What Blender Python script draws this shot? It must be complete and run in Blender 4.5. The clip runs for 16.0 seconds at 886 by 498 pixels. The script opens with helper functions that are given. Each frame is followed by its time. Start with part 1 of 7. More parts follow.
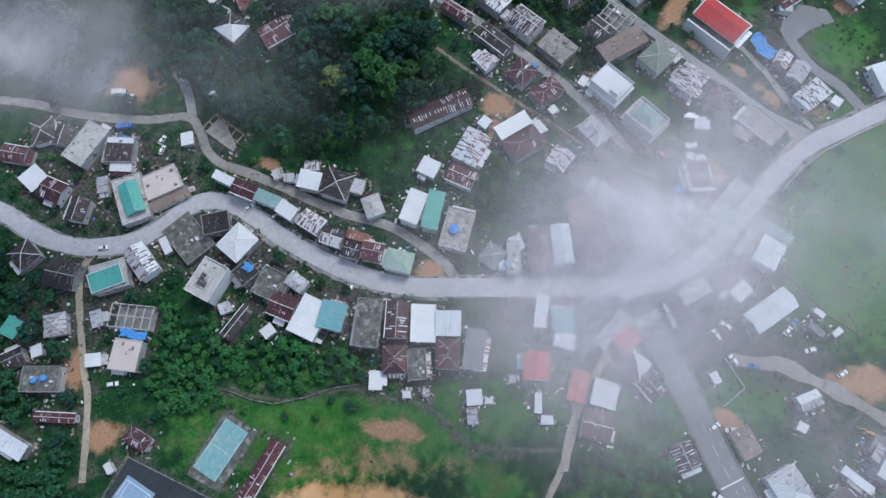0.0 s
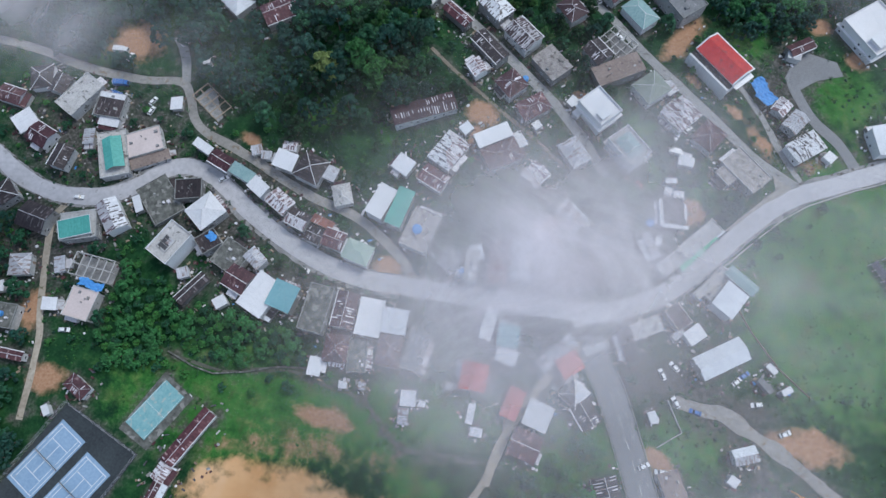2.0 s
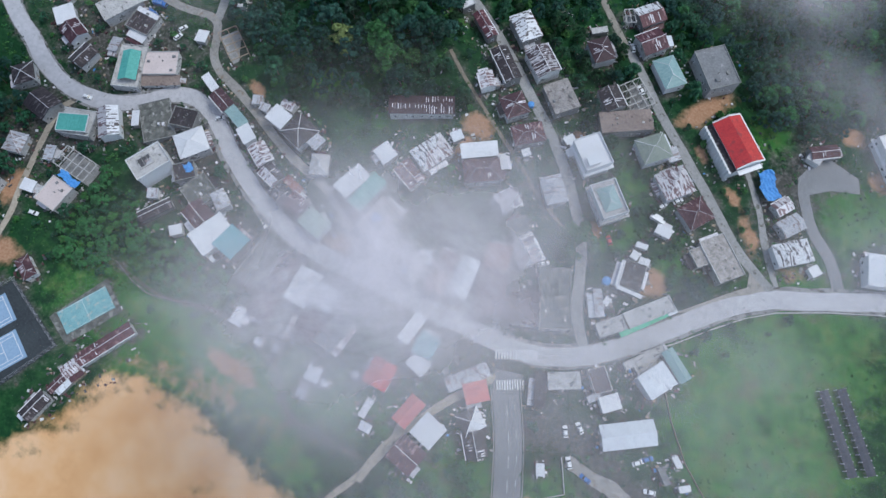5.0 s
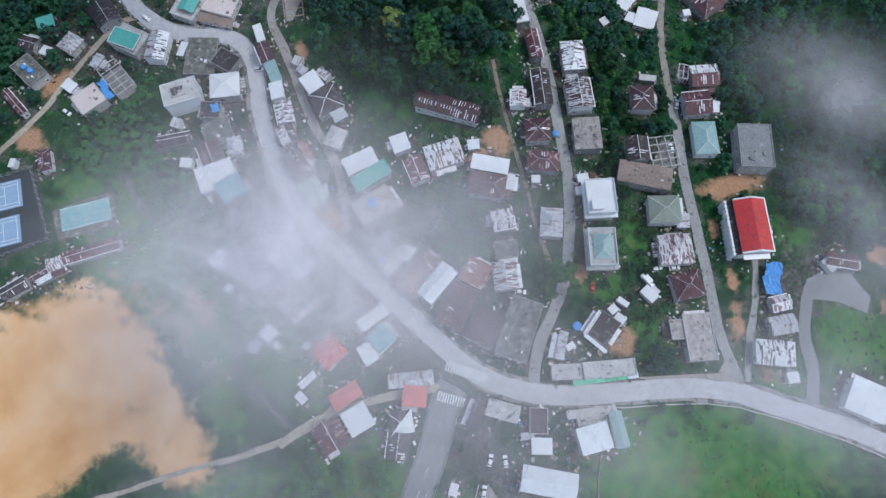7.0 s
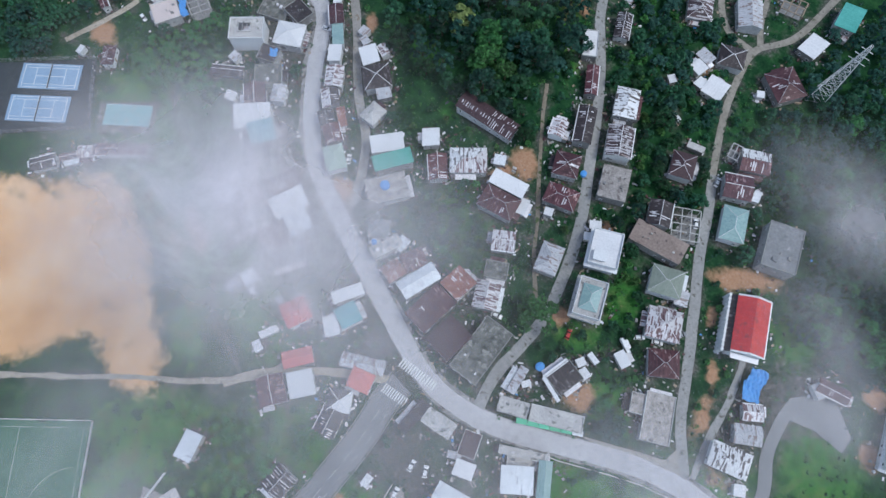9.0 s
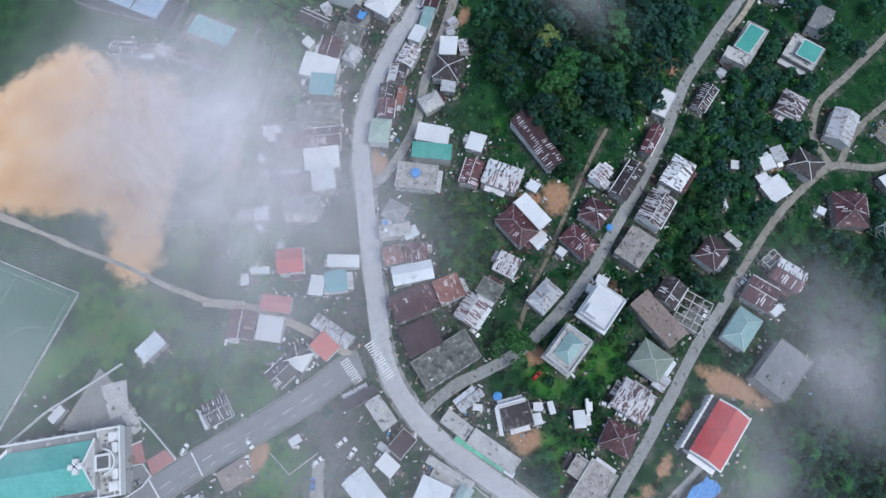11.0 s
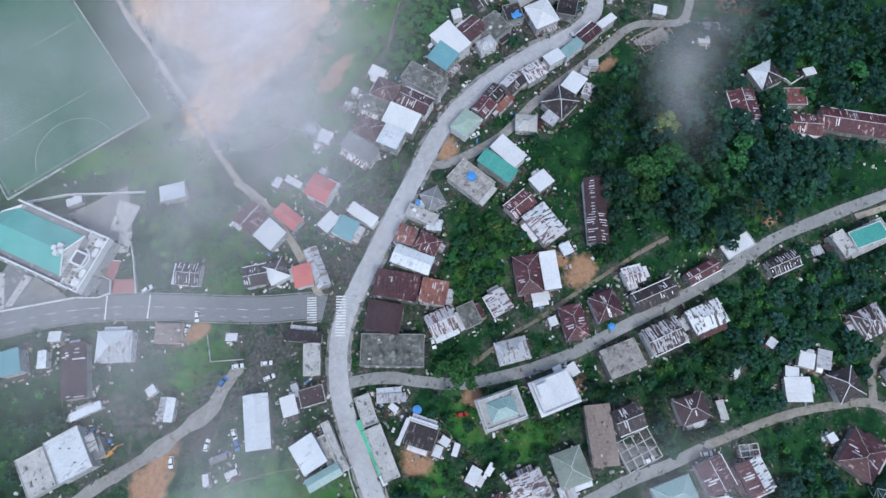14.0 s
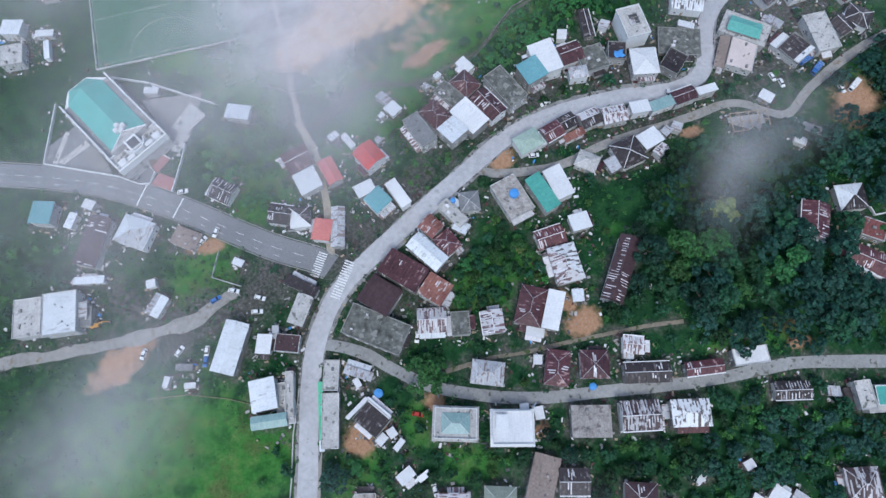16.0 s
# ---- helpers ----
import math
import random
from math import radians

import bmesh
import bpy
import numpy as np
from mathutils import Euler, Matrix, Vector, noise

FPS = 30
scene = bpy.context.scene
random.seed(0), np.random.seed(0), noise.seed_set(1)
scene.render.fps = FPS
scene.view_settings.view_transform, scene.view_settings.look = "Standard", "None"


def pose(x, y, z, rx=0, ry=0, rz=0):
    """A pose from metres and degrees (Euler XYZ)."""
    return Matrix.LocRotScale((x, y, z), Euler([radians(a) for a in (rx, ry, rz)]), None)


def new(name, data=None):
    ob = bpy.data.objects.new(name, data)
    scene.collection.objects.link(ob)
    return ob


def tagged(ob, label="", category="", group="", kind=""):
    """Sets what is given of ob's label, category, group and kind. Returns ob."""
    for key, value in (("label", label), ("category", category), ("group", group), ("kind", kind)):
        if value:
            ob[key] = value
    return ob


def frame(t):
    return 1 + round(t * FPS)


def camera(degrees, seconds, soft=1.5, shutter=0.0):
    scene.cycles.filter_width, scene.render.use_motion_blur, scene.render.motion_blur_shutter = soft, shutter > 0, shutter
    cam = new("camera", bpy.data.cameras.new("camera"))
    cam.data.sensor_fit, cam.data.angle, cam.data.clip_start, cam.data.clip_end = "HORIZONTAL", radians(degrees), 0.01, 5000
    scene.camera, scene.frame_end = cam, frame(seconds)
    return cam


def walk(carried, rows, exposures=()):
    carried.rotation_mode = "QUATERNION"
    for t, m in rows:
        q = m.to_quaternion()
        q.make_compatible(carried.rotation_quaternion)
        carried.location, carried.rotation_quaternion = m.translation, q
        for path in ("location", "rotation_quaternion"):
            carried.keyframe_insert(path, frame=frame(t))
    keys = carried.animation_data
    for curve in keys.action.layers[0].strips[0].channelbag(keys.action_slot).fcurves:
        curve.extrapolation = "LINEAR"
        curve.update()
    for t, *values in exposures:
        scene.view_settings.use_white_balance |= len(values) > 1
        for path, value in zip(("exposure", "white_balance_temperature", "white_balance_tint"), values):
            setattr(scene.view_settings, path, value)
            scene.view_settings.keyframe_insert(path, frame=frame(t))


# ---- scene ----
cam = camera(67.9, 16.0)
METRES, EYE, TILT, LEAN, TURN = 208.0, 250.0, -72.95, 0.3, 0.0
ROWS = [
    (0.0, 0.0, 0.0, 0.0, -0.0, 0.0, -0.0),
    (0.5, 0.0324, 0.0002, 0.0004, 0.63, 0.02, -2.1),
    (1.0, 0.0652, 0.0004, 0.0031, 1.3, -0.03, -4.23),
    (1.5, 0.0956, 0.0011, 0.0063, 1.92, -0.07, -6.27),
    (2.0, 0.1287, 0.0021, 0.0117, 2.63, -0.19, -8.54),
    (2.5, 0.1613, 0.0036, 0.0184, 3.37, -0.32, -10.92),
    (3.0, 0.1922, 0.0054, 0.0263, 4.09, -0.5, -13.23),
    (3.5, 0.2247, 0.0079, 0.0349, 4.89, -0.67, -15.75),
    (6.0, 0.3737, 0.0272, 0.1115, 11.49, -3.5, -32.88),
    (6.5, 0.3988, 0.0325, 0.1337, 13.31, -4.63, -36.7),
    (7.0, 0.4222, 0.0386, 0.1578, 15.48, -6.08, -40.73),
    (7.5, 0.4427, 0.0446, 0.1819, 17.88, -7.79, -44.58),
    (8.0, 0.4625, 0.0518, 0.2074, 20.79, -9.95, -48.68),
    (8.5, 0.4796, 0.0593, 0.2339, 24.42, -12.8, -52.93),
    (9.0, 0.4949, 0.0678, 0.2606, 29.03, -16.59, -57.24),
    (11.5, 0.529, 0.1088, 0.3927, 82.33, -65.84, -72.74),
    (12.0, 0.5269, 0.1186, 0.4244, 101.75, -84.4, -72.49),
    (12.5, 0.5211, 0.1272, 0.4536, 117.33, -99.27, -70.71),
    (13.0, 0.5129, 0.1369, 0.4834, 130.33, -111.46, -67.68),
    (13.5, 0.5021, 0.1465, 0.5116, 140.05, -120.34, -63.9),
    (14.0, 0.4873, 0.1548, 0.5364, 147.0, -126.61, -59.89),
    (14.5, 0.4728, 0.1645, 0.5631, 152.54, -131.22, -55.35),
    (15.0, 0.4576, 0.173, 0.5854, 156.88, -134.63, -50.75),
    (15.5, 0.4421, 0.1787, 0.6012, 160.29, -137.25, -46.26),
    (16.0, 0.4284, 0.1843, 0.6145, 163.26, -139.29, -41.42),
]
walk(cam, [(t, pose(0, 0, EYE, TILT, LEAN, TURN) @ pose(METRES * x, METRES * y, METRES * z, 90 + pitch, roll, yaw)) for t, x, y, z, yaw, pitch, roll in ROWS],
     [(0.0, 0.26, 6130, 5), (6.0, 0.28, 6110, 5), (9.0, 0.32, 6060, 5), (12.0, 0.37, 6000, 5), (16.0, 0.43, 5920, 6)])
SKY, SUN = 0.12, 2.0

# world and light: an overcast morning under thin cloud
world = bpy.data.worlds.new("sky")
scene.world = world
world.use_nodes = True
wn, wl = world.node_tree.nodes, world.node_tree.links
sky = wn.new("ShaderNodeTexSky")
sky.sky_type, sky.sun_disc = "NISHITA", False
sky.sun_elevation, sky.sun_rotation = radians(58), radians(140)
sky.dust_density = 1.0
wl.new(sky.outputs[0], wn["Background"].inputs[0])
wn["Background"].inputs[1].default_value = SKY
sun = new("sun", bpy.data.lights.new("sun", "SUN"))
sun.data.energy, sun.data.angle, sun.data.color = SUN, radians(25), (1.0, 0.97, 0.93)
sun.matrix_world = pose(0, 0, 300, 32, 0, 140)


# ---- materials ----
MATS = {}


def rgba(c):
    return (c[0], c[1], c[2], 1.0)


def material(name, dark, light, rough=0.7, metal=0.0, fine=1.2, broad=0.12, streak=0.0, bump=0.3, island=0.0, vary=0.0, spec=0.3, wear=None, wear_at=0.62, sheets=None):
    """Two scales of noise between a dark and a light tone, streaks along local y, worn spots, bump; island and vary shift the value of pieces and objects."""
    m = bpy.data.materials.new(name)
    m.use_nodes = True
    n, l = m.node_tree.nodes, m.node_tree.links
    b = n["Principled BSDF"]
    b.inputs["Roughness"].default_value, b.inputs["Metallic"].default_value = rough, metal
    b.inputs["Specular IOR Level"].default_value = spec
    co = n.new("ShaderNodeTexCoord")
    info = n.new("ShaderNodeObjectInfo")
    shift = n.new("ShaderNodeVectorMath")
    shift.operation = "MULTIPLY_ADD"
    shift.inputs[1].default_value = (1, 1, 1)
    off = n.new("ShaderNodeVectorMath")
    off.operation = "SCALE"
    off.inputs[0].default_value = (91.0, 57.0, 33.0)
    l.new(info.outputs["Random"], off.inputs["Scale"])
    l.new(co.outputs["Object"], shift.inputs[0])
    l.new(off.outputs[0], shift.inputs[2])

    def tex(scale, detail, stretch=None):
        t = n.new("ShaderNodeTexNoise")
        t.inputs["Scale"].default_value, t.inputs["Detail"].default_value = scale, detail
        if stretch:
            mp = n.new("ShaderNodeMapping")
            mp.inputs["Scale"].default_value = stretch
            l.new(shift.outputs[0], mp.inputs[0])
            l.new(mp.outputs[0], t.inputs["Vector"])
        else:
            l.new(shift.outputs[0], t.inputs["Vector"])
        return t.outputs["Fac"]

    def mathn(op, a, c, clamp=False):
        k = n.new("ShaderNodeMath")
        k.operation, k.use_clamp = op, clamp
        for i, v in enumerate((a, c)):
            if isinstance(v, (int, float)):
                k.inputs[i].default_value = v
            else:
                l.new(v, k.inputs[i])
        return k.outputs[0]

    small, large = tex(fine, 6.0), tex(broad, 4.0)
    v = mathn("ADD", mathn("MULTIPLY", small, 0.55), mathn("MULTIPLY", large, 0.45))
    if streak:
        v = mathn("ADD", v, mathn("MULTIPLY", mathn("SUBTRACT", tex(1.0, 3.0, (3.2, 0.18, 0.18)), 0.5), streak))
    v = mathn("MULTIPLY_ADD", mathn("SUBTRACT", v, 0.5), 2.4)
    v.node.inputs[2].default_value = 0.5
    v.node.use_clamp = True
    mix = n.new("ShaderNodeMix")
    mix.data_type = "RGBA"
    l.new(v, mix.inputs["Factor"])
    mix.inputs["A"].default_value, mix.inputs["B"].default_value = rgba(dark), rgba(light)
    col = mix.outputs["Result"]
    if sheets:
        # roofing sheets half a metre wide and some 3 m long, each with an age of its own
        sep = n.new("ShaderNodeSeparateXYZ")
        l.new(shift.outputs[0], sep.inputs[0])
        cx = mathn("FLOOR", mathn("MULTIPLY", sep.outputs["X"], 1.9), 0.0)
        wn1 = n.new("ShaderNodeTexWhiteNoise")
        wn1.noise_dimensions = "1D"
        l.new(cx, wn1.inputs["W"])
        cy = mathn("FLOOR", mathn("ADD", mathn("MULTIPLY", sep.outputs["Y"], 0.30), wn1.outputs["Value"]), 0.0)
        comb = n.new("ShaderNodeCombineXYZ")
        l.new(cx, comb.inputs[0])
        l.new(cy, comb.inputs[1])
        wn2 = n.new("ShaderNodeTexWhiteNoise")
        wn2.noise_dimensions = "2D"
        l.new(comb.outputs[0], wn2.inputs["Vector"])
        age = mathn("ADD", mathn("MULTIPLY", wn2.outputs["Value"], 0.5), mathn("MULTIPLY", tex(0.5, 5.0), 0.80))
        r = n.new("ShaderNodeMapRange")
        r.inputs["From Min"].default_value, r.inputs["From Max"].default_value = sheets[0], sheets[0] + 0.10
        l.new(age, r.inputs["Value"])
        ms = n.new("ShaderNodeMix")
        ms.data_type = "RGBA"
        l.new(r.outputs[0], ms.inputs["Factor"])
        l.new(col, ms.inputs["A"])
        ms.inputs["B"].default_value = rgba(sheets[1])
        col = ms.outputs["Result"]
    if wear:
        w = n.new("ShaderNodeMapRange")
        w.inputs["From Min"].default_value, w.inputs["From Max"].default_value = wear_at, wear_at + 0.06
        l.new(tex(0.45, 5.0), w.inputs["Value"])
        mw = n.new("ShaderNodeMix")
        mw.data_type = "RGBA"
        l.new(w.outputs[0], mw.inputs["Factor"])
        l.new(col, mw.inputs["A"])
        mw.inputs["B"].default_value = rgba(wear)
        col = mw.outputs["Result"]
    if island or vary:
        hsv = n.new("ShaderNodeHueSaturation")
        geo = n.new("ShaderNodeNewGeometry")
        a = mathn("MULTIPLY", mathn("SUBTRACT", geo.outputs["Random Per Island"], 0.5), 2 * island)
        c = mathn("MULTIPLY", mathn("SUBTRACT", info.outputs["Random"], 0.5), 2 * vary)
        l.new(mathn("ADD", mathn("ADD", a, c), 1.0), hsv.inputs["Value"])
        l.new(mathn("ADD", mathn("MULTIPLY", c, 0.06), 0.5), hsv.inputs["Hue"])
        l.new(col, hsv.inputs["Color"])
        col = hsv.outputs["Color"]
    l.new(col, b.inputs["Base Color"])
    if bump:
        bp = n.new("ShaderNodeBump")
        bp.inputs["Strength"].default_value, bp.inputs["Distance"].default_value = bump, 0.08
        l.new(small, bp.inputs["Height"])
        l.new(bp.outputs[0], b.inputs["Normal"])
    MATS[name] = m
    return m


RF = dict(rough=0.55, streak=0.7, vary=0.22, fine=0.9)
material("rust", (0.035, 0.014, 0.019), (0.108, 0.046, 0.053), sheets=(0.86, (0.26, 0.18, 0.18)), **RF)
material("dark", (0.018, 0.015, 0.018), (0.062, 0.048, 0.050), sheets=(0.84, (0.16, 0.14, 0.145)), **RF)
material("patch", (0.075, 0.034, 0.038), (0.26, 0.18, 0.185), sheets=(0.55, (0.55, 0.53, 0.55)), **RF)
material("redrust", (0.11, 0.035, 0.035), (0.27, 0.11, 0.095), sheets=(0.84, (0.40, 0.34, 0.33)), **RF)
material("maroon", (0.036, 0.020, 0.024), (0.082, 0.048, 0.054), rough=0.6, streak=0.5, fine=0.9)
material("patchdark", (0.030, 0.022, 0.025), (0.12, 0.08, 0.085), sheets=(0.70, (0.46, 0.44, 0.46)), **RF)
material("white", (0.55, 0.545, 0.56), (0.72, 0.715, 0.73), sheets=(0.98, (0.55, 0.54, 0.54)), rough=0.45, streak=0.4, vary=0.06, bump=0.1)
material("white2", (0.50, 0.52, 0.55), (0.70, 0.72, 0.76), sheets=(0.86, (0.40, 0.40, 0.42)), rough=0.5, streak=0.5, vary=0.08, bump=0.1)
material("slats", (0.55, 0.55, 0.57), (0.74, 0.74, 0.76), sheets=(0.70, (0.10, 0.085, 0.085)), rough=0.5, streak=0.5, vary=0.06, bump=0.1)
material("silver", (0.30, 0.30, 0.32), (0.55, 0.55, 0.58), sheets=(0.76, (0.24, 0.19, 0.18)), rough=0.5, streak=0.6, vary=0.12, bump=0.2)
material("teal", (0.06, 0.27, 0.23), (0.13, 0.42, 0.37), rough=0.45, streak=0.4, vary=0.1, bump=0.1)
material("teal2", (0.10, 0.25, 0.28), (0.18, 0.37, 0.41), rough=0.45, streak=0.4, vary=0.08, bump=0.1)
material("glass", (0.17, 0.28, 0.28), (0.32, 0.43, 0.42), rough=0.3, streak=0.4, vary=0.08, bump=0.1)
material("red", (0.36, 0.028, 0.030), (0.60, 0.07, 0.055), wear=(0.30, 0.045, 0.045), wear_at=0.58, rough=0.5, streak=0.5, vary=0.1, bump=0.1)
material("crimson", (0.050, 0.018, 0.025), (0.135, 0.052, 0.061), sheets=(0.84, (0.34, 0.22, 0.22)), **RF)
material("gravel", (0.19, 0.182, 0.17), (0.36, 0.34, 0.32), rough=0.95, fine=0.7, broad=0.08, wear=(0.22, 0.18, 0.14), wear_at=0.60)
material("pinkred", (0.40, 0.09, 0.09), (0.60, 0.20, 0.18), rough=0.6, streak=0.3, vary=0.08, bump=0.2)
material("red_paving", (0.30, 0.12, 0.12), (0.44, 0.22, 0.21), rough=0.8, fine=1.2, broad=0.2)
material("blue", (0.05, 0.20, 0.52), (0.12, 0.36, 0.72), rough=0.5, bump=0.3)
material("palegreen", (0.24, 0.32, 0.27), (0.40, 0.48, 0.42), rough=0.6, streak=0.4, bump=0.2)
material("olive", (0.15, 0.18, 0.15), (0.27, 0.30, 0.26), rough=0.6, streak=0.4, bump=0.2)
material("mossy", (0.035, 0.038, 0.032), (0.20, 0.20, 0.185), rough=0.9, wear=(0.24, 0.235, 0.22), wear_at=0.56, broad=0.35, fine=0.6)
material("grey", (0.13, 0.135, 0.14), (0.27, 0.27, 0.28), rough=0.85, broad=0.2, wear=(0.36, 0.35, 0.35))
material("pale", (0.30, 0.29, 0.28), (0.58, 0.56, 0.55), rough=0.85, broad=0.25, wear=(0.16, 0.16, 0.15), wear_at=0.60)
material("pink", (0.50, 0.42, 0.40), (0.63, 0.54, 0.52), rough=0.8)
material("thatch", (0.14, 0.125, 0.118), (0.40, 0.37, 0.355), rough=0.95, streak=0.35, bump=0.8, fine=1.4, broad=0.3, wear=(0.15, 0.13, 0.125), wear_at=0.56)
material("brown", (0.16, 0.12, 0.105), (0.32, 0.26, 0.23), rough=0.9, wear=(0.10, 0.08, 0.08))
material("wood", (0.22, 0.16, 0.11), (0.42, 0.34, 0.26), rough=0.8, streak=0.6)
material("ruin", (0.17, 0.155, 0.145), (0.50, 0.46, 0.44), rough=0.9, fine=0.9, broad=0.4, wear=(0.14, 0.128, 0.12), wear_at=0.61)
material("lot_earth", (0.235, 0.215, 0.195), (0.36, 0.335, 0.31), rough=0.95, fine=0.6, broad=0.12, wear=(0.20, 0.19, 0.165), wear_at=0.60)
material("plaster", (0.32, 0.32, 0.32), (0.62, 0.61, 0.60), rough=0.85, vary=0.25, wear=(0.20, 0.20, 0.19), wear_at=0.60)
material("block", (0.16, 0.155, 0.15), (0.34, 0.33, 0.32), rough=0.9, vary=0.2)
material("whitewall", (0.58, 0.58, 0.59), (0.76, 0.76, 0.77), rough=0.7, vary=0.06)
material("sheet", (0.42, 0.40, 0.42), (0.74, 0.72, 0.75), rough=0.5, streak=0.4, vary=0.25, bump=0.1)
material("cap", (0.60, 0.59, 0.60), (0.82, 0.81, 0.82), rough=0.5, vary=0.12, bump=0.1)
material("frame_dark", (0.05, 0.05, 0.055), (0.12, 0.12, 0.13), rough=0.6)
material("concrete_road", (0.34, 0.333, 0.348), (0.52, 0.508, 0.527), rough=0.8, fine=0.5, broad=0.05, island=0.07, wear=(0.33, 0.322, 0.325), wear_at=0.63, bump=0.15)
material("asphalt", (0.15, 0.152, 0.16), (0.25, 0.252, 0.26), rough=0.75, fine=1.5, broad=0.06, bump=0.15, wear=(0.19, 0.19, 0.19), wear_at=0.66)
material("verge", (0.13, 0.13, 0.13), (0.36, 0.35, 0.345), rough=0.95, fine=0.5, broad=0.12, wear=(0.085, 0.08, 0.07), wear_at=0.55)
material("lane_grey", (0.20, 0.20, 0.20), (0.35, 0.345, 0.34), rough=0.85, fine=0.8, broad=0.1, wear=(0.12, 0.115, 0.10), wear_at=0.60)
material("dirt_road", (0.24, 0.20, 0.155), (0.46, 0.41, 0.34), rough=0.95, fine=0.7, broad=0.1, wear=(0.15, 0.14, 0.09), wear_at=0.62)
material("earth_lane", (0.16, 0.145, 0.12), (0.33, 0.305, 0.27), rough=0.95, fine=0.7, broad=0.1, wear=(0.11, 0.11, 0.08), wear_at=0.60)
material("path_earth", (0.12, 0.10, 0.075), (0.27, 0.23, 0.185), rough=0.95, fine=0.7, broad=0.15, wear=(0.06, 0.085, 0.03), wear_at=0.56)
material("path_dark", (0.045, 0.055, 0.040), (0.13, 0.13, 0.105), rough=0.95, fine=0.7, broad=0.15, wear=(0.03, 0.07, 0.02), wear_at=0.55)
material("field_chalk", (0.26, 0.33, 0.29), (0.42, 0.47, 0.44), rough=0.8, fine=2.0)
material("paint", (0.60, 0.60, 0.60), (0.80, 0.80, 0.80), rough=0.6, fine=2.0, wear=(0.25, 0.25, 0.25), wear_at=0.62)
material("kerb", (0.20, 0.20, 0.19), (0.36, 0.36, 0.35), rough=0.9)
material("court_black", (0.020, 0.025, 0.030), (0.055, 0.065, 0.070), rough=0.7)
material("court_blue", (0.18, 0.28, 0.41), (0.30, 0.41, 0.54), rough=0.6, broad=0.08)
material("court_teal", (0.13, 0.31, 0.33), (0.26, 0.43, 0.44), rough=0.6, broad=0.3, wear=(0.33, 0.40, 0.38), wear_at=0.57)
material("bark", (0.06, 0.045, 0.035), (0.16, 0.13, 0.10), rough=0.95)
material("tyre", (0.012, 0.012, 0.013), (0.03, 0.03, 0.03), rough=0.9)
material("carglass", (0.015, 0.018, 0.022), (0.03, 0.035, 0.04), rough=0.1, spec=0.6, bump=0.0)
material("windowglass", (0.02, 0.026, 0.032), (0.06, 0.07, 0.08), rough=0.12, spec=0.6, bump=0.0)
for nm, c in (("car_white", (0.78, 0.78, 0.79)), ("car_grey", (0.22, 0.23, 0.25)), ("car_blue", (0.03, 0.14, 0.42)), ("car_red", (0.45, 0.04, 0.03)), ("car_yellow", (0.65, 0.32, 0.05)), ("car_dark", (0.03, 0.03, 0.035))):
    material(nm, tuple(v * 0.9 for v in c), c, rough=0.3, spec=0.5, bump=0.0)
for nm, a, c in (("leaf_a", (0.006, 0.032, 0.014), (0.023, 0.092, 0.034)), ("leaf_d", (0.012, 0.056, 0.014), (0.050, 0.160, 0.040)), ("leaf_b", (0.004, 0.025, 0.017), (0.015, 0.061, 0.036)), ("leaf_c", (0.015, 0.066, 0.015), (0.080, 0.190, 0.045)), ("leaf_y", (0.075, 0.115, 0.028), (0.20, 0.25, 0.085)), ("leaf_g", (0.007, 0.033, 0.024), (0.028, 0.082, 0.054))):
    material(nm, a, c, rough=0.65, island=0.5, vary=0.4, fine=0.5, broad=0.12, bump=0.0)


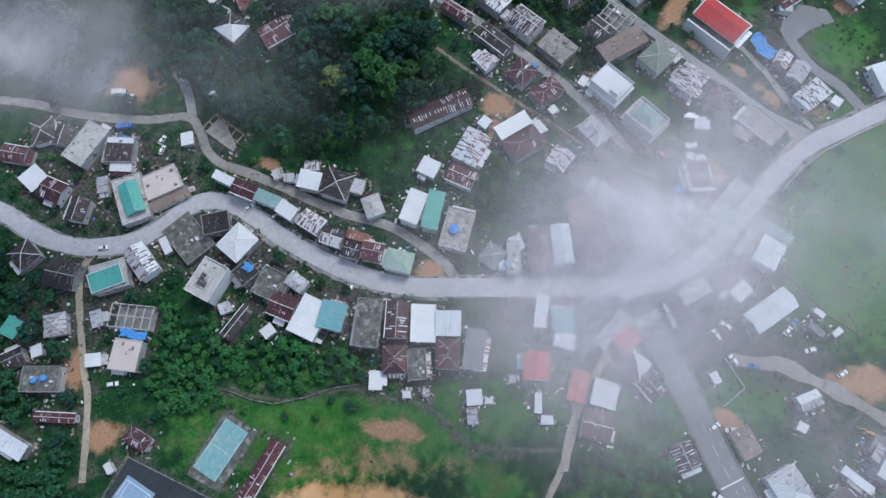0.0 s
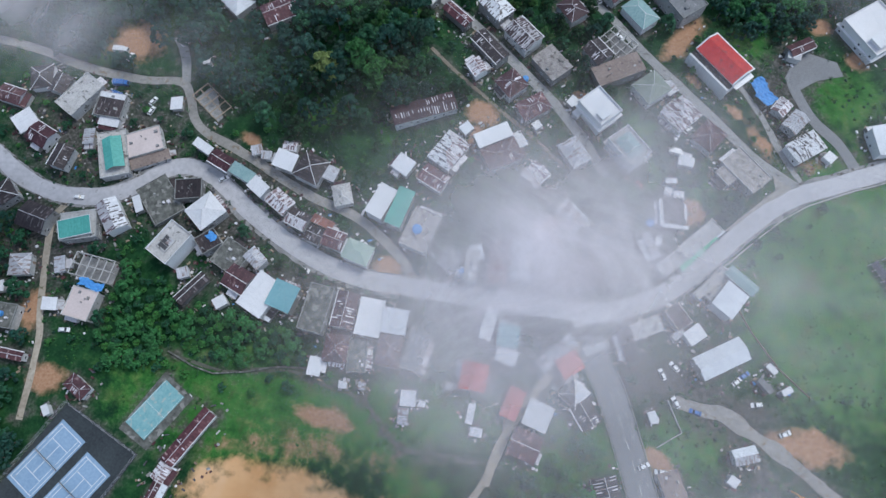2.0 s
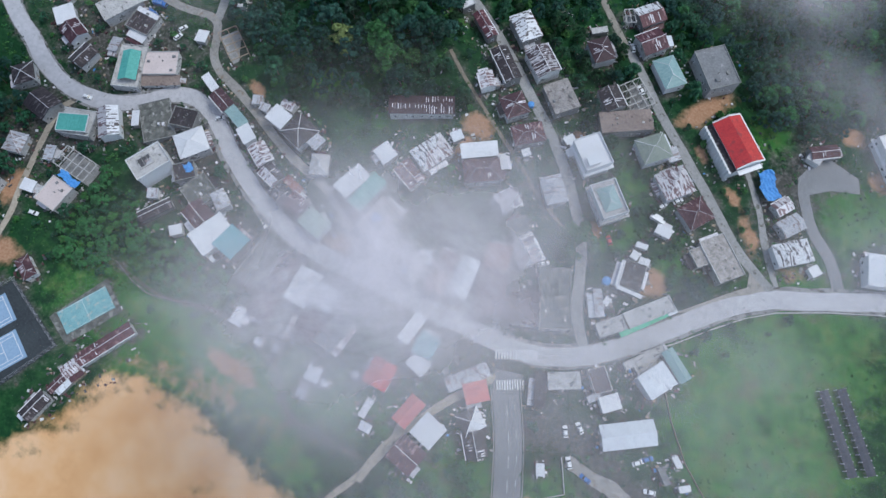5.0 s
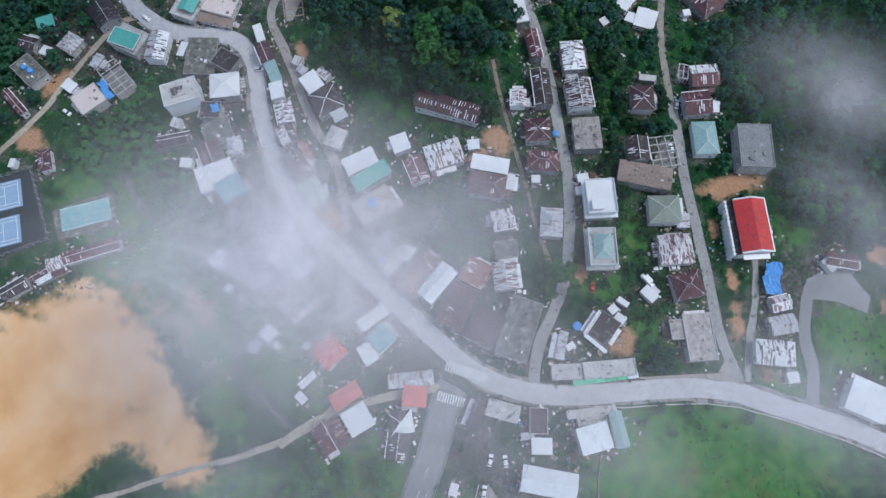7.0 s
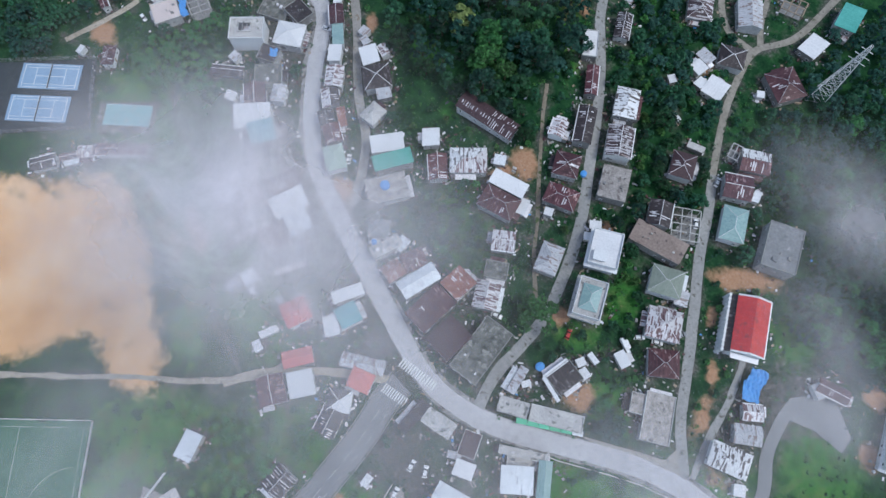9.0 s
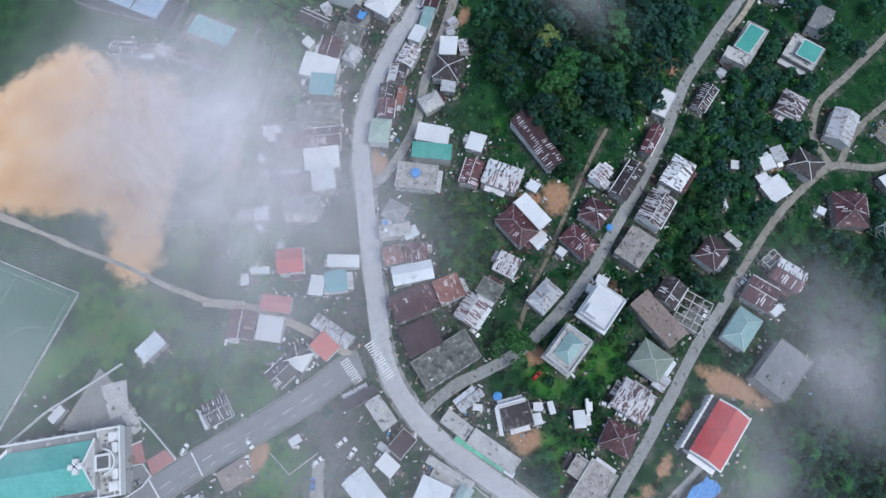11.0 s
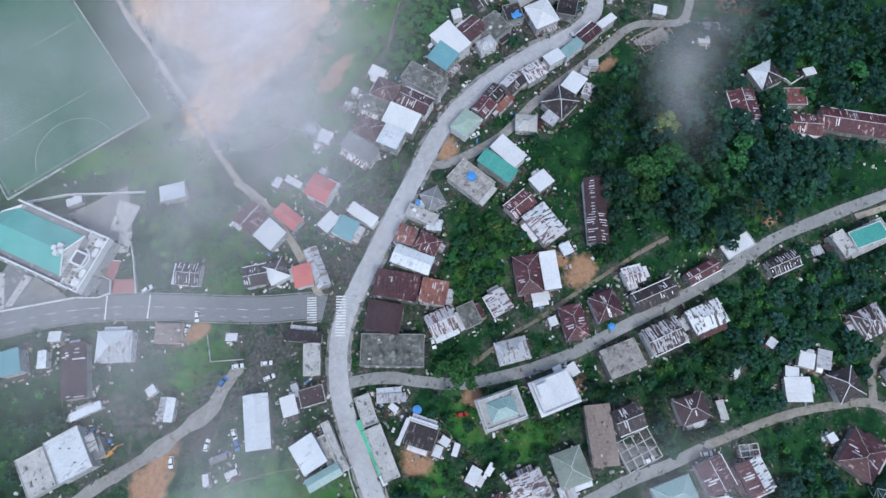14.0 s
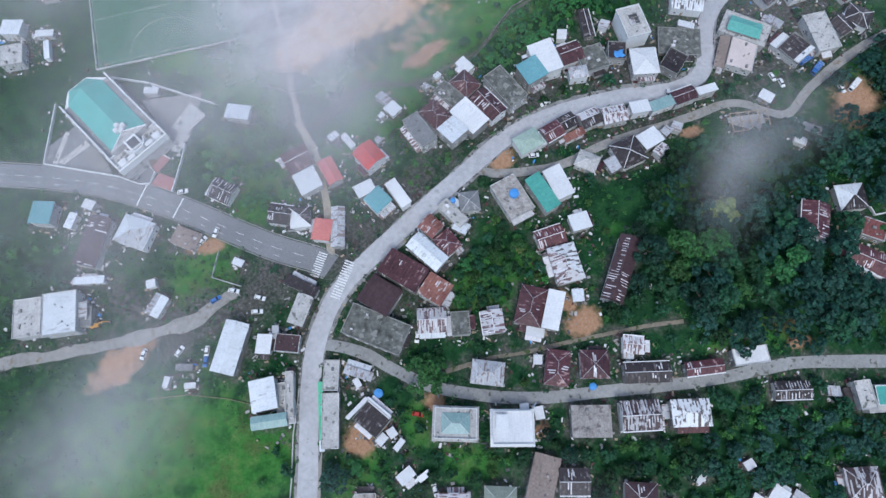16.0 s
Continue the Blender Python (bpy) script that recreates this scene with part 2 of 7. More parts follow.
def ground_material():
    """Grass and scrub, with bare soil, sand, turf, paving and lawn where the ground's own layers say so."""
    m = bpy.data.materials.new("ground_cover")
    m.use_nodes = True
    n, l = m.node_tree.nodes, m.node_tree.links
    b = n["Principled BSDF"]
    b.inputs["Roughness"].default_value = 0.95
    b.inputs["Specular IOR Level"].default_value = 0.1
    co = n.new("ShaderNodeTexCoord")

    def noise_tex(scale, detail, rough=0.55):
        t = n.new("ShaderNodeTexNoise")
        t.inputs["Scale"].default_value, t.inputs["Detail"].default_value, t.inputs["Roughness"].default_value = scale, detail, rough
        l.new(co.outputs["Object"], t.inputs["Vector"])
        return t.outputs["Fac"]

    def ramp(fac, stops):
        r = n.new("ShaderNodeValToRGB")
        while len(r.color_ramp.elements) < len(stops):
            r.color_ramp.elements.new(0.5)
        for e, (p, c) in zip(r.color_ramp.elements, stops):
            e.position, e.color = p, rgba(c)
        l.new(fac, r.inputs[0])
        return r.outputs[0]

    fine, mid, broad = noise_tex(0.9, 6), noise_tex(0.16, 6, 0.65), noise_tex(0.035, 4)

    def blend(fac, a, c):
        k = n.new("ShaderNodeMix")
        k.data_type = "RGBA"
        l.new(fac, k.inputs["Factor"])
        l.new(a, k.inputs["A"])
        l.new(c, k.inputs["B"])
        return k.outputs["Result"]

    def layer(name, soft):
        """The layer's weight with an edge broken up by noise."""
        a = n.new("ShaderNodeAttribute")
        a.attribute_name = name
        k = n.new("ShaderNodeMath")
        k.operation = "MULTIPLY_ADD"
        l.new(mid, k.inputs[0])
        k.inputs[1].default_value = 1.3
        s = n.new("ShaderNodeMath")
        s.operation = "SUBTRACT"
        l.new(a.outputs["Fac"], s.inputs[0])
        s.inputs[1].default_value = 0.65
        l.new(s.outputs[0], k.inputs[2])
        r = n.new("ShaderNodeMapRange")
        r.interpolation_type = "SMOOTHSTEP"
        r.inputs["From Min"].default_value, r.inputs["From Max"].default_value = 0.5 - soft, 0.5 + soft
        l.new(k.outputs[0], r.inputs["Value"])
        return r.outputs[0]

    speck, patch = noise_tex(2.6, 3), noise_tex(0.075, 6, 0.7)

    def mask(fac, lo, hi, top):
        r = n.new("ShaderNodeMapRange")
        r.inputs["From Min"].default_value, r.inputs["From Max"].default_value, r.inputs["To Max"].default_value = lo, hi, top
        l.new(fac, r.inputs["Value"])
        return r.outputs[0]

    grass = ramp(mid, [(0.30, (0.005, 0.024, 0.010)), (0.46, (0.012, 0.054, 0.018)), (0.60, (0.028, 0.100, 0.028)), (0.76, (0.070, 0.115, 0.042))])
    scrub = ramp(fine, [(0.3, (0.005, 0.022, 0.011)), (0.55, (0.015, 0.050, 0.022)), (0.72, (0.038, 0.085, 0.040))])
    col = blend(broad, grass, scrub)
    lawn = blend(fine, ramp(mid, [(0.3, (0.012, 0.058, 0.013)), (0.5, (0.028, 0.112, 0.024)), (0.7, (0.066, 0.130, 0.036))]), ramp(mid, [(0.3, (0.034, 0.145, 0.026)), (0.5, (0.066, 0.205, 0.042)), (0.7, (0.145, 0.235, 0.066))]))
    lawn = blend(mask(patch, 0.50, 0.66, 0.75), lawn, ramp(fine, [(0.3, (0.050, 0.066, 0.024)), (0.6, (0.105, 0.115, 0.048)), (0.8, (0.150, 0.135, 0.070))]))
    lawn = blend(mask(patch, 0.47, 0.34, 0.70), lawn, ramp(fine, [(0.3, (0.008, 0.036, 0.012)), (0.7, (0.022, 0.082, 0.024))]))
    lawn = blend(mask(speck, 0.56, 0.70, 0.60), lawn, ramp(mid, [(0.3, (0.008, 0.034, 0.010)), (0.7, (0.024, 0.074, 0.022))]))
    col = blend(layer("lawn", 0.25), col, lawn)
    col = blend(layer("yard", 0.22), col, blend(mid, ramp(fine, [(0.3, (0.018, 0.024, 0.019)), (0.5, (0.040, 0.044, 0.037)), (0.7, (0.095, 0.092, 0.082))]), ramp(fine, [(0.3, (0.055, 0.054, 0.048)), (0.5, (0.105, 0.100, 0.092)), (0.7, (0.21, 0.20, 0.19))])))
    col = blend(layer("soil", 0.26), col, ramp(fine, [(0.2, (0.27, 0.145, 0.085)), (0.5, (0.37, 0.215, 0.13)), (0.8, (0.45, 0.29, 0.20))]))
    sandy = layer("sand", 0.30)
    col = blend(sandy, col, ramp(broad, [(0.3, (0.55, 0.285, 0.115)), (0.48, (0.66, 0.385, 0.19)), (0.6, (0.70, 0.45, 0.26)), (0.75, (0.60, 0.33, 0.16))]))
    col = blend(layer("turf", 0.05), col, ramp(mid, [(0.3, (0.055, 0.13, 0.085)), (0.7, (0.085, 0.175, 0.115))]))
    l.new(col, b.inputs["Base Color"])
    bp = n.new("ShaderNodeBump")
    bp.inputs["Strength"].default_value, bp.inputs["Distance"].default_value = 0.6, 0.4
    flat = n.new("ShaderNodeMath")
    flat.operation = "MULTIPLY_ADD"
    l.new(sandy, flat.inputs[0])
    flat.inputs[1].default_value, flat.inputs[2].default_value = -0.58, 0.6
    l.new(flat.outputs[0], bp.inputs["Strength"])
    l.new(fine, bp.inputs["Height"])
    l.new(bp.outputs[0], b.inputs["Normal"])
    MATS["ground"] = m


ground_material()


def mist_material():
    """Thin cloud: white droplets that let part of the light through, denser towards the middle of a patch, torn by noise."""
    m = bpy.data.materials.new("mist")
    m.use_nodes = True
    n, l = m.node_tree.nodes, m.node_tree.links
    out = n["Material Output"]
    n.remove(n["Principled BSDF"])
    co, geo, info = n.new("ShaderNodeTexCoord"), n.new("ShaderNodeNewGeometry"), n.new("ShaderNodeObjectInfo")
    at = n.new("ShaderNodeAttribute")
    at.attribute_name = "cloud_weight"
    t1, t2 = n.new("ShaderNodeTexNoise"), n.new("ShaderNodeTexNoise")
    t1.inputs["Scale"].default_value, t1.inputs["Detail"].default_value, t1.inputs["Roughness"].default_value = 0.045, 7.0, 0.55
    t2.inputs["Scale"].default_value, t2.inputs["Detail"].default_value, t2.inputs["Roughness"].default_value = 0.11, 6.0, 0.6
    t1.inputs["Distortion"].default_value = 0.8
    for t in (t1, t2):
        l.new(geo.outputs["Position"], t.inputs["Vector"])

    def mathn(op, a, c, clamp=False):
        k = n.new("ShaderNodeMath")
        k.operation, k.use_clamp = op, clamp
        for i, v in enumerate((a, c)):
            if isinstance(v, (int, float)):
                k.inputs[i].default_value = v
            else:
                l.new(v, k.inputs[i])
        return k.outputs[0]

    v = mathn("ADD", mathn("MULTIPLY", mathn("SUBTRACT", t1.outputs["Fac"], 0.5), 2.6), mathn("MULTIPLY", mathn("SUBTRACT", t2.outputs["Fac"], 0.5), 1.0))
    v = mathn("MULTIPLY", at.outputs["Fac"], mathn("MAXIMUM", mathn("ADD", v, 1.0), 0.06))
    v = mathn("MULTIPLY", v, 1.0, True)
    clear, drop, thru = n.new("ShaderNodeBsdfTransparent"), n.new("ShaderNodeBsdfDiffuse"), n.new("ShaderNodeBsdfTranslucent")
    drop.inputs[0].default_value = rgba((0.85, 0.80, 0.845))
    thru.inputs[0].default_value = rgba((0.85, 0.80, 0.845))
    both, mix = n.new("ShaderNodeMixShader"), n.new("ShaderNodeMixShader")
    both.inputs[0].default_value = 0.4
    l.new(drop.outputs[0], both.inputs[1])
    l.new(thru.outputs[0], both.inputs[2])
    l.new(v, mix.inputs[0])
    l.new(clear.outputs[0], mix.inputs[1])
    l.new(both.outputs[0], mix.inputs[2])
    l.new(mix.outputs[0], out.inputs["Surface"])
    MATS["mist"] = m


mist_material()


# ---- mesh building ----
class Solid:
    """Vertices and faces of one mesh, gathered piece by piece."""

    def __init__(self):
        self.v, self.f, self.s = [], [], []

    def add(self, verts, faces, slot=0):
        k = len(self.v)
        self.v += [tuple(p) for p in verts]
        self.f += [tuple(k + i for i in q) for q in faces]
        self.s += [slot] * len(faces)
        return self

    def hexa(self, low, high, slot=0):
        """A solid between two quads, both counterclockwise from above."""
        return self.add(list(low) + list(high), [(3, 2, 1, 0), (4, 5, 6, 7), (0, 1, 5, 4), (1, 2, 6, 5), (2, 3, 7, 6), (3, 0, 4, 7)], slot)

    def box(self, x0, x1, y0, y1, z0, z1, slot=0):
        q = [(x0, y0), (x1, y0), (x1, y1), (x0, y1)]
        return self.hexa([(x, y, z0) for x, y in q], [(x, y, z1) for x, y in q], slot)

    def beam(self, a, b, w, h=None, slot=0):
        """A bar from a to b, w wide and h high."""
        a, b = Vector(a), Vector(b)
        d = (b - a).normalized()
        s = d.cross(Vector((0, 0, 1)))
        s = (Vector((1, 0, 0)) if s.length < 1e-3 else s.normalized()) * (w / 2)
        u = s.cross(d).normalized() * ((h or w) / 2)
        q = [-s - u, s - u, s + u, -s + u]
        return self.add([a + p for p in q] + [b + p for p in q], [(0, 1, 2, 3), (7, 6, 5, 4), (0, 4, 5, 1), (1, 5, 6, 2), (2, 6, 7, 3), (3, 7, 4, 0)], slot)

    def tube(self, a, b, r0, r1, n=8, slot=0):
        a, b = Vector(a), Vector(b)
        d = (b - a).normalized()
        s = d.orthogonal().normalized()
        u = d.cross(s)
        ring = [(math.cos(2 * math.pi * i / n), math.sin(2 * math.pi * i / n)) for i in range(n)]
        vs = [a + (s * c + u * e) * r0 for c, e in ring] + [b + (s * c + u * e) * r1 for c, e in ring]
        fs = [(i, (i + 1) % n, n + (i + 1) % n, n + i) for i in range(n)] + [tuple(range(n - 1, -1, -1)), tuple(range(n, 2 * n))]
        return self.add(vs, fs, slot)

    def slab(self, quad, thick, slot=0):
        """A sheet of that thickness under a quad or triangle (counterclockwise from above)."""
        k = len(quad)
        lo = [(x, y, z - thick) for x, y, z in quad]
        fs = [tuple(range(k - 1, -1, -1)), tuple(range(k, 2 * k))] + [(i, (i + 1) % k, k + (i + 1) % k, k + i) for i in range(k)]
        return self.add(lo + list(quad), fs, slot)

    def mesh(self, name, *mats):
        me = bpy.data.meshes.new(name)
        me.from_pydata(self.v, [], self.f)
        for m in mats:
            me.materials.append(MATS[m])
        if len(mats) > 1:
            me.polygons.foreach_set("material_index", self.s)
        me.update()
        return me


def part(name, me, parent, label="", at=None):
    ob = new(name, me)
    ob.parent = parent
    if at is not None:
        ob.matrix_basis = at
    return tagged(ob, label)


def thing(name, at, label, category, group="", kind=""):
    e = new(name)
    e.empty_display_size = 0.5
    e.matrix_basis = at
    return tagged(e, label, category, group, kind)


def plain(name, me, label, category, kind="", at=None):
    ob = new(name, me)
    if at is not None:
        ob.matrix_basis = at
    return tagged(ob, label, category, "", kind)


# ---- the lie of the land ----
def hill(x, y):
    return (11 * np.exp(-((x - 10) / 75) ** 2 - ((y - 165) / 60) ** 2) + 4 * np.exp(-((x - 40) / 90) ** 2 - ((y - 60) / 60) ** 2)
            + 6 * np.exp(-((x + 40) / 40) ** 2 - ((y - 165) / 45) ** 2))


X0, Y0, NX, NY = -330, -290, 660, 700      # a raster of metres over the town: what is taken already
taken = np.zeros((NX, NY), bool)
gx, gy = np.meshgrid(np.arange(NX) + X0 + 0.5, np.arange(NY) + Y0 + 0.5, indexing="ij")


def in_poly(x, y, poly):
    inside = np.zeros(np.shape(x), bool)
    for (ax, ay), (bx, by) in zip(poly, poly[1:] + poly[:1]):
        if ay != by:
            inside ^= ((ay > y) != (by > y)) & (x < (bx - ax) * (y - ay) / (by - ay) + ax)
    return inside


def smooth(pts, step=2.0):
    """A Catmull-Rom curve through the points, about step metres apart."""
    p = [np.array(q, float) for q in pts]
    p = [2 * p[0] - p[1]] + p + [2 * p[-1] - p[-2]]
    out = []
    for a, b, c, d in zip(p, p[1:], p[2:], p[3:]):
        k = max(2, int(np.linalg.norm(c - b) / step))
        for t in np.arange(k) / k:
            out.append(0.5 * (2 * b + (c - a) * t + (2 * a - 5 * b + 4 * c - d) * t * t + (3 * b - a - 3 * c + d) * t ** 3))
    return np.array(out + [p[-2]])


def sides(c):
    d = np.gradient(c, axis=0)
    d /= np.linalg.norm(d, axis=1)[:, None]
    return np.stack([-d[:, 1], d[:, 0]], 1)


def mark_road(c, half):
    for x, y in c:
        i, j, r = int(x - X0), int(y - Y0), int(half + 2)
        if r < i < NX - r and r < j < NY - r:
            s = np.s_[i - r:i + r + 1, j - r:j + r + 1]
            taken[s] |= (gx[s] - x) ** 2 + (gy[s] - y) ** 2 < (half + 0.4) ** 2


ROADS = {}


def road(name, mat, label, width, pts, lift=0.10, kerb=False, verge=0.0, wobble=0.25):
    """A ribbon on the land with a cambered top, ragged edges, and a kerb or concrete bays where it has them."""
    c = smooth(pts)
    nrm = sides(c)
    rng = np.random.default_rng(len(ROADS) + 5)
    jit = np.convolve(rng.normal(0, 1, len(c) + 8), np.ones(5) / 5, "same")[4:-4] * wobble
    jit2 = np.convolve(rng.normal(0, 1, len(c) + 8), np.ones(5) / 5, "same")[4:-4] * wobble
    cols = []
    for off in (-0.5 * width - jit, -0.25 * width + 0 * jit, 0.25 * width + 0 * jit, 0.5 * width + jit2):
        o = c + nrm * off[:, None]
        cols.append(np.c_[o, hill(o[:, 0], o[:, 1]) + lift])
    for k in (1, 2):
        cols[k][:, 2] += 0.05
    s = Solid()
    n = len(c)
    vs = [tuple(p) for col in cols for p in col]
    vs += [(x, y, z - 0.6) for x, y, z in vs[:n]] + [(x, y, z - 0.6) for x, y, z in vs[3 * n:4 * n]]
    fs = [(a * n + i + 1, a * n + i, (a + 1) * n + i, (a + 1) * n + i + 1) for a in range(3) for i in range(n - 1)]
    fs += [(4 * n + i + 1, 4 * n + i, i, i + 1) for i in range(n - 1)] + [(3 * n + i + 1, 3 * n + i, 5 * n + i, 5 * n + i + 1) for i in range(n - 1)]
    fs = [q[::-1] for q in fs]
    ob = plain(name, s.add(vs, fs).mesh(name, mat), label, "road", "structure")
    if kerb:
        for sg in (-1, 1):
            k = Solid()
            o0, o1 = c + nrm * sg * (width / 2 + 0.35), c + nrm * sg * (width / 2 + 0.65)
            if sg > 0:
                o0, o1 = o1, o0
            z = hill(c[:, 0], c[:, 1]) + lift
            for i in range(0, n - 1):
                a, b, cc, d = o0[i], o0[i + 1], o1[i + 1], o1[i]
                k.hexa([(*p, z[i] - 0.4) for p in (a, b, cc, d)], [(*p, z[i] + 0.14) for p in (a, b, cc, d)])
            part("kerb", k.mesh("kerb", "kerb"), ob)
    if verge:
        for sg in (-1, 1):
            k = Solid()
            wide = verge * (1 + 0.6 * np.convolve(rng.normal(0, 1, len(c) + 12), np.ones(9) / 3, "same")[6:-6])
            wide = np.clip(wide, 0.35 * verge, 2.2 * verge)
            o0, o1 = c + nrm * sg * (width / 2 - 0.6), c + nrm * sg * (width / 2 + wide)[:, None]
            z0, z1 = hill(o0[:, 0], o0[:, 1]) + lift - 0.05, hill(o1[:, 0], o1[:, 1]) + lift - 0.03
            vs = [(*p, h) for p, h in zip(o0, z0)] + [(*p, h) for p, h in zip(o1, z1)] + [(*p, h - 0.6) for p, h in zip(o1, z1)]
            fs = [(i, i + 1, n + i + 1, n + i) for i in range(n - 1)] + [(n + i, n + i + 1, 2 * n + i + 1, 2 * n + i) for i in range(n - 1)]
            part("verge", k.add(vs, [q[::-sg] for q in fs]).mesh("verge", "verge"), ob, "stained concrete and packed dirt beside the road")
    mark_road(c, width / 2)
    ROADS[name] = (c, nrm, width, lift)
    return ob


road("main_road", "concrete_road", "pale grey concrete main road winding through the town", 7.1,
     [(-230, 125), (-208, 110), (-189, 97), (-177, 91), (-164, 83), (-148, 78), (-134, 78), (-123, 81), (-113, 87), (-105, 94), (-96, 97), (-86, 95), (-76, 89), (-65, 81), (-53, 74), (-38, 67), (-21, 61.5), (-6, 60), (10, 60), (23, 60), (36, 60), (49, 60), (64, 60), (76, 61), (86, 64), (97, 70), (107, 78), (121, 93), (136, 109), (152, 122), (171, 131), (190, 140), (210, 147), (260, 165)], lift=0.16, verge=0.9, wobble=0.3)
road("asphalt_road", "asphalt", "dark asphalt road with painted lane lines", 9.8,
     [(74, 52), (76.1, 45.5), (85.1, 28.6), (93.1, 9.6), (100.1, -7.5), (109.1, -26.4), (118.1, -41.5), (130.1, -57.5), (146.1, -75.5), (169.1, -98.5), (229.1, -150.4)], lift=0.12, kerb=True, wobble=0.05)
road("upper_street", "gravel", "narrow worn grey-brown street above the main road", 3.9,
     [(-250, 150), (-203, 145), (-177, 142), (-161, 138), (-143, 135), (-125, 134), (-109, 135), (-103, 128), (-99, 119), (-92, 113), (-79, 108), (-66, 102), (-51, 95), (-39, 90), (-25, 86), (-14, 80), (-1, 70), (4, 63)])
road("spur_lane", "lane_grey", "short worn lane beside a bare earth yard", 4.0, [(-107, 135), (-110, 145), (-114, 153), (-117, 157)], lift=0.08)
road("mid_street", "lane_grey", "grey village street between house rows", 4.4,
     [(99, 69), (93, 76), (87, 86), (83, 98), (78, 111), (67, 127), (52, 143), (36, 156), (21, 168), (4, 181), (-10, 190), (-25, 200), (-38, 212), (-50, 223), (-75, 246), (-130, 290)])
road("outer_street", "lane_grey", "worn grey street along the edge of the village", 4.2,
     [(155, 124), (145, 130), (134, 137), (118, 151), (101, 165), (85, 178), (73, 190), (60, 201)], lift=0.12)
road("dirt_road", "earth_lane", "pale earth road climbing between trees", 3.1, [(62, 199), (43, 218), (30, 235), (20, 253), (23, 271), (19, 289), (13, 310), (5, 350)], lift=0.10)
road("dirt_lane", "earth_lane", "pale earth lane off the junction", 3.0, [(19, 252), (6, 249), (-9, 256), (-20, 272), (-40, 300)], lift=0.08)
road("dirt_lane", "earth_lane", "pale earth lane between plots", 2.6, [(20, 256), (9, 265), (-3, 281), (-14, 305)], lift=0.06)
road("footway", "path_earth", "narrow earth footway between back yards", 1.5, [(70, 112), (55, 120), (45, 127), (26, 139), (8, 151), (-4, 160)], lift=0.06)
road("west_track", "dirt_road", "narrow pale earth track downhill", 2.6, [(-141, 74), (-144, 67), (-142, 52), (-137, 30), (-134, 20), (-132, 5), (-131, -11)], lift=0.07)
road("east_road", "gravel", "broad grey dirt road to the eastern yards", 4.6, [(106.3, 32.8), (118.2, 31.6), (129.9, 28.6),  (162, 10), (196, -12), (250, -40)], lift=0.07, wobble=1.0)
road("paved_lane", "asphalt", "grey paved lane curving round a lawn", 4.6, [(177, 136), (175, 140), (169, 149), (160, 157), (154, 166), (151, 173), (152, 180)], lift=0.07)
road("field_path", "dirt_road", "pale sandy path along the sports field", 2.2, [(-20, -112), (-6, -89), (11, -59), (25, -34), (36, -17), (45, 2), (47, 14), (46, 20)], lift=0.06, wobble=0.6)
road("south_lane", "dirt_road", "narrow earth lane between houses", 3.0, [(72, 50), (65, 40), (58, 31), (46, 9), (42, -7)], lift=0.08)

road("hall_lane", "lane_grey", "worn grey lane beside the school hall", 2.6, [(153.5, 128.5), (145.8, 140.4), (139.2, 152.8), (132.4, 163.5), (127.6, 169.9)], lift=0.07, wobble=0.5)
road("terrace_path", "path_dark", "narrow grey earth path along a terrace", 1.5, [(-83.3, 21.8), (-73.6, 19.7), (-60.8, 18.1), (-48.3, 20.1), (-35.7, 21.7), (-20.9, 18.6), (-6.3, 15.1), (8.1, 2.0), (22.4, 0.6), (40.7, 0.0)], lift=0.06, wobble=0.4)
road("dirt_lane", "dirt_road", "pale earth lane looping behind houses", 2.6, [(-48, 227), (-61, 240), (-73, 248), (-84, 258), (-87, 268), (-77, 274), (-65, 280)], lift=0.06)

# painted marks: two zebra crossings, lane dashes
def stripes(name, p, q, width, count, z):
    """A zebra crossing from p to q: separate painted bars across the way."""
    p, q = np.array(p, float), np.array(q, float)
    d = (q - p) / np.linalg.norm(q - p)
    nrm = np.array([-d[1], d[0]])
    e = thing(name, pose(p[0], p[1], hill(*p)), "white painted zebra crossing on the road", "crossing")
    step = np.linalg.norm(q - p) / count
    for i in range(count):
        c0, c1 = d * (i * step), d * (i * step + step * 0.5)
        h0 = float(hill(*(p + c0))) - float(hill(*p)) + z
        s = Solid()
        quad = [c0 - nrm * width / 2, c1 - nrm * width / 2, c1 + nrm * width / 2, c0 + nrm * width / 2]
        s.slab([(*v, h0) for v in quad], 0.06)
        part("stripe", s.mesh("stripe", "paint"), e)


stripes("crossing", (72.2, 45.5), (81.5, 50.3), 3.6, 11, 0.25)
stripes("crossing", (67.0, 55.5), (81.5, 62.5), 3.8, 15, 0.30)
c_, n_, w_, lf_ = ROADS["asphalt_road"]
lines = thing("lane_marking", pose(0, 0, 0), "white broken lane lines painted on asphalt", "road marking")
for off in (0.0, 2.9):
    o = c_ + n_ * off
    for i in range(6, len(o) - 3, 4):
        a, b = o[i], o[i + 1] if off else o[i + 2]
        z = float(hill(*a)) + lf_ + 0.085
        s = Solid()
        nn = n_[i] * 0.065
        s.slab([(*v, z) for v in (a - nn, b - nn, b + nn, a + nn)], 0.05)
        part("dash", s.mesh("dash", "paint"), lines)
for i in (33, 41):
    s = Solid()
    a, b = c_[i] - n_[i] * 4.7, c_[i] + n_[i] * 4.7
    z = float(hill(*c_[i])) + lf_ + 0.10
    s.beam((*a, z), (*b, z), 0.5, 0.05)
    part("line", s.mesh("line", "paint"), lines)


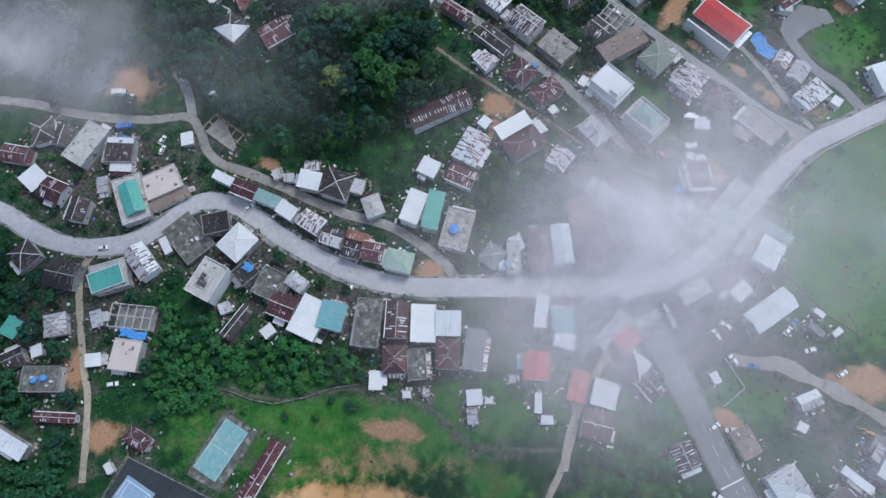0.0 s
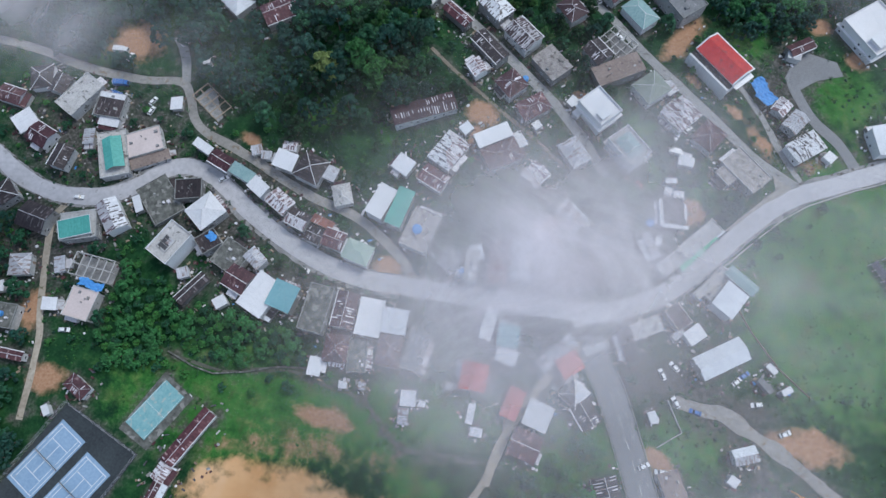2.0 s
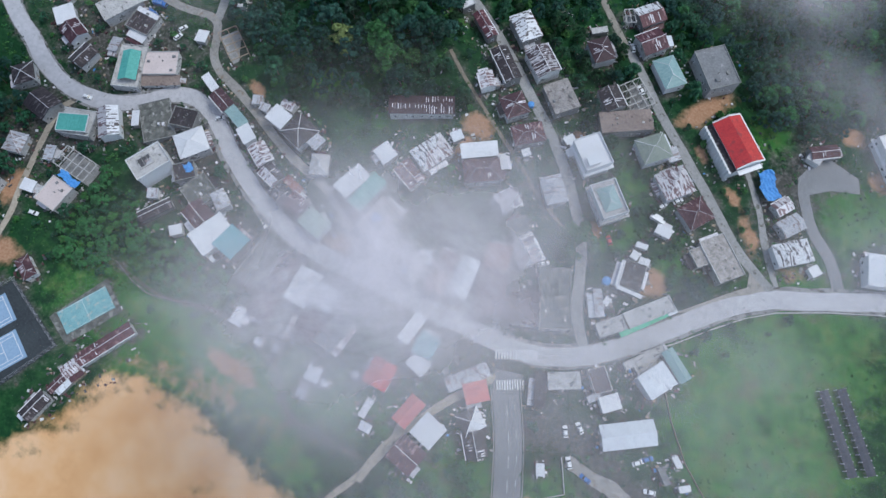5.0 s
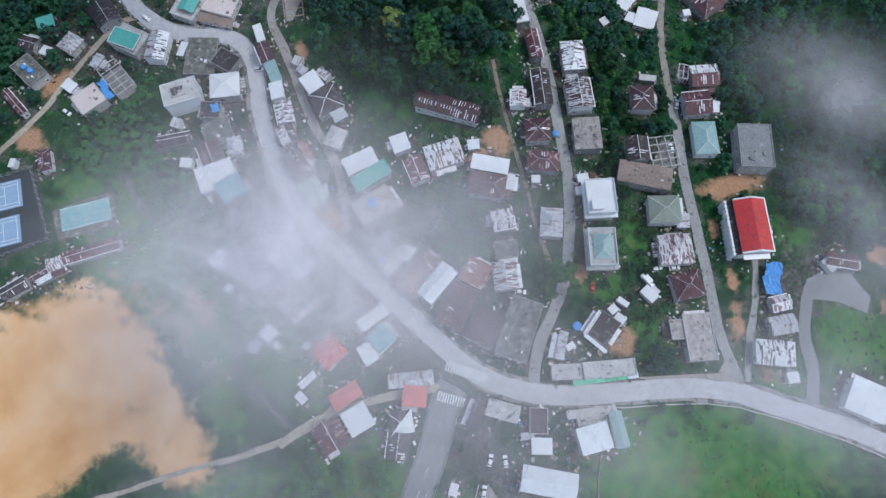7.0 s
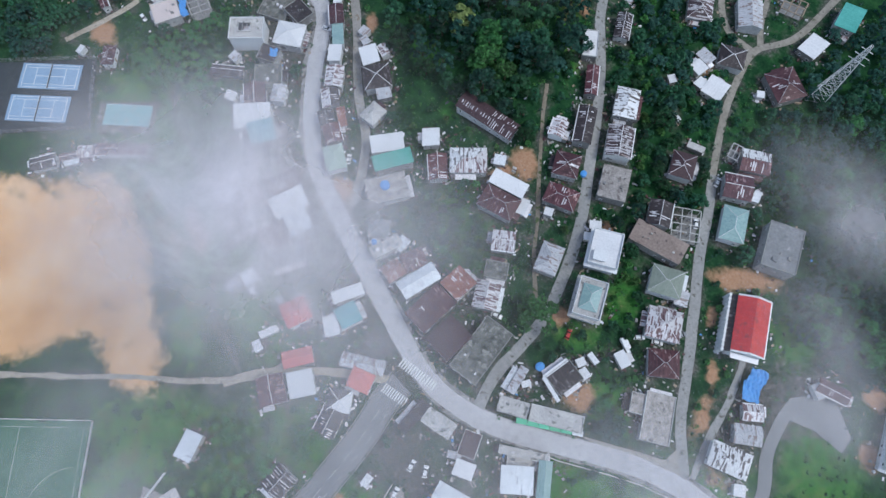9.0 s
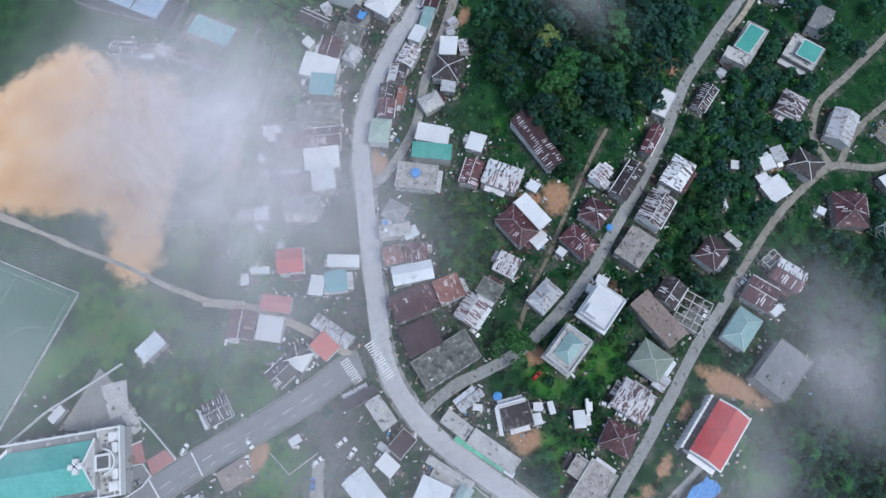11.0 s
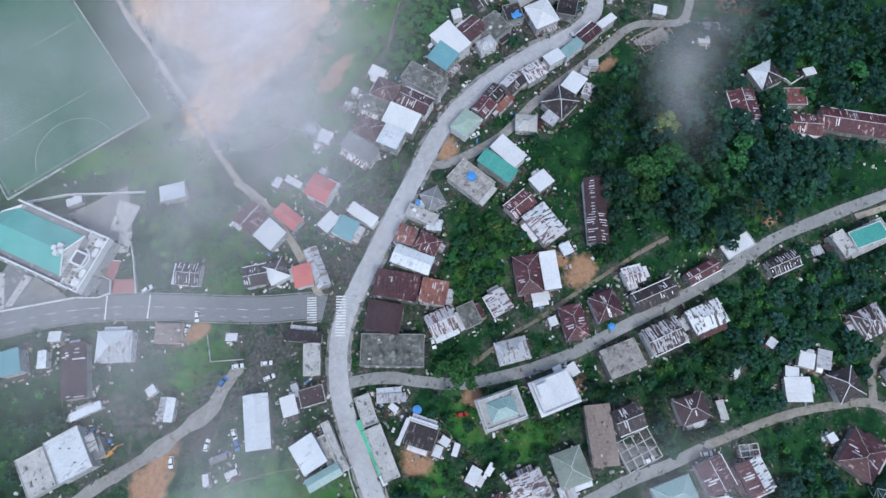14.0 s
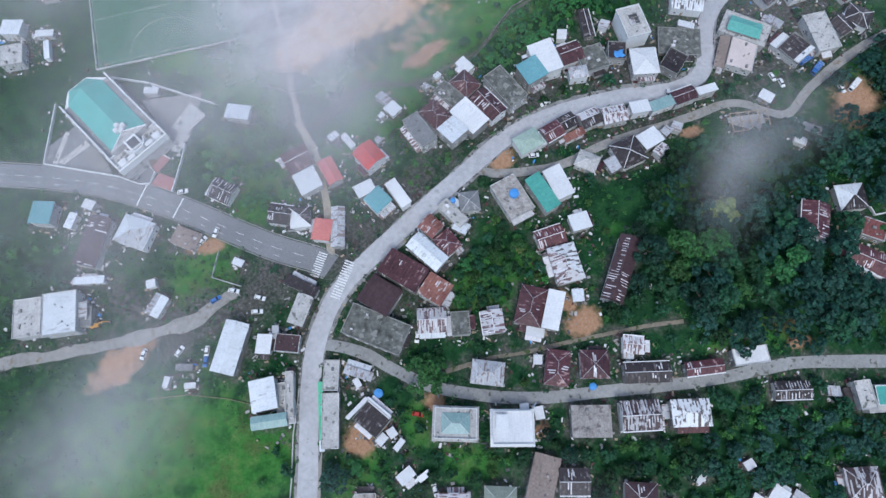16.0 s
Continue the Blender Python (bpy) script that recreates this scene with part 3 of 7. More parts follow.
# ---- houses ----
WIN, PANE, DOOR = Solid(), Solid(), Solid()
o, i = [(-0.65, -0.65), (0.65, -0.65), (0.65, 0.65), (-0.65, 0.65)], [(-0.5, -0.5), (0.5, -0.5), (0.5, 0.5), (-0.5, 0.5)]
vs = [(x, yy, z) for yy in (-0.12, 0.05) for ring in (o, i) for x, z in ring]
fs = []
for k in range(4):
    m = (k + 1) % 4
    fs += [(k, m, 4 + m, 4 + k), (8 + m, 8 + k, 12 + k, 12 + m), (m, k, 8 + k, 8 + m), (4 + k, 4 + m, 12 + m, 12 + k)]
WIN = WIN.add(vs, fs).mesh("window", "whitewall")
PANE = PANE.box(-0.5, 0.5, -0.03, 0.03, -0.5, 0.5).mesh("pane", "windowglass")
DOOR = DOOR.box(-0.5, 0.5, -0.09, 0.05, 0, 2.05).mesh("door", "wood")

TONE = {"redrust": "reddish rusted", "maroon": "plain dark maroon", "slats": "white sheeted, gap-streaked", "rust": "rust-brown", "dark": "dark weathered", "patch": "patched silver and rust", "patchdark": "patched dark", "white": "bright white", "white2": "pale white", "silver": "silver-grey", "crimson": "dark maroon", "teal": "teal green", "teal2": "dull blue-green", "glass": "pale glassy green", "red": "bright red", "pinkred": "faded red", "blue": "bright blue", "palegreen": "pale green", "olive": "grey-olive", "mossy": "moss-stained concrete", "grey": "grey concrete", "pale": "pale concrete", "ruin": "stained, crumbling concrete", "pink": "pinkish concrete", "thatch": "rough weathered grey", "brown": "brown stained concrete", "wood": "bare timber"}
FORM = {"gable": "gable roof", "hip": "hipped roof", "shed": "sloping sheet roof", "flat": "flat roof", "deck": "flat roof deck", "tower": "parapet and small hipped roof"}
hrng = random.Random(11)
FOOT = []


def windows(e, L, W, h, storeys):
    """Windows round the walls of each storey, and a door."""
    for sd in range(4):
        ln, off, turn = (L, W / 2, 0) if sd == 0 else (W, L / 2, 90) if sd == 1 else (L, W / 2, 180) if sd == 2 else (W, L / 2, 270)
        k = max(1, int(ln / 3.4))
        for st in range(storeys):
            for i in range(k):
                if hrng.random() < 0.45:
                    continue
                m = pose(0, 0, 0, 0, 0, turn) @ pose((i + 0.5) * ln / k - ln / 2, -off, 1.55 + 2.9 * st)
                w = part("window", WIN, e, at=m)
                part("pane", PANE, w)
    part("door", DOOR, e, at=pose(0, 0, 0, 0, 0, 180) @ pose(hrng.uniform(-0.2, 0.2) * L, -W / 2, 0.05))


def house(x, y, rot, L, W, h, style, mat, patches=0, name="", alt=""):
    """A house by its roof's middle, turn, length and width at the eaves, and height; style names the roof, alt the sheeting of one slope.
    Twenty patches or more: new sheets laid in a regular row over both slopes."""
    gz = float(hill(x, y))
    FOOT.append((x, y, rot, L, W))
    small = L * W < 24
    storeys = 2 if h >= 6 else 1
    tone = TONE[mat]
    kind = "shed" if small else "house"
    if style == "frame":
        lab = f"unfinished {'timber' if mat == 'wood' else 'concrete'} building frame, posts and open beams"
        kind = "unfinished building"
    elif small:
        lab = f"small shed with {tone} {FORM[style]}"
    else:
        walls = "white" if style in ("deck", "tower") else "grey plaster"
        lab = f"{'two-storey' if storeys == 2 else 'single-storey'} house, {tone} {FORM[style]}, {walls} walls"
    e = thing(name or kind.replace(" ", "_"), pose(x, y, gz, 0, 0, rot), lab, kind.split()[-1])
    a, b = L / 2, W / 2
    lo = -1.6
    if style == "frame":
        nx, ny = max(2, int(L / 3.2)), max(2, int(W / 3.2))
        for i in range(nx + 1):
            for j in range(ny + 1):
                px, py = -a + L * i / nx, -b + W * j / ny
                part("post", Solid().box(px - 0.14, px + 0.14, py - 0.14, py + 0.14, lo, h).mesh("post", mat), e)
        for i in range(nx + 1):
            px = -a + L * i / nx
            part("beam", Solid().box(px - 0.17, px + 0.17, -b, b, h, h + 0.3).mesh("beam", mat), e)
        for j in range(ny + 1):
            py = -b + W * j / ny
            part("beam", Solid().box(-a, a, py - 0.15, py + 0.15, h + 0.004, h + 0.33).mesh("beam", mat), e)
        part("floor_slab", Solid().box(-a + 0.2, a - 0.2, -b + 0.2, b - 0.2, lo, 0.2).mesh("floor_slab", "block"), e)
        return e
    if style in ("flat", "deck", "tower"):
        wm = "whitewall" if style in ("deck", "tower") else hrng.choice(("plaster", "block", "plaster"))
        part("wall", Solid().box(-a + 0.25, a - 0.25, -b + 0.25, b - 0.25, lo, h - 0.18).mesh("wall", wm), e)
        part("roof", Solid().box(-a, a, -b, b, h - 0.18, h).mesh("roof", mat if style != "tower" else "pale"), e)
        if not small and mat not in ("thatch", "brown"):
            ph = 0.9 if style != "flat" else 0.45
            pm = "whitewall" if style in ("deck", "tower") else ("kerb" if mat in ("mossy", "grey", "dark", "rust") else "plaster")
            for q in ((-a, a, -b, -b + 0.22), (-a, a, b - 0.22, b), (-a, -a + 0.22, -b + 0.22, b - 0.22), (a - 0.22, a, -b + 0.22, b - 0.22)):
                part("parapet", Solid().box(*q, h, h + ph).mesh("parapet", pm), e)
        if style == "tower":
            k = 0.68
            hip_roof(e, a * k, b * k, h + 0.5, mat, 0.22, True)
            part("roof_wall", Solid().box(-a * k + 0.3, a * k - 0.3, -b * k + 0.3, b * k - 0.3, h, h + 0.45).mesh("roof_wall", "whitewall"), e)
            part("balcony", Solid().box(-a - 0.9, a + 0.9, -b - 0.9, b + 0.9, h - 3.3, h - 3.1).mesh("balcony", "pale"), e)
        elif style == "deck":
            if mat == "pale":
                roof_well(e, -1.0, 0.7, 3.0, 2.5, h)
                return e
            part("stair_head", Solid().box(a * 0.3, a * 0.8, -b * 0.7, b * 0.1, h, h + 2.0).box(a * 0.25, a * 0.85, -b * 0.76, b * 0.16, h + 2.0, h + 2.15).mesh("stair_head", "whitewall"), e)
            part("balcony", Solid().box(-a - 0.8, a + 0.8, -b - 0.8, b + 0.8, h - 3.3, h - 3.12).mesh("balcony", "whitewall"), e)
        elif not small:
            rr = hrng
            for i in range(rr.randint(2, 5)):
                px, py, r = rr.uniform(-a * 0.75, a * 0.75), rr.uniform(-b * 0.7, b * 0.7), rr.uniform(0.3, 0.8)
                if rr.random() < 0.5:
                    part("rooftop_box", Solid().box(px - r, px + r, py - r * 0.7, py + r * 0.7, h, h + rr.uniform(0.3, 1.0)).mesh("rooftop_box", rr.choice(("pale", "sheet", "block", "grey"))), e)
                else:
                    part("rebar_stub", Solid().box(px - 0.15, px + 0.15, py - 0.15, py + 0.15, h, h + 1.1).mesh("rebar_stub", "block"), e)
    else:
        ov = 0.45 if not small else 0.25
        wm = "whitewall" if mat in ("red", "glass") else hrng.choice(("plaster", "plaster", "block", "whitewall"))
        rise = {"gable": 0.36, "hip": 0.40, "shed": 0.10}[style] * b
        w = Solid()
        if style == "gable":
            top = h + rise * (1 - ov / b) - 0.12
            k = [(-b + ov, lo), (b - ov, lo), (b - ov, h - 0.13), (0, top), (-b + ov, h - 0.13)]
            w.add([(-a + ov, *p) for p in k] + [(a - ov, *p) for p in k], [(4, 3, 2, 1, 0), (5, 6, 7, 8, 9)] + [(i, (i + 1) % 5, 5 + (i + 1) % 5, 5 + i) for i in range(5)])
        else:
            w.box(-a + ov, a - ov, -b + ov, b - ov, lo, h - 0.1)
        part("wall", w.mesh("wall", wm), e)
        if style == "gable":
            for sg in (-1, 1):
                q = [(-a, -b, h - 0.1), (a, -b, h - 0.1), (a, 0, h + rise), (-a, 0, h + rise)] if sg < 0 else [(-a, 0, h + rise), (a, 0, h + rise), (a, b, h - 0.1), (-a, b, h - 0.1)]
                part("roof", Solid().slab(q, 0.10).mesh("roof", alt if alt and sg < 0 else "patch" if mat in ("rust", "patchdark") and hrng.random() < 0.10 else mat), e)
            if mat in ("rust", "dark", "patch", "patchdark", "crimson"):
                part("ridge_cap", Solid().beam((-a, 0, h + rise + 0.03), (a, 0, h + rise + 0.03), 0.20, 0.10).mesh("ridge_cap", "cap" if hrng.random() < 0.6 else "sheet"), e)
                if hrng.random() < 0.55:
                    sg = hrng.choice((-1, 1))
                    part("gutter", Solid().box(-a, a, sg * b - 0.16, sg * b + 0.16, h - 0.16, h + 0.06).mesh("gutter", "cap"), e)
        elif style == "hip":
            hip_roof(e, a, b, h, mat, 0.40, mat not in ("teal", "palegreen"), alt)
        else:
            part("roof", Solid().slab([(-a, -b, h), (a, -b, h), (a, b, h + 2 * rise), (-a, b, h + 2 * rise)], 0.12).mesh("roof", mat), e)
        # new sheets in a row over both slopes, each a little longer or shorter
        if patches >= 20:
            for sg in (-1, 1):
                px = -a + 0.5
                while px < a - 0.4:
                    wd = hrng.uniform(0.22, 0.38)
                    t0, t1 = hrng.uniform(0.02, 0.25), hrng.uniform(0.55, 0.95)
                    if mat == "maroon" and px < a * 0.1:
                        t0, t1 = hrng.uniform(0.45, 0.6), hrng.uniform(0.8, 0.96)
                    if hrng.random() < 0.22:
                        t0 = hrng.uniform(0.3, 0.6)
                    z0, z1 = (h - 0.1 + (rise + 0.1) * t + 0.05 for t in (t0, t1))
                    ya, yb = sg * b * (1 - t0), sg * b * (1 - t1)
                    q = [(px - wd / 2, ya, z0), (px + wd / 2, ya, z0), (px + wd / 2, yb, z1), (px - wd / 2, yb, z1)]
                    if hrng.random() < 0.85 and not (mat == "maroon" and px < a * 0.1 and sg > 0):
                        part("metal_sheet", Solid().slab(q if sg < 0 else q[::-1], 0.04).mesh("metal_sheet", "silver" if hrng.random() < 0.4 else "sheet"), e)
                    px += hrng.uniform(0.8, 1.25)
        # single sheets nailed over the old roof
        for i in range(patches * 2 if patches < 20 else 0):
            wd = hrng.uniform(0.28, 0.5)
            sg = (-1, 1)[(i // 3) % 2] if i % 3 else hrng.choice((-1, 1))
            span = a - 0.6 if style == "gable" else max(0.5, a - b * 0.9)
            px = hrng.uniform(-span, span) if i % 3 == 0 else max(-span, min(span, px + 0.9))
            t0, t1 = sorted((hrng.uniform(0.05, 0.5), hrng.uniform(0.5, 0.97)))
            if style == "gable":
                z = lambda t: h - 0.1 + (rise + 0.1) * t + 0.05
            else:
                z = lambda t: h + rise * t + 0.05
                t1 = min(t1, 0.85)
            ya, yb = sg * b * (1 - t0), sg * b * (1 - t1)
            q = [(px - wd / 2, ya, z(t0)), (px + wd / 2, ya, z(t0)), (px + wd / 2, yb, z(t1)), (px - wd / 2, yb, z(t1))]
            part("metal_sheet", Solid().slab(q if sg < 0 else q[::-1], 0.04).mesh("metal_sheet", "sheet"), e)
    if not small and style in ("gable", "hip", "shed", "flat"):
        for _ in range(2):
            if hrng.random() < 0.5:
                lean_to(e, x, y, rot, a, b, h)
    if not small:
        i = 0.45 if style in ("gable", "hip", "shed") else 0.25
        windows(e, L - 2 * i, W - 2 * i, h, storeys)
    return e


def roof_well(e, x, y, a, b, h):
    """A raised kerb round a light well in a roof deck, its shaded depth a dark panel, with two beams across."""
    for q in ((-a, a, -b, -b + 0.5), (-a, a, b - 0.5, b), (-a, -a + 0.5, -b + 0.5, b - 0.5), (a - 0.5, a, -b + 0.5, b - 0.5)):
        part("kerb", Solid().box(x + q[0], x + q[1], y + q[2], y + q[3], h, h + 0.55).mesh("kerb", "pale"), e)
    # Panel at roof level; its dark colour gives the shade of an open well.
    part("well_floor", Solid().box(x - a + 0.5, x + a - 0.5, y - b + 0.5, y + b - 0.5, h, h + 0.06).mesh("well_floor", "frame_dark"), e)
    for k in (-0.25, 0.4):
        part("beam", Solid().box(x + a * k - 0.13, x + a * k + 0.13, y - b + 0.5, y + b - 0.5, h + 0.3, h + 0.5).mesh("beam", "block"), e)
    part("hatch", Solid().slab([(x - 0.1, y - b + 0.5, h + 0.5), (x + a - 0.5, y - b + 0.5, h + 0.5), (x + a - 0.5, y, h + 0.6), (x - 0.1, y, h + 0.6)], 0.05).mesh("hatch", "silver"), e)


def roof_sheet(e, x, y, turn, L, W, z, mat):
    """A low sheet roof on posts over a roof deck, by its middle in the house's own axes."""
    m = Matrix.Translation((x, y, 0)) @ Matrix.Rotation(radians(turn), 4, "Z")
    p = [m @ Vector((sx * L / 2, sy * W / 2, z + sy * W * 0.03)) for sx, sy in ((-1, -1), (1, -1), (1, 1), (-1, 1))]
    part("sheet_roof", Solid().slab([tuple(v) for v in p], 0.1).mesh("sheet_roof", mat), e)
    for v in p:
        q = v + (m.translation - v) * 0.08
        part("post", Solid().beam((q.x, q.y, z - 2.2), (q.x, q.y, z - 0.15), 0.2).mesh("post", "whitewall"), e)
    for k in range(4):
        part("edge_trim", Solid().beam(p[k], p[(k + 1) % 4], 0.25, 0.2).mesh("edge_trim", "whitewall"), e)


def lean_to(e, x, y, rot, a, b, h):
    """A low sheet roof against one side of a house, where no road is in the way."""
    turn = hrng.choice((0, 90, 180, 270))
    ln, off = (a, b) if turn in (0, 180) else (b, a)
    d, w = hrng.uniform(1.3, 2.4), ln * hrng.uniform(0.4, 0.9)
    c = hrng.uniform(-1, 1) * (ln - w)
    m = pose(x, y, 0, 0, 0, rot + turn)
    for u in (-w, 0, w):
        p = m @ Vector((c + u, -off - d, 0))
        if taken[int(p.x - X0), int(p.y - Y0)]:
            return
    at = pose(0, 0, 0, 0, 0, turn)
    z = min(h - 0.5, 2.9)
    lm = hrng.choice(("rust", "sheet", "silver", "patch", "dark", "sheet", "white2"))
    part("lean_to_roof", Solid().slab([(c - w, -off - d, z - 0.45), (c + w, -off - d, z - 0.45), (c + w, -off + 0.35, z), (c - w, -off + 0.35, z)], 0.08).mesh("lean_to_roof", lm), e, at=at)
    part("lean_to_wall", Solid().box(c - w + 0.2, c + w - 0.2, -off - d + 0.25, -off + 0.4, -1.6, z - 0.62).mesh("lean_to_wall", hrng.choice(("block", "wood", "plaster"))), e, at=at)


def hip_roof(e, a, b, h, mat, pitch, caps, alt=""):
    """Four slopes with a short ridge along the longer side, and the caps on ridge and hips."""
    if b > a:
        r, z = b - a, h + pitch * a
        r0, r1 = (0, -r, z), (0, r, z)
        A, B, C, D = (-a, -b, h), (a, -b, h), (a, b, h), (-a, b, h)
        quads = [(A, B, r0), (B, C, r1, r0), (C, D, r1), (D, A, r0, r1)]
        edges = [(A, r0), (B, r0), (C, r1), (D, r1), (r0, r1)]
    else:
        r, z = a - b, h + pitch * b
        r0, r1 = (-r, 0, z), (r, 0, z)
        A, B, C, D = (-a, -b, h), (a, -b, h), (a, b, h), (-a, b, h)
        quads = [(A, B, r1, r0), (B, C, r1), (C, D, r0, r1), (D, A, r0)]
        edges = [(A, r0), (D, r0), (B, r1), (C, r1), (r0, r1)]
    for k, q in enumerate(quads):
        if len(q) == 4 and r < 0.05:
            q = q[:3]
        part("roof", Solid().slab(list(q), 0.10).mesh("roof", alt if alt and k < 2 else mat), e)
    if caps:
        for p, q in edges:
            if (Vector(p) - Vector(q)).length > 0.3:
                part("ridge_cap", Solid().beam(Vector(p) + Vector((0, 0, 0.03)), Vector(q) + Vector((0, 0, 0.03)), 0.22 if mat == "dark" else 0.13, 0.10).mesh("ridge_cap", "cap" if mat == "dark" else "silver" if mat in ("rust", "crimson") else "sheet"), e)


house(-167.7, 127.2, -72, 11.2, 9.9, 3.5, "hip", "dark", 0)
house(-159.1, 125.2, 81, 8.8, 8.1, 3.5, "gable", "dark", 0)
house(-148.1, 120.8, 60, 18.4, 10.4, 5.0, "flat", "pale", 0)
house(-134.2, 118.2, -1, 11.9, 11.1, 4.0, "flat", "dark", 0)
house(-133.1, 111.1, -3, 9.0, 4.1, 3.0, "shed", "white", 0)
house(-125.3, 96.4, -66, 14.1, 7.8, 6.0, "gable", "teal", 0)
house(-115.1, 103.8, 27, 14.8, 11.2, 4.0, "flat", "pink", 0)
house(-107.2, 123.6, -79, 5.9, 5.3, 2.6, "shed", "white", 0)
house(-100.1, 146.0, -68, 5.0, 3.8, 2.6, "shed", "white", 0)
house(-92.1, 126.1, -37, 15.6, 8.3, 3.0, "frame", "wood", 0)
house(-178.0, 117.0, -10, 11.1, 7.7, 3.5, "gable", "rust", 2)
house(-167.3, 105.8, 47, 8.9, 8.7, 4.0, "shed", "white", 0)
house(-158.6, 100.4, -23, 10.1, 9.1, 4.5, "gable", "rust", 3)
house(-147.2, 92.2, 80, 10.2, 8.0, 4.5, "gable", "dark", 1)
house(-139.5, 103.3, -80, 7.1, 4.9, 2.8, "shed", "silver", 0)
house(-164.8, 73.2, -46, 9.6, 9.5, 5.0, "hip", "dark", 0)
house(-148.6, 65.2, -12, 12.3, 11.0, 5.0, "gable", "dark", 0)
roof_sheet(house(-130.1, 64.4, 17, 14.2, 11.6, 5.0, "flat", "pale", 0), -0.6, -1.3, 5, 12.6, 7.6, 6.9, "teal")
house(-118.5, 70.4, -52, 14.0, 8.8, 5.0, "gable", "slats", 3, alt="patch")
house(-110.5, 77.3, -60, 7.2, 3.3, 3.0, "shed", "white", 0)
# Low flat house added in place of a dark courtyard with low walls.
house(-102.2, 80.6, -48, 18.4, 13.3, 2.2, "flat", "mossy", 0)
house(-90.8, 85.9, 13, 10.7, 8.6, 5.0, "flat", "dark", 0)
house(-81.2, 77.4, 50, 12.6, 11.4, 6.0, "hip", "white", 0)
house(-90.4, 62.0, 62, 14.8, 10.5, 9.0, "deck", "pale", 0)
house(-77.3, 65.6, 42, 8.6, 7.7, 5.0, "flat", "dark", 0)
house(-66.8, 60.8, -25, 11.9, 11.6, 5.0, "flat", "mossy", 0)
house(-57.1, 61.5, -36, 8.2, 5.9, 5.5, "hip", "silver", 0)
house(-62.0, 52.5, -22, 10.1, 9.5, 5.0, "gable", "rust", 1)
house(-51.1, 47.4, 65, 15.2, 10.8, 7.5, "shed", "white", 0)
house(-42.5, 48.0, 76, 10.6, 9.7, 7.5, "shed", "teal2", 0)
house(-29.2, 45.5, 84, 18.0, 9.4, 7.0, "flat", "mossy", 0)
house(-79.4, 46.6, 55, 14.2, 4.8, 3.5, "gable", "dark", 0)
house(-67.2, 43.1, 39, 5.0, 4.2, 3.5, "shed", "white", 0)
house(-84.7, 52.2, 24, 4.5, 4.3, 3.0, "shed", "silver", 0)
house(-119.4, 48.6, -6, 16.0, 8.9, 5.0, "frame", "pale", 0)
house(-119.4, 34.1, 83, 11.8, 10.6, 5.0, "flat", "pink", 0)
house(-132.3, 32.5, 6, 6.0, 5.0, 3.0, "shed", "white", 0)
house(-148.4, 45.7, -78, 8.8, 8.6, 4.0, "hip", "silver", 0)
house(-133.4, 48.2, -71, 6.6, 4.6, 3.0, "shed", "silver", 0)
house(-154.2, 36.0, -71, 4.5, 4.5, 3.0, "shed", "white", 0)
house(-149.7, 25.3, 0, 14.1, 9.5, 5.0, "flat", "mossy", 0)
house(-142.5, 11.6, -3, 15.2, 3.7, 4.0, "gable", "rust", 2)
house(-111.6, 3.9, -30, 9.6, 5.7, 3.5, "hip", "rust", 3)
house(-120.8, -6.0, -54, 4.0, 2.6, 3.0, "shed", "white", 0)
house(-65.8, -6.9, 61, 22.6, 5.7, 4.0, "gable", "crimson", 3)
house(-72.4, -20.3, 66, 6.5, 5.5, 3.5, "gable", "patch", 5)
house(-89.2, 104.4, -27, 8.9, 3.8, 6.0, "shed", "white", 0)
house(-80.4, 99.5, -23, 10.1, 6.5, 5.5, "gable", "rust", 0)
house(-70.9, 95.7, -23, 10.8, 5.0, 5.0, "shed", "glass", 0)
house(-62.8, 90.5, -33, 8.1, 5.8, 5.5, "shed", "white", 0)
house(-52.5, 85.5, -32, 10.2, 7.4, 5.5, "gable", "patch", 9)
house(-44.2, 79.6, -19, 9.0, 7.2, 5.0, "gable", "dark", 3, alt="patch")
house(-36.5, 74.2, -16, 7.0, 6.6, 5.0, "gable", "dark", 2)
house(-28.3, 73.2, -12, 8.6, 7.4, 5.5, "gable", "crimson", 3)
house(-34.4, 80.0, -17, 9.3, 3.6, 3.6, "shed", "redrust", 0)
house(-18.1, 69.4, -14, 10.9, 8.3, 5.5, "hip", "palegreen", 0)
house(-54.3, 102.9, -13, 9.1, 7.6, 5.0, "shed", "white", 0)
house(-43.2, 101.0, 71, 11.6, 11.4, 5.0, "hip", "dark", 0)
house(-35.1, 100.1, 75, 6.2, 5.4, 4.0, "shed", "silver", 0)
house(-28.8, 92.0, -69, 9.0, 7.6, 4.2, "hip", "pale", 0)
house(-67.8, 106.8, 22, 4.4, 4.2, 3.0, "shed", "silver", 0)
house(-63.2, 105.0, 2, 4.2, 3.6, 3.0, "shed", "silver", 0)
house(-53.8, 109.5, -1, 5.9, 4.0, 4.0, "gable", "patch", 3)
house(-18.4, 46.4, 87, 13.8, 8.6, 6.5, "gable", "rust", 6)
house(-8.5, 45.0, 89, 14.2, 9.3, 7.0, "shed", "white", 0)
house(0.7, 44.9, -1, 9.5, 9.4, 7.0, "shed", "white2", 0)
house(10.2, 35.5, 81, 14.7, 7.4, 7.0, "flat", "grey", 0)
house(-19.2, 32.1, -89, 10.3, 9.1, 5.0, "hip", "rust", 0)
house(0.5, 34.2, 89, 11.6, 9.0, 5.5, "hip", "rust", 0)
# Flat house added in place of a brown yard.
house(-10.9, 30.5, -86, 11.5, 7.1, 4.0, "flat", "mossy", 0)
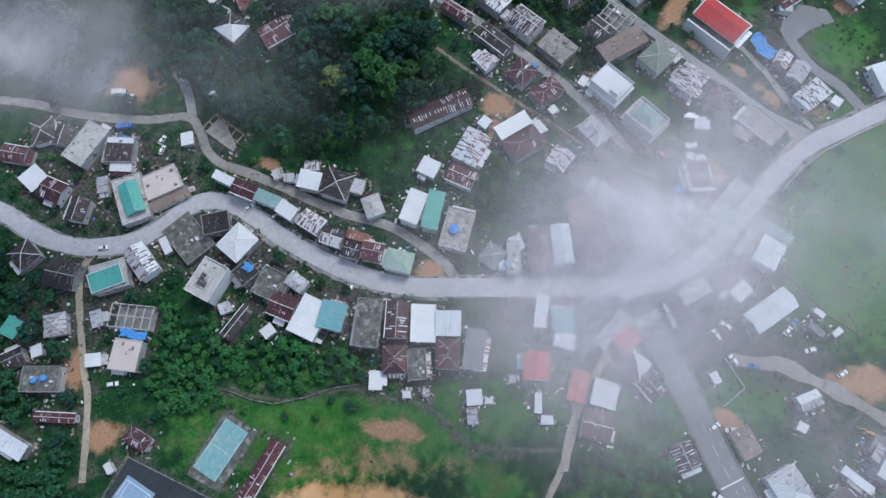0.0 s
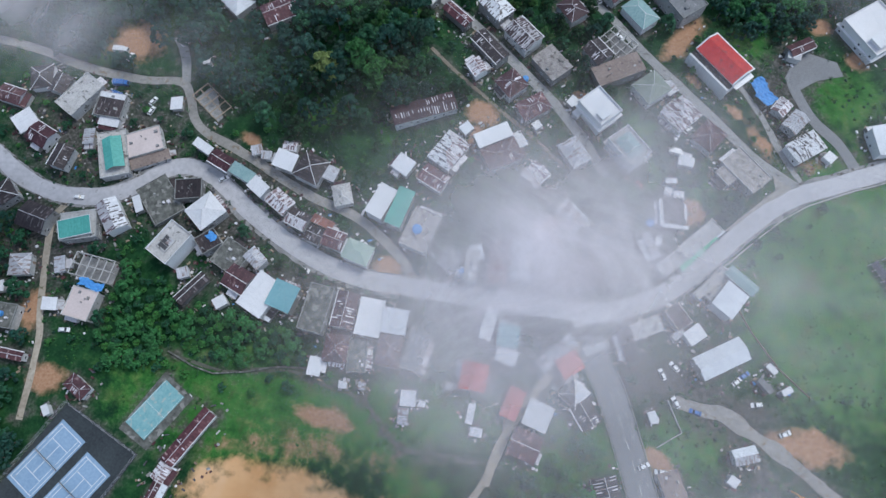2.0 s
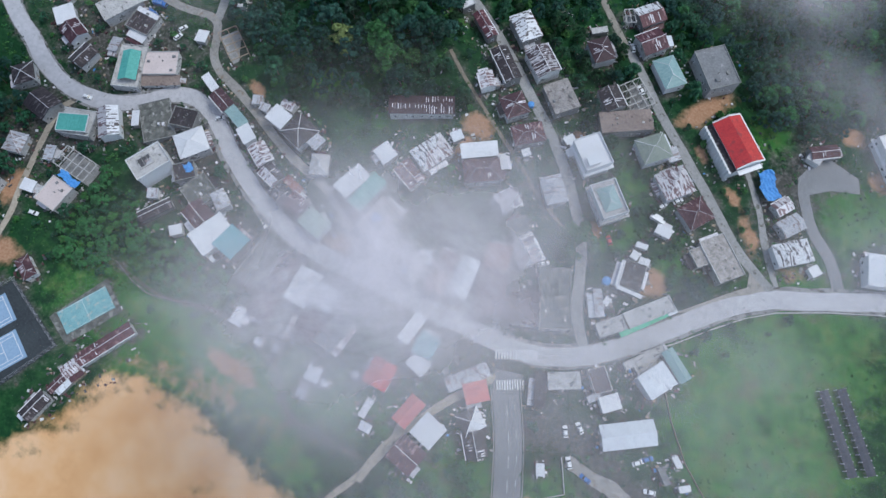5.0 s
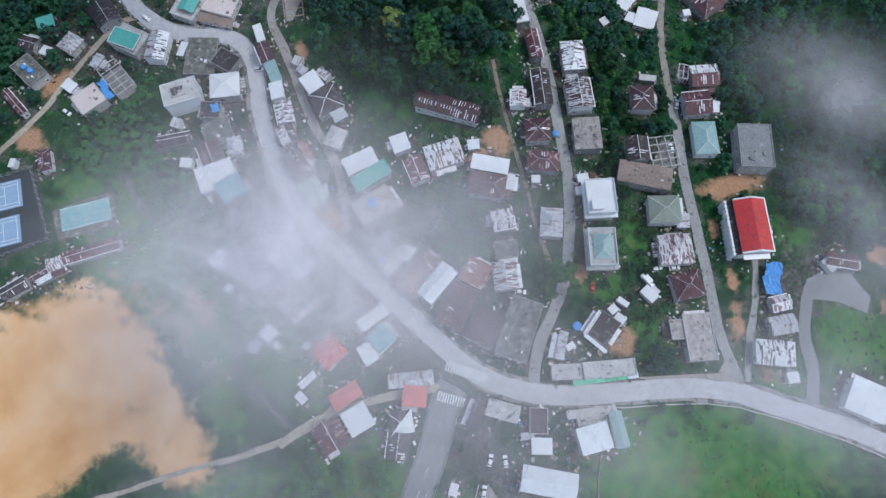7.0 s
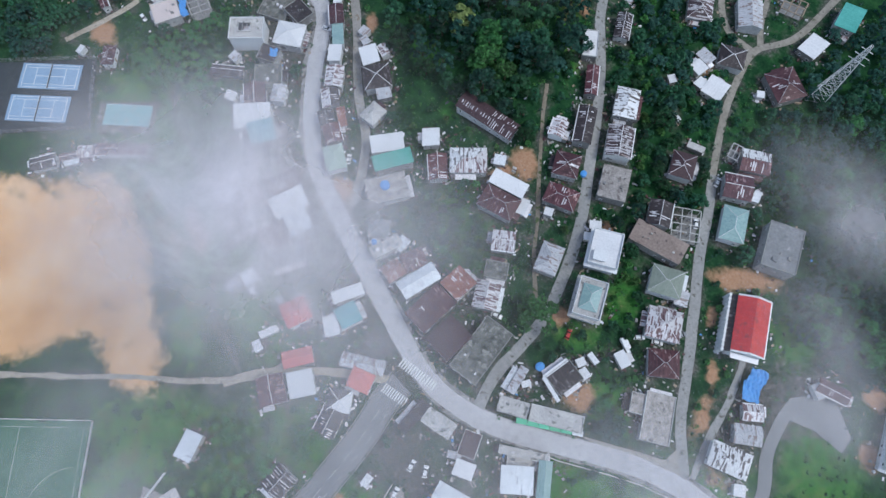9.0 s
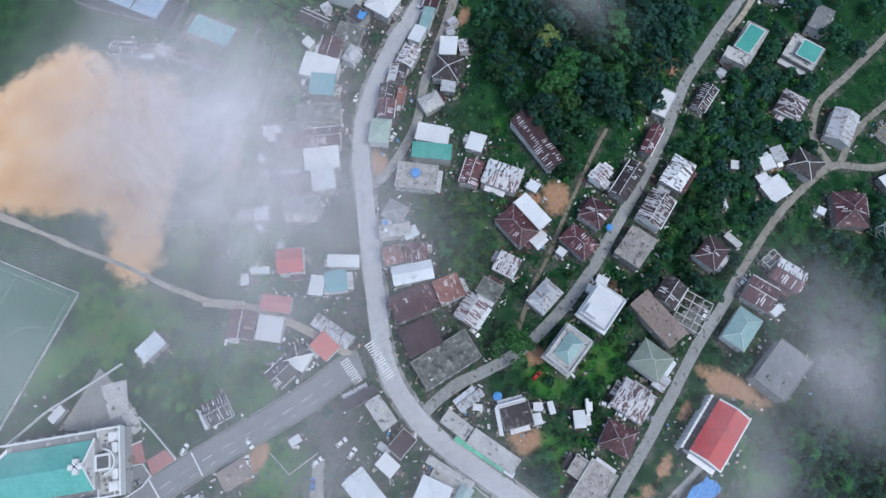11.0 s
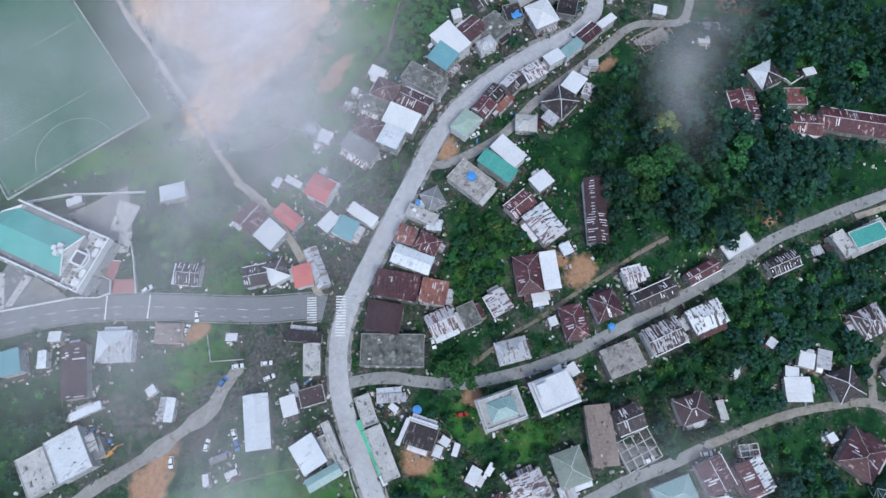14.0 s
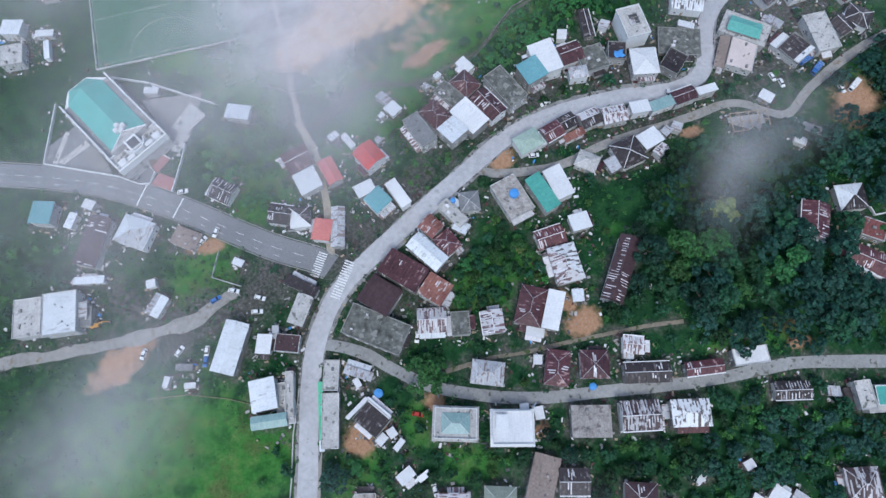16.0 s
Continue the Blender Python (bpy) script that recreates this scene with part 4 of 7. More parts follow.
house(-26.0, 24.7, 89, 7.0, 4.9, 3.5, "shed", "white", 0)
house(32.6, 29.4, 88, 10.1, 9.6, 7.0, "gable", "red", 0)
house(10.1, 18.6, -86, 5.8, 5.8, 3.0, "shed", "white", 0)
house(9.3, 12.0, -86, 6.1, 3.9, 3.0, "shed", "silver", 0)
house(15.4, 17.4, -4, 2.7, 2.2, 2.6, "shed", "white", 0)
house(33.3, 16.6, 86, 7.4, 2.7, 3.0, "shed", "white", 0)
house(36.2, 10.6, -1, 4.5, 3.2, 3.0, "shed", "white", 0)
house(24.2, 25.1, 86, 2.8, 2.7, 2.6, "shed", "silver", 0)
house(-14.6, 19.7, 1, 3.1, 2.6, 2.6, "shed", "white", 0)
house(-7.5, 20.4, -86, 3.0, 2.7, 2.6, "shed", "silver", 0)
house(10.2, 115.3, 61, 14.8, 10.8, 5.2, "hip", "slats", 2, alt="patch")
house(15.6, 126.7, 50, 4.8, 4.3, 2.6, "shed", "white2", 0)
house(16.1, 152.8, -49, 7.7, 6.6, 4.0, "gable", "patch", 5)
house(20.1, 162.6, -42, 16.5, 7.5, 4.5, "gable", "dark", 4)
house(30.9, 147.9, -44, 10.3, 10.2, 4.5, "hip", "rust", 5)
house(41.0, 139.6, 38, 12.9, 8.8, 4.5, "hip", "crimson", 3)
house(43.5, 132.7, 43, 3.5, 3.2, 3.0, "shed", "white", 0)
house(20.1, 182.0, -42, 13.5, 9.4, 6.5, "hip", "slats", 0)
house(33.0, 170.7, -41, 13.7, 10.5, 6.0, "gable", "patchdark", 30)
house(46.2, 160.4, -44, 13.9, 11.0, 5.0, "flat", "thatch", 0)
house(67.3, 142.9, -44, 14.0, 11.3, 8.5, "deck", "white", 0)
house(56.7, 146.0, 56, 4.6, 3.3, 3.0, "shed", "white", 0)
house(59.4, 141.5, 52, 4.0, 3.2, 3.0, "shed", "white", 0)
house(59.8, 123.4, -51, 12.0, 8.8, 4.5, "hip", "silver", 0)
house(80.6, 128.0, -46, 14.7, 10.5, 9.0, "tower", "glass", 0)
house(-12.8, 202.8, -42, 13.1, 6.7, 4.0, "gable", "dark", 26)
house(-10.2, 184.0, -36, 12.5, 6.1, 4.6, "flat", "white", 0)
house(4.7, 175.4, -37, 13.6, 5.2, 4.5, "gable", "crimson", 3)
house(-7.3, 241.0, -41, 12.3, 10.9, 4.5, "hip", "patchdark", 4)
house(4.8, 259.4, -35, 15.6, 10.7, 5.0, "gable", "silver", 0)
house(10.1, 280.8, 33, 9.8, 7.8, 3.0, "frame", "wood", 0)
house(27.7, 295.5, -61, 13.8, 9.2, 6.0, "shed", "teal", 0)
house(31.1, 274.3, -75, 11.4, 8.5, 4.0, "shed", "white", 0)
house(41.0, 251.0, -12, 14.7, 13.4, 5.0, "hip", "rust", 4)
house(19.5, 238.6, 44, 11.3, 10.5, 4.5, "hip", "dark", 0)
house(14.0, 228.8, 10, 7.2, 5.1, 3.5, "shed", "silver", 0)
house(17.2, 222.7, 8, 6.0, 5.5, 3.5, "shed", "white", 0)
house(28.9, 222.7, 24, 9.0, 9.0, 4.0, "shed", "white", 0)
house(23.6, 219.1, -76, 5.0, 4.0, 3.0, "shed", "white", 0)
house(16.9, 208.8, -17, 3.8, 3.1, 2.6, "shed", "white", 0)
house(32.7, 199.7, 2, 4.2, 2.4, 2.6, "shed", "white", 0)
house(52.2, 189.2, -47, 11.2, 9.5, 5.0, "hip", "maroon", 2)
house(47.6, 199.8, 36, 7.2, 2.9, 3.0, "flat", "pale", 0)
house(64.0, 217.7, 48, 11.8, 10.0, 5.0, "gable", "slats", 4, alt="crimson")
house(56.6, 213.1, -59, 6.7, 4.1, 4.0, "frame", "pale", 0)
house(76.3, 210.8, -55, 5.2, 2.8, 2.6, "shed", "white2", 0)
house(69.7, 204.7, 49, 11.4, 10.6, 5.0, "gable", "crimson", 2)
house(81.7, 194.3, -45, 14.5, 9.8, 5.0, "hip", "glass", 0)
house(98.6, 204.4, -49, 18.9, 13.5, 8.0, "flat", "grey", 0)
house(74.0, 163.5, 31, 21.3, 9.3, 5.5, "flat", "brown", 0)
house(64.9, 170.1, -44, 10.6, 9.2, 5.0, "gable", "dark", 3)
house(73.1, 177.3, -39, 13.1, 10.8, 4.0, "frame", "pale", 0)
house(88.5, 158.0, 44, 12.5, 11.3, 5.5, "hip", "olive", 0)
house(96.7, 160.4, -48, 6.0, 5.0, 3.5, "shed", "silver", 0)
house(101.8, 148.7, 47, 13.1, 12.1, 5.0, "hip", "patch", 4)
house(113.9, 140.9, 55, 11.6, 10.5, 4.5, "hip", "rust", 0)
house(129.3, 128.0, -43, 17.9, 10.7, 5.0, "flat", "ruin", 0)
house(121.4, 124.6, -43, 7.6, 5.1, 4.2, "flat", "ruin", 0)
house(105.4, 128.4, -4, 6.3, 4.1, 3.5, "shed", "white", 0)
house(100.9, 105.8, -83, 11.1, 8.8, 4.0, "flat", "dark", 0)
house(99.0, 114.3, 83, 3.5, 3.2, 3.0, "shed", "white", 0)
house(100.0, 119.1, 7, 4.7, 2.2, 3.0, "shed", "white", 0)
house(103.2, 113.4, 4, 4.2, 3.1, 3.0, "shed", "white", 0)
house(144.3, 160.2, 56, 7.6, 6.2, 3.5, "gable", "patch", 6)
house(149.7, 153.8, 53, 10.2, 7.3, 4.0, "gable", "silver", 0)
house(153.7, 142.9, 38, 14.6, 9.5, 4.5, "hip", "slats", 0)
house(164.1, 140.4, -39, 4.2, 4.0, 3.0, "shed", "white", 0)
house(149.6, 186.3, -8, 5.9, 3.6, 3.5, "shed", "silver", 0)
house(68.4, 75.1, -75, 13.3, 11.9, 6.0, "shed", "maroon", 0)
house(55.5, 74.3, -75, 16.9, 10.8, 6.5, "shed", "rust", 2)
house(51.9, 88.0, -76, 10.3, 9.8, 6.2, "shed", "redrust", 1)
house(44.0, 75.3, -86, 15.7, 7.6, 6.5, "gable", "white2", 0)
house(35.6, 77.6, 86, 9.2, 7.9, 4.6, "hip", "crimson", 1)
house(35.6, 68.6, -85, 7.6, 7.4, 5.4, "gable", "redrust", 1)
house(25.7, 70.6, -89, 12.5, 5.2, 5.0, "flat", "pale", 0)
house(27.1, 76.5, -71, 6.1, 4.8, 3.5, "shed", "white2", 0)
house(17.6, 71.4, 53, 8.4, 8.2, 4.4, "hip", "grey", 0)
house(21.4, 67.8, 4, 3.0, 4.0, 3.2, "shed", "white2", 0)
house(69.4, 29.4, 54, 8.6, 8.2, 5.0, "hip", "dark", 0, alt="white")
house(61.4, 42.8, 48, 16.6, 5.5, 4.5, "gable", "silver", 0)
house(57.5, -25.8, -51, 10.2, 7.0, 4.5, "shed", "white2", 0)
house(105.1, 63.7, -49, 9.2, 6.6, 4.2, "flat", "maroon", 0)
house(121.4, 50.2, 33, 19.7, 9.2, 6.0, "gable", "white2", 0)
house(123.3, 72.4, 58, 11.5, 9.6, 7.0, "shed", "white2", 0)
house(119.3, 77.2, 53, 10.8, 4.5, 3.2, "flat", "pale", 0)
house(116.6, 78.6, 50, 16.8, 3.1, 5.0, "flat", "pale", 0)
house(93.5, 90.2, -61, 10.8, 3.4, 3.5, "shed", "silver", 0)
house(96.2, 92.4, 77, 3.5, 2.4, 3.0, "shed", "white", 0)
house(60.8, 95.3, -41, 11.0, 9.5, 4.5, "gable", "patch", 7)
house(54.0, 103.5, 50, 8.9, 7.0, 4.0, "flat", "mossy", 0)
house(45.3, 111.5, 54, 9.0, 8.5, 4.0, "gable", "patch", 6)
house(159.6, -5.2, 54, 16.2, 12.8, 7.0, "flat", "white2", 0)
house(169.7, -12.7, 54, 14.9, 10.6, 6.0, "flat", "pale", 0)
house(154.1, 1.5, 53, 7.4, 4.9, 4.0, "flat", "grey", 0)
house(153.7, -1.6, 54, 6.1, 5.8, 5.0, "shed", "silver", 0)
house(144.9, -9.9, -40, 12.0, 3.2, 3.5, "shed", "white2", 0)
house(134.3, -21.3, 35, 20.9, 9.5, 5.0, "gable", "maroon", 5)
house(120.2, -12.6, -63, 13.5, 11.9, 5.0, "hip", "silver", 0, alt="white2")
house(141.8, -44.7, 41, 9.5, 9.3, 6.0, "shed", "teal2", 0)
house(135.8, -35.2, 31, 6.8, 3.6, 4.0, "shed", "white2", 0)
house(126.6, -35.8, -62, 4.8, 4.0, 4.0, "shed", "white", 0)
house(138.5, 43.3, -44, 6.4, 2.3, 4.0, "shed", "grey", 0)
house(78.0, 83.4, -66, 23.4, 11.9, 6.5, "flat", "mossy", 0)
house(39.4, 240.0, 52, 3.3, 3.1, 3.0, "shed", "white", 0)
house(-12.6, 90.6, 70, 13.5, 7.5, 6.5, "shed", "white", 0)
house(-5.0, 89.2, 77, 16.0, 6.6, 6.5, "shed", "teal", 0)
house(4.2, 81.9, 75, 16.4, 11.0, 4.6, "flat", "ruin", 0)
house(6.0, 103.8, -25, 11.3, 8.0, 4.2, "gable", "crimson", 5)
house(-87.2, 215.8, -75, 30.0, 10.5, 4.5, "gable", "crimson", 7)
roof_sheet(house(-38.4, 230.7, -41, 19.5, 9.7, 5.0, "flat", "pale", 0), -0.1, -0.6, -4, 14.0, 6.8, 7.2, "teal")
house(-6.8, 107.4, -28, 7.8, 7.1, 4.0, "shed", "white", 0)
hall_l, hall_w = 22.1, 12.3
hall = house(117.6, 175.4, -44, 22.1, 12.3, 9.0, "gable", "red", 0)
house(-2.5, 131.2, 25.5, 26.6, 8.2, 4.5, "gable", "maroon", 24)
house(127.9, 80.9, -36, 13.0, 4.9, 6.4, "gable", "glass", 0)
house(93.4, 57.5, 28, 12.0, 6.4, 4.5, "gable", "pale", 1)
house(98.6, 25.6, -65, 4.4, 3.0, 3.2, "shed", "white", 0)
house(152.1, 190.6, 33, 11.8, 5.9, 4.0, "gable", "rust", 1)
house(188.1, 151.3, 18, 14.8, 12.6, 5.5, "shed", "white2", 0)
house(-126.2, 96.8, -69, 20.4, 11.8, 4.2, "flat", "pale", 0)
house(66.6, 39.4, 38, 8.9, 7.5, 4.5, "shed", "pinkred", 0)
house(57.2, 19.6, 74, 9.7, 9.5, 5.0, "shed", "white", 0)
house(53.9, 8.8, -14, 10.9, 10.3, 4.5, "gable", "crimson", 0)
house(84.2, -2.0, -69, 9.6, 9.2, 4.5, "gable", "dark", 24)
house(74.2, 22.7, -53, 9.4, 8.3, 5.0, "gable", "dark", 3)
house(131.7, 17.4, 21, 8.8, 5.8, 4.5, "gable", "white2", 0, alt="silver")
house(128.4, 8.1, -29, 3.6, 3.4, 3.0, "shed", "white", 0)
house(141.2, 49.9, -40, 4.2, 2.2, 3.0, "shed", "white", 0)
house(-68.5, 253.6, -27, 17.6, 6.8, 4.5, "gable", "dark", 0)
roof_sheet(house(-31.5, 253.7, 47, 14.3, 13.1, 5.0, "flat", "pale", 0), 1.7, 0.0, 1, 8.6, 8.4, 7.2, "teal")
house(-47.0, 267.0, -40, 13.4, 7.8, 5.0, "flat", "grey", 0)
house(-66.6, 269.6, 47, 6.7, 6.3, 3.0, "shed", "white", 0)
house(-31.0, 222.3, 53, 10.3, 6.0, 6.0, "flat", "pale", 0)
house(-24.7, 214.2, -47, 4.6, 3.7, 3.0, "shed", "silver", 0)
house(-164.6, 44.7, 64, 7.5, 6.4, 4.0, "shed", "teal", 0)
house(-158.0, 2.8, -28, 16.5, 6.2, 5.0, "shed", "white2", 0)
house(-161.9, 33.1, 26, 7.8, 6.7, 4.0, "gable", "dark", 1)
house(31.2, 117.4, 32, 15.0, 10.1, 5.0, "hip", "rust", 2)
house(26.7, 124.2, 32, 14.9, 6.3, 5.3, "shed", "white", 0)
house(36.8, 125.1, -54, 6.8, 3.6, 2.6, "shed", "white", 0)
house(182.8, 202.9, -51, 21.1, 19.9, 7.0, "deck", "white", 0)
house(-72.9, -24.0, 75, 13.9, 3.3, 3.5, "gable", "rust", 3)
house(-76.0, -37.3, 77, 10.7, 5.9, 3.5, "gable", "dark", 2)
house(101.2, 83.9, 45, 11.2, 5.8, 4.0, "flat", "pale", 0)
house(112.1, 95.7, 48, 19.6, 6.3, 4.0, "flat", "pale", 0)
house(-71.6, 170.2, 34, 15.0, 11.0, 4.5, "gable", "crimson", 8)
house(-74.8, 194.7, -70, 15.6, 9.6, 4.6, "gable", "crimson", 4)
house(-87.7, 188.9, -65, 9.0, 7.9, 4.0, "flat", "redrust", 0)
house(-92.3, 174.8, -38, 11.6, 10.7, 4.5, "hip", "dark", 2, alt="white2")
house(-103.9, 191.8, -51, 5.1, 3.9, 3.0, "shed", "white", 0)
house(77.3, -61.1, -45, 6.3, 3.4, 3.0, "shed", "white", 0)
house(111.6, 57.8, 42, 7.4, 5.8, 4.5, "shed", "white", 0)
house(105.7, 57.1, 49, 5.1, 2.7, 3.5, "shed", "silver", 0)
house(87.0, 50.7, -70, 13.6, 4.5, 4.0, "shed", "dark", 0)
house(146.9, 42.6, 35, 4.2, 2.3, 3.0, "shed", "white", 0)
house(102.6, -128.0, -44, 9.0, 8.0, 5.0, "shed", "white2", 0)
house(110.3, -116.1, 57, 10.1, 9.8, 5.0, "flat", "pale", 0)
house(94.0, -117.3, -40, 8.1, 3.6, 3.0, "shed", "white", 0)
house(98.0, -109.6, 59, 9.4, 2.5, 3.0, "shed", "white2", 0)
house(43.4, 38.7, -16, 7.9, 5.8, 5.5, "shed", "white", 0)
house(43.0, 46.1, 89, 8.5, 8.1, 6.0, "shed", "teal2", 0)
house(35.3, 49.5, 81, 12.3, 4.8, 5.5, "shed", "white", 0)
house(47.8, 22.5, 75, 11.5, 6.4, 4.5, "gable", "pinkred", 0)
house(107.3, 2.9, -65, 11.0, 7.7, 3.0, "flat", "brown", 0)
house(-134.2, 122.4, -3, 11.1, 2.3, 4.3, "shed", "white", 0)
house(-111.2, 97.0, 28, 16.5, 4.6, 2.6, "shed", "brown", 0)
house(210.4, 111.9, -53, 7.0, 6.2, 5.0, "shed", "white2", 0)
house(77.4, -137.9, 54, 12.9, 9.6, 5.0, "gable", "pinkred", 0)


# white edging along two sides of the dark flat roof by the bend
edging = thing("roof_edging", pose(97.2, 99.1, float(hill(100, 103)) + 4.05), "broad white sheet edging on a dark roof", "edging")
part("strip", Solid().beam((0, 0, 0.1), (-1.4, 11.0, 0.1), 1.5, 0.2).mesh("strip", "white"), edging)
part("strip", Solid().beam((0, 0, 0.12), (10.2, 0.4, 0.12), 1.5, 0.2).mesh("strip", "white"), edging)


# the school hall's low side roof with its row of white fins, and white gable edges
def hall_trim(e, L, W, h):
    y = -W / 2
    part("side_roof", Solid().slab([(-L / 2, y - 1.9, h - 2.0), (L / 2, y - 1.9, h - 2.0), (L / 2, y + 0.5, h - 1.2), (-L / 2, y + 0.5, h - 1.2)], 0.1).mesh("side_roof", "dark"), e)
    part("side_wall", Solid().box(-L / 2 - 0.3, L / 2 + 0.3, y - 2.5, y - 1.9, -1.5, h - 1.9).mesh("side_wall", "whitewall"), e)
    for i in range(14):
        x = -L / 2 + 0.4 + i * (L - 0.8) / 13
        part("fin", Solid().box(x - 0.22, x + 0.22, y - 2.9, y - 1.7, -1.5, h - 1.75).mesh("fin", "whitewall"), e)
    for sg in (-1, 1):
        part("gable_edge", Solid().beam((sg * (L / 2 - 0.2), y, h + 0.05), (sg * (L / 2 - 0.2), 0, h + 0.36 * W / 2 + 0.15), 0.6, 0.35).mesh("gable_edge", "whitewall"), e)
        part("gable_edge", Solid().beam((sg * (L / 2 - 0.2), -y, h + 0.05), (sg * (L / 2 - 0.2), 0, h + 0.36 * W / 2 + 0.15), 0.6, 0.35).mesh("gable_edge", "whitewall"), e)
    part("gutter", Solid().box(-L / 2, L / 2, -y - 0.1, -y + 0.35, h - 0.3, h - 0.05).mesh("gutter", "cap"), e)
    part("porch_roof", Solid().box(L / 2, L / 2 + 2.0, y + 1, -y - 1, h - 2.3, h - 2.1).mesh("porch_roof", "cap"), e)


hall_trim(hall, hall_l, hall_w, 9.0)


# ---- the church ----
def church():
    gz = float(hill(97, -55))
    e = thing("church", pose(97.5, -55, gz, 0, 0, 1.5), "large church, teal green roof, pale parapets and stepped front", "church")
    part("wall", Solid().box(-10.6, 10.6, -20, 13, -1.5, 7.8).mesh("wall", "whitewall"), e)
    for sg in (-1, 1):
        q = [(0, -20, 12.4), (0, 12, 12.4), (8.6, 12, 8.6), (8.6, -20, 8.6)]
        q = q if sg > 0 else [(-x, y, z) for x, y, z in q][::-1]
        part("roof", Solid().slab(q[::-1], 0.15).mesh("roof", "teal"), e)
        part("apse_roof", Solid().slab([(0, -20, 12.4), (sg * 8.6, -20, 8.6), (sg * 4.4, -25.5, 8.6)][::-sg], 0.15).mesh("apse_roof", "teal"), e)
        part("parapet", Solid().box(*sorted((sg * 11.6, sg * 11.0)), -21, 13, -1.5, 10.4).mesh("parapet", "whitewall"), e)
        part("gutter", Solid().box(*sorted((sg * 11.0, sg * 8.5)), -20, 13, 7.8, 8.0).mesh("gutter", "grey"), e)
        for i in range(7):
            y = -18 + i * 4.6
            part("buttress", Solid().box(*sorted((sg * 11.6, sg * 12.5)), y - 0.5, y + 0.5, -1.5, 7.0).mesh("buttress", "plaster"), e)
            w = part("window", WIN, e, at=pose(sg * 11.62, y + 2.3, 4.5, 0, 0, 90 * sg) @ Matrix.Diagonal((1.3, 1, 2.6, 1)))
            part("pane", PANE, w)
    part("apse_roof", Solid().slab([(0, -20, 12.4), (4.4, -25.5, 8.6), (-4.4, -25.5, 8.6)][::-1], 0.15).mesh("apse_roof", "teal"), e)
    part("apse_wall", Solid().hexa([(-10.5, -19.9, -1.5), (-4.8, -25.9, -1.5), (4.8, -25.9, -1.5), (10.5, -19.9, -1.5)], [(-10.5, -19.9, 8.4), (-4.8, -25.9, 8.4), (4.8, -25.9, 8.4), (10.5, -19.9, 8.4)]).mesh("apse_wall", "whitewall"), e)
    part("narthex", Solid().box(-11.6, 11.6, 13.0, 20.5, -1.5, 8.8).mesh("narthex", "pale"), e)
    for q in ((-11.8, 11.8, 20.5, 21.1, 11.2), (-11.8, -11.2, 13.02, 20.5, 10.6), (11.2, 11.8, 13.02, 20.5, 10.6), (-11.2, -2.5, 12.6, 12.98, 10.2), (2.5, 11.2, 12.6, 12.98, 10.2)):
        part("parapet", Solid().box(q[0], q[1], q[2], q[3], 7.5, q[4]).mesh("parapet", "whitewall"), e)
    for sg in (-1, 1):
        part("turret", Solid().box(sg * 8.4 - 1.6, sg * 8.4 + 1.6, 16.6, 20.4, 8.8, 10.4).box(sg * 8.4 - 1.1, sg * 8.4 + 1.1, 17.1, 19.9, 10.4, 10.9).mesh("turret", "whitewall"), e)
        part("shoulder", Solid().box(sg * 4.4 - 1.5, sg * 4.4 + 1.5, 19.0, 20.48, 8.8, 12.0).mesh("shoulder", "whitewall"), e)
        part("shoulder_cap", Solid().box(sg * 4.4 - 1.7, sg * 4.4 + 1.7, 18.8, 20.6, 12.0, 12.2).mesh("shoulder_cap", "cap"), e)
        for y in (14.5, 16.5):
            part("roof_box", Solid().box(sg * 6 - 0.5, sg * 6 + 0.5, y - 0.4, y + 0.4, 8.8, 9.4).mesh("roof_box", "grey"), e)
    part("belfry", Solid().box(-2.8, 2.8, 13.02, 18.6, 8.8, 13.2).mesh("belfry", "whitewall"), e)
    part("belfry_hatch", Solid().box(-2.0, 2.0, 14.0, 18.0, 13.2, 13.3).mesh("belfry_hatch", "frame_dark"), e)
    part("front_deck", Solid().add([(-8.6, 13.0, 8.5), (8.6, 13.0, 8.5), (0, 8.6, 8.5), (-8.6, 13.0, 12.5), (8.6, 13.0, 12.5), (0, 8.6, 12.5)], [(0, 1, 2), (5, 4, 3), (0, 3, 4, 1), (1, 4, 5, 2), (2, 5, 3, 0)]).mesh("front_deck", "pale"), e)
    for sg in (-1, 1):
        part("deck_edge", Solid().beam((sg * 8.6, 13.0, 12.6), (0, 8.5, 12.6), 0.5, 0.5).mesh("deck_edge", "whitewall"), e)
        part("inner_parapet", Solid().beam((sg * 11.2, 18.6, 10.0), (sg * 5.0, 19.4, 10.0), 0.35, 1.6).mesh("inner_parapet", "plaster"), e)
        for k in range(4):
            part("deck_vent", Solid().box(sg * (3.6 + 1.9 * k) - 0.3, sg * (3.6 + 1.9 * k) + 0.3, 13.6 + 0.5 * k, 14.3 + 0.5 * k, 8.8, 9.3).mesh("deck_vent", "frame_dark"), e)
    for k in range(8):
        t0, t1 = radians(-80 + 20 * k), radians(-60 + 20 * k)
        part("bow_wall", Solid().beam((4.4 * math.sin(t0), 15.6 + 4.4 * math.cos(t0), 11.4), (4.4 * math.sin(t1), 15.6 + 4.4 * math.cos(t1), 11.4), 0.5, 4.0).mesh("bow_wall", "whitewall"), e)
    # a small cross-gabled turret on the ridge
    for q in (((-2.6, 0), (2.6, 0)), ((0, -2.4), (0, 2.4))):
        (x0, y0), (x1, y1) = q
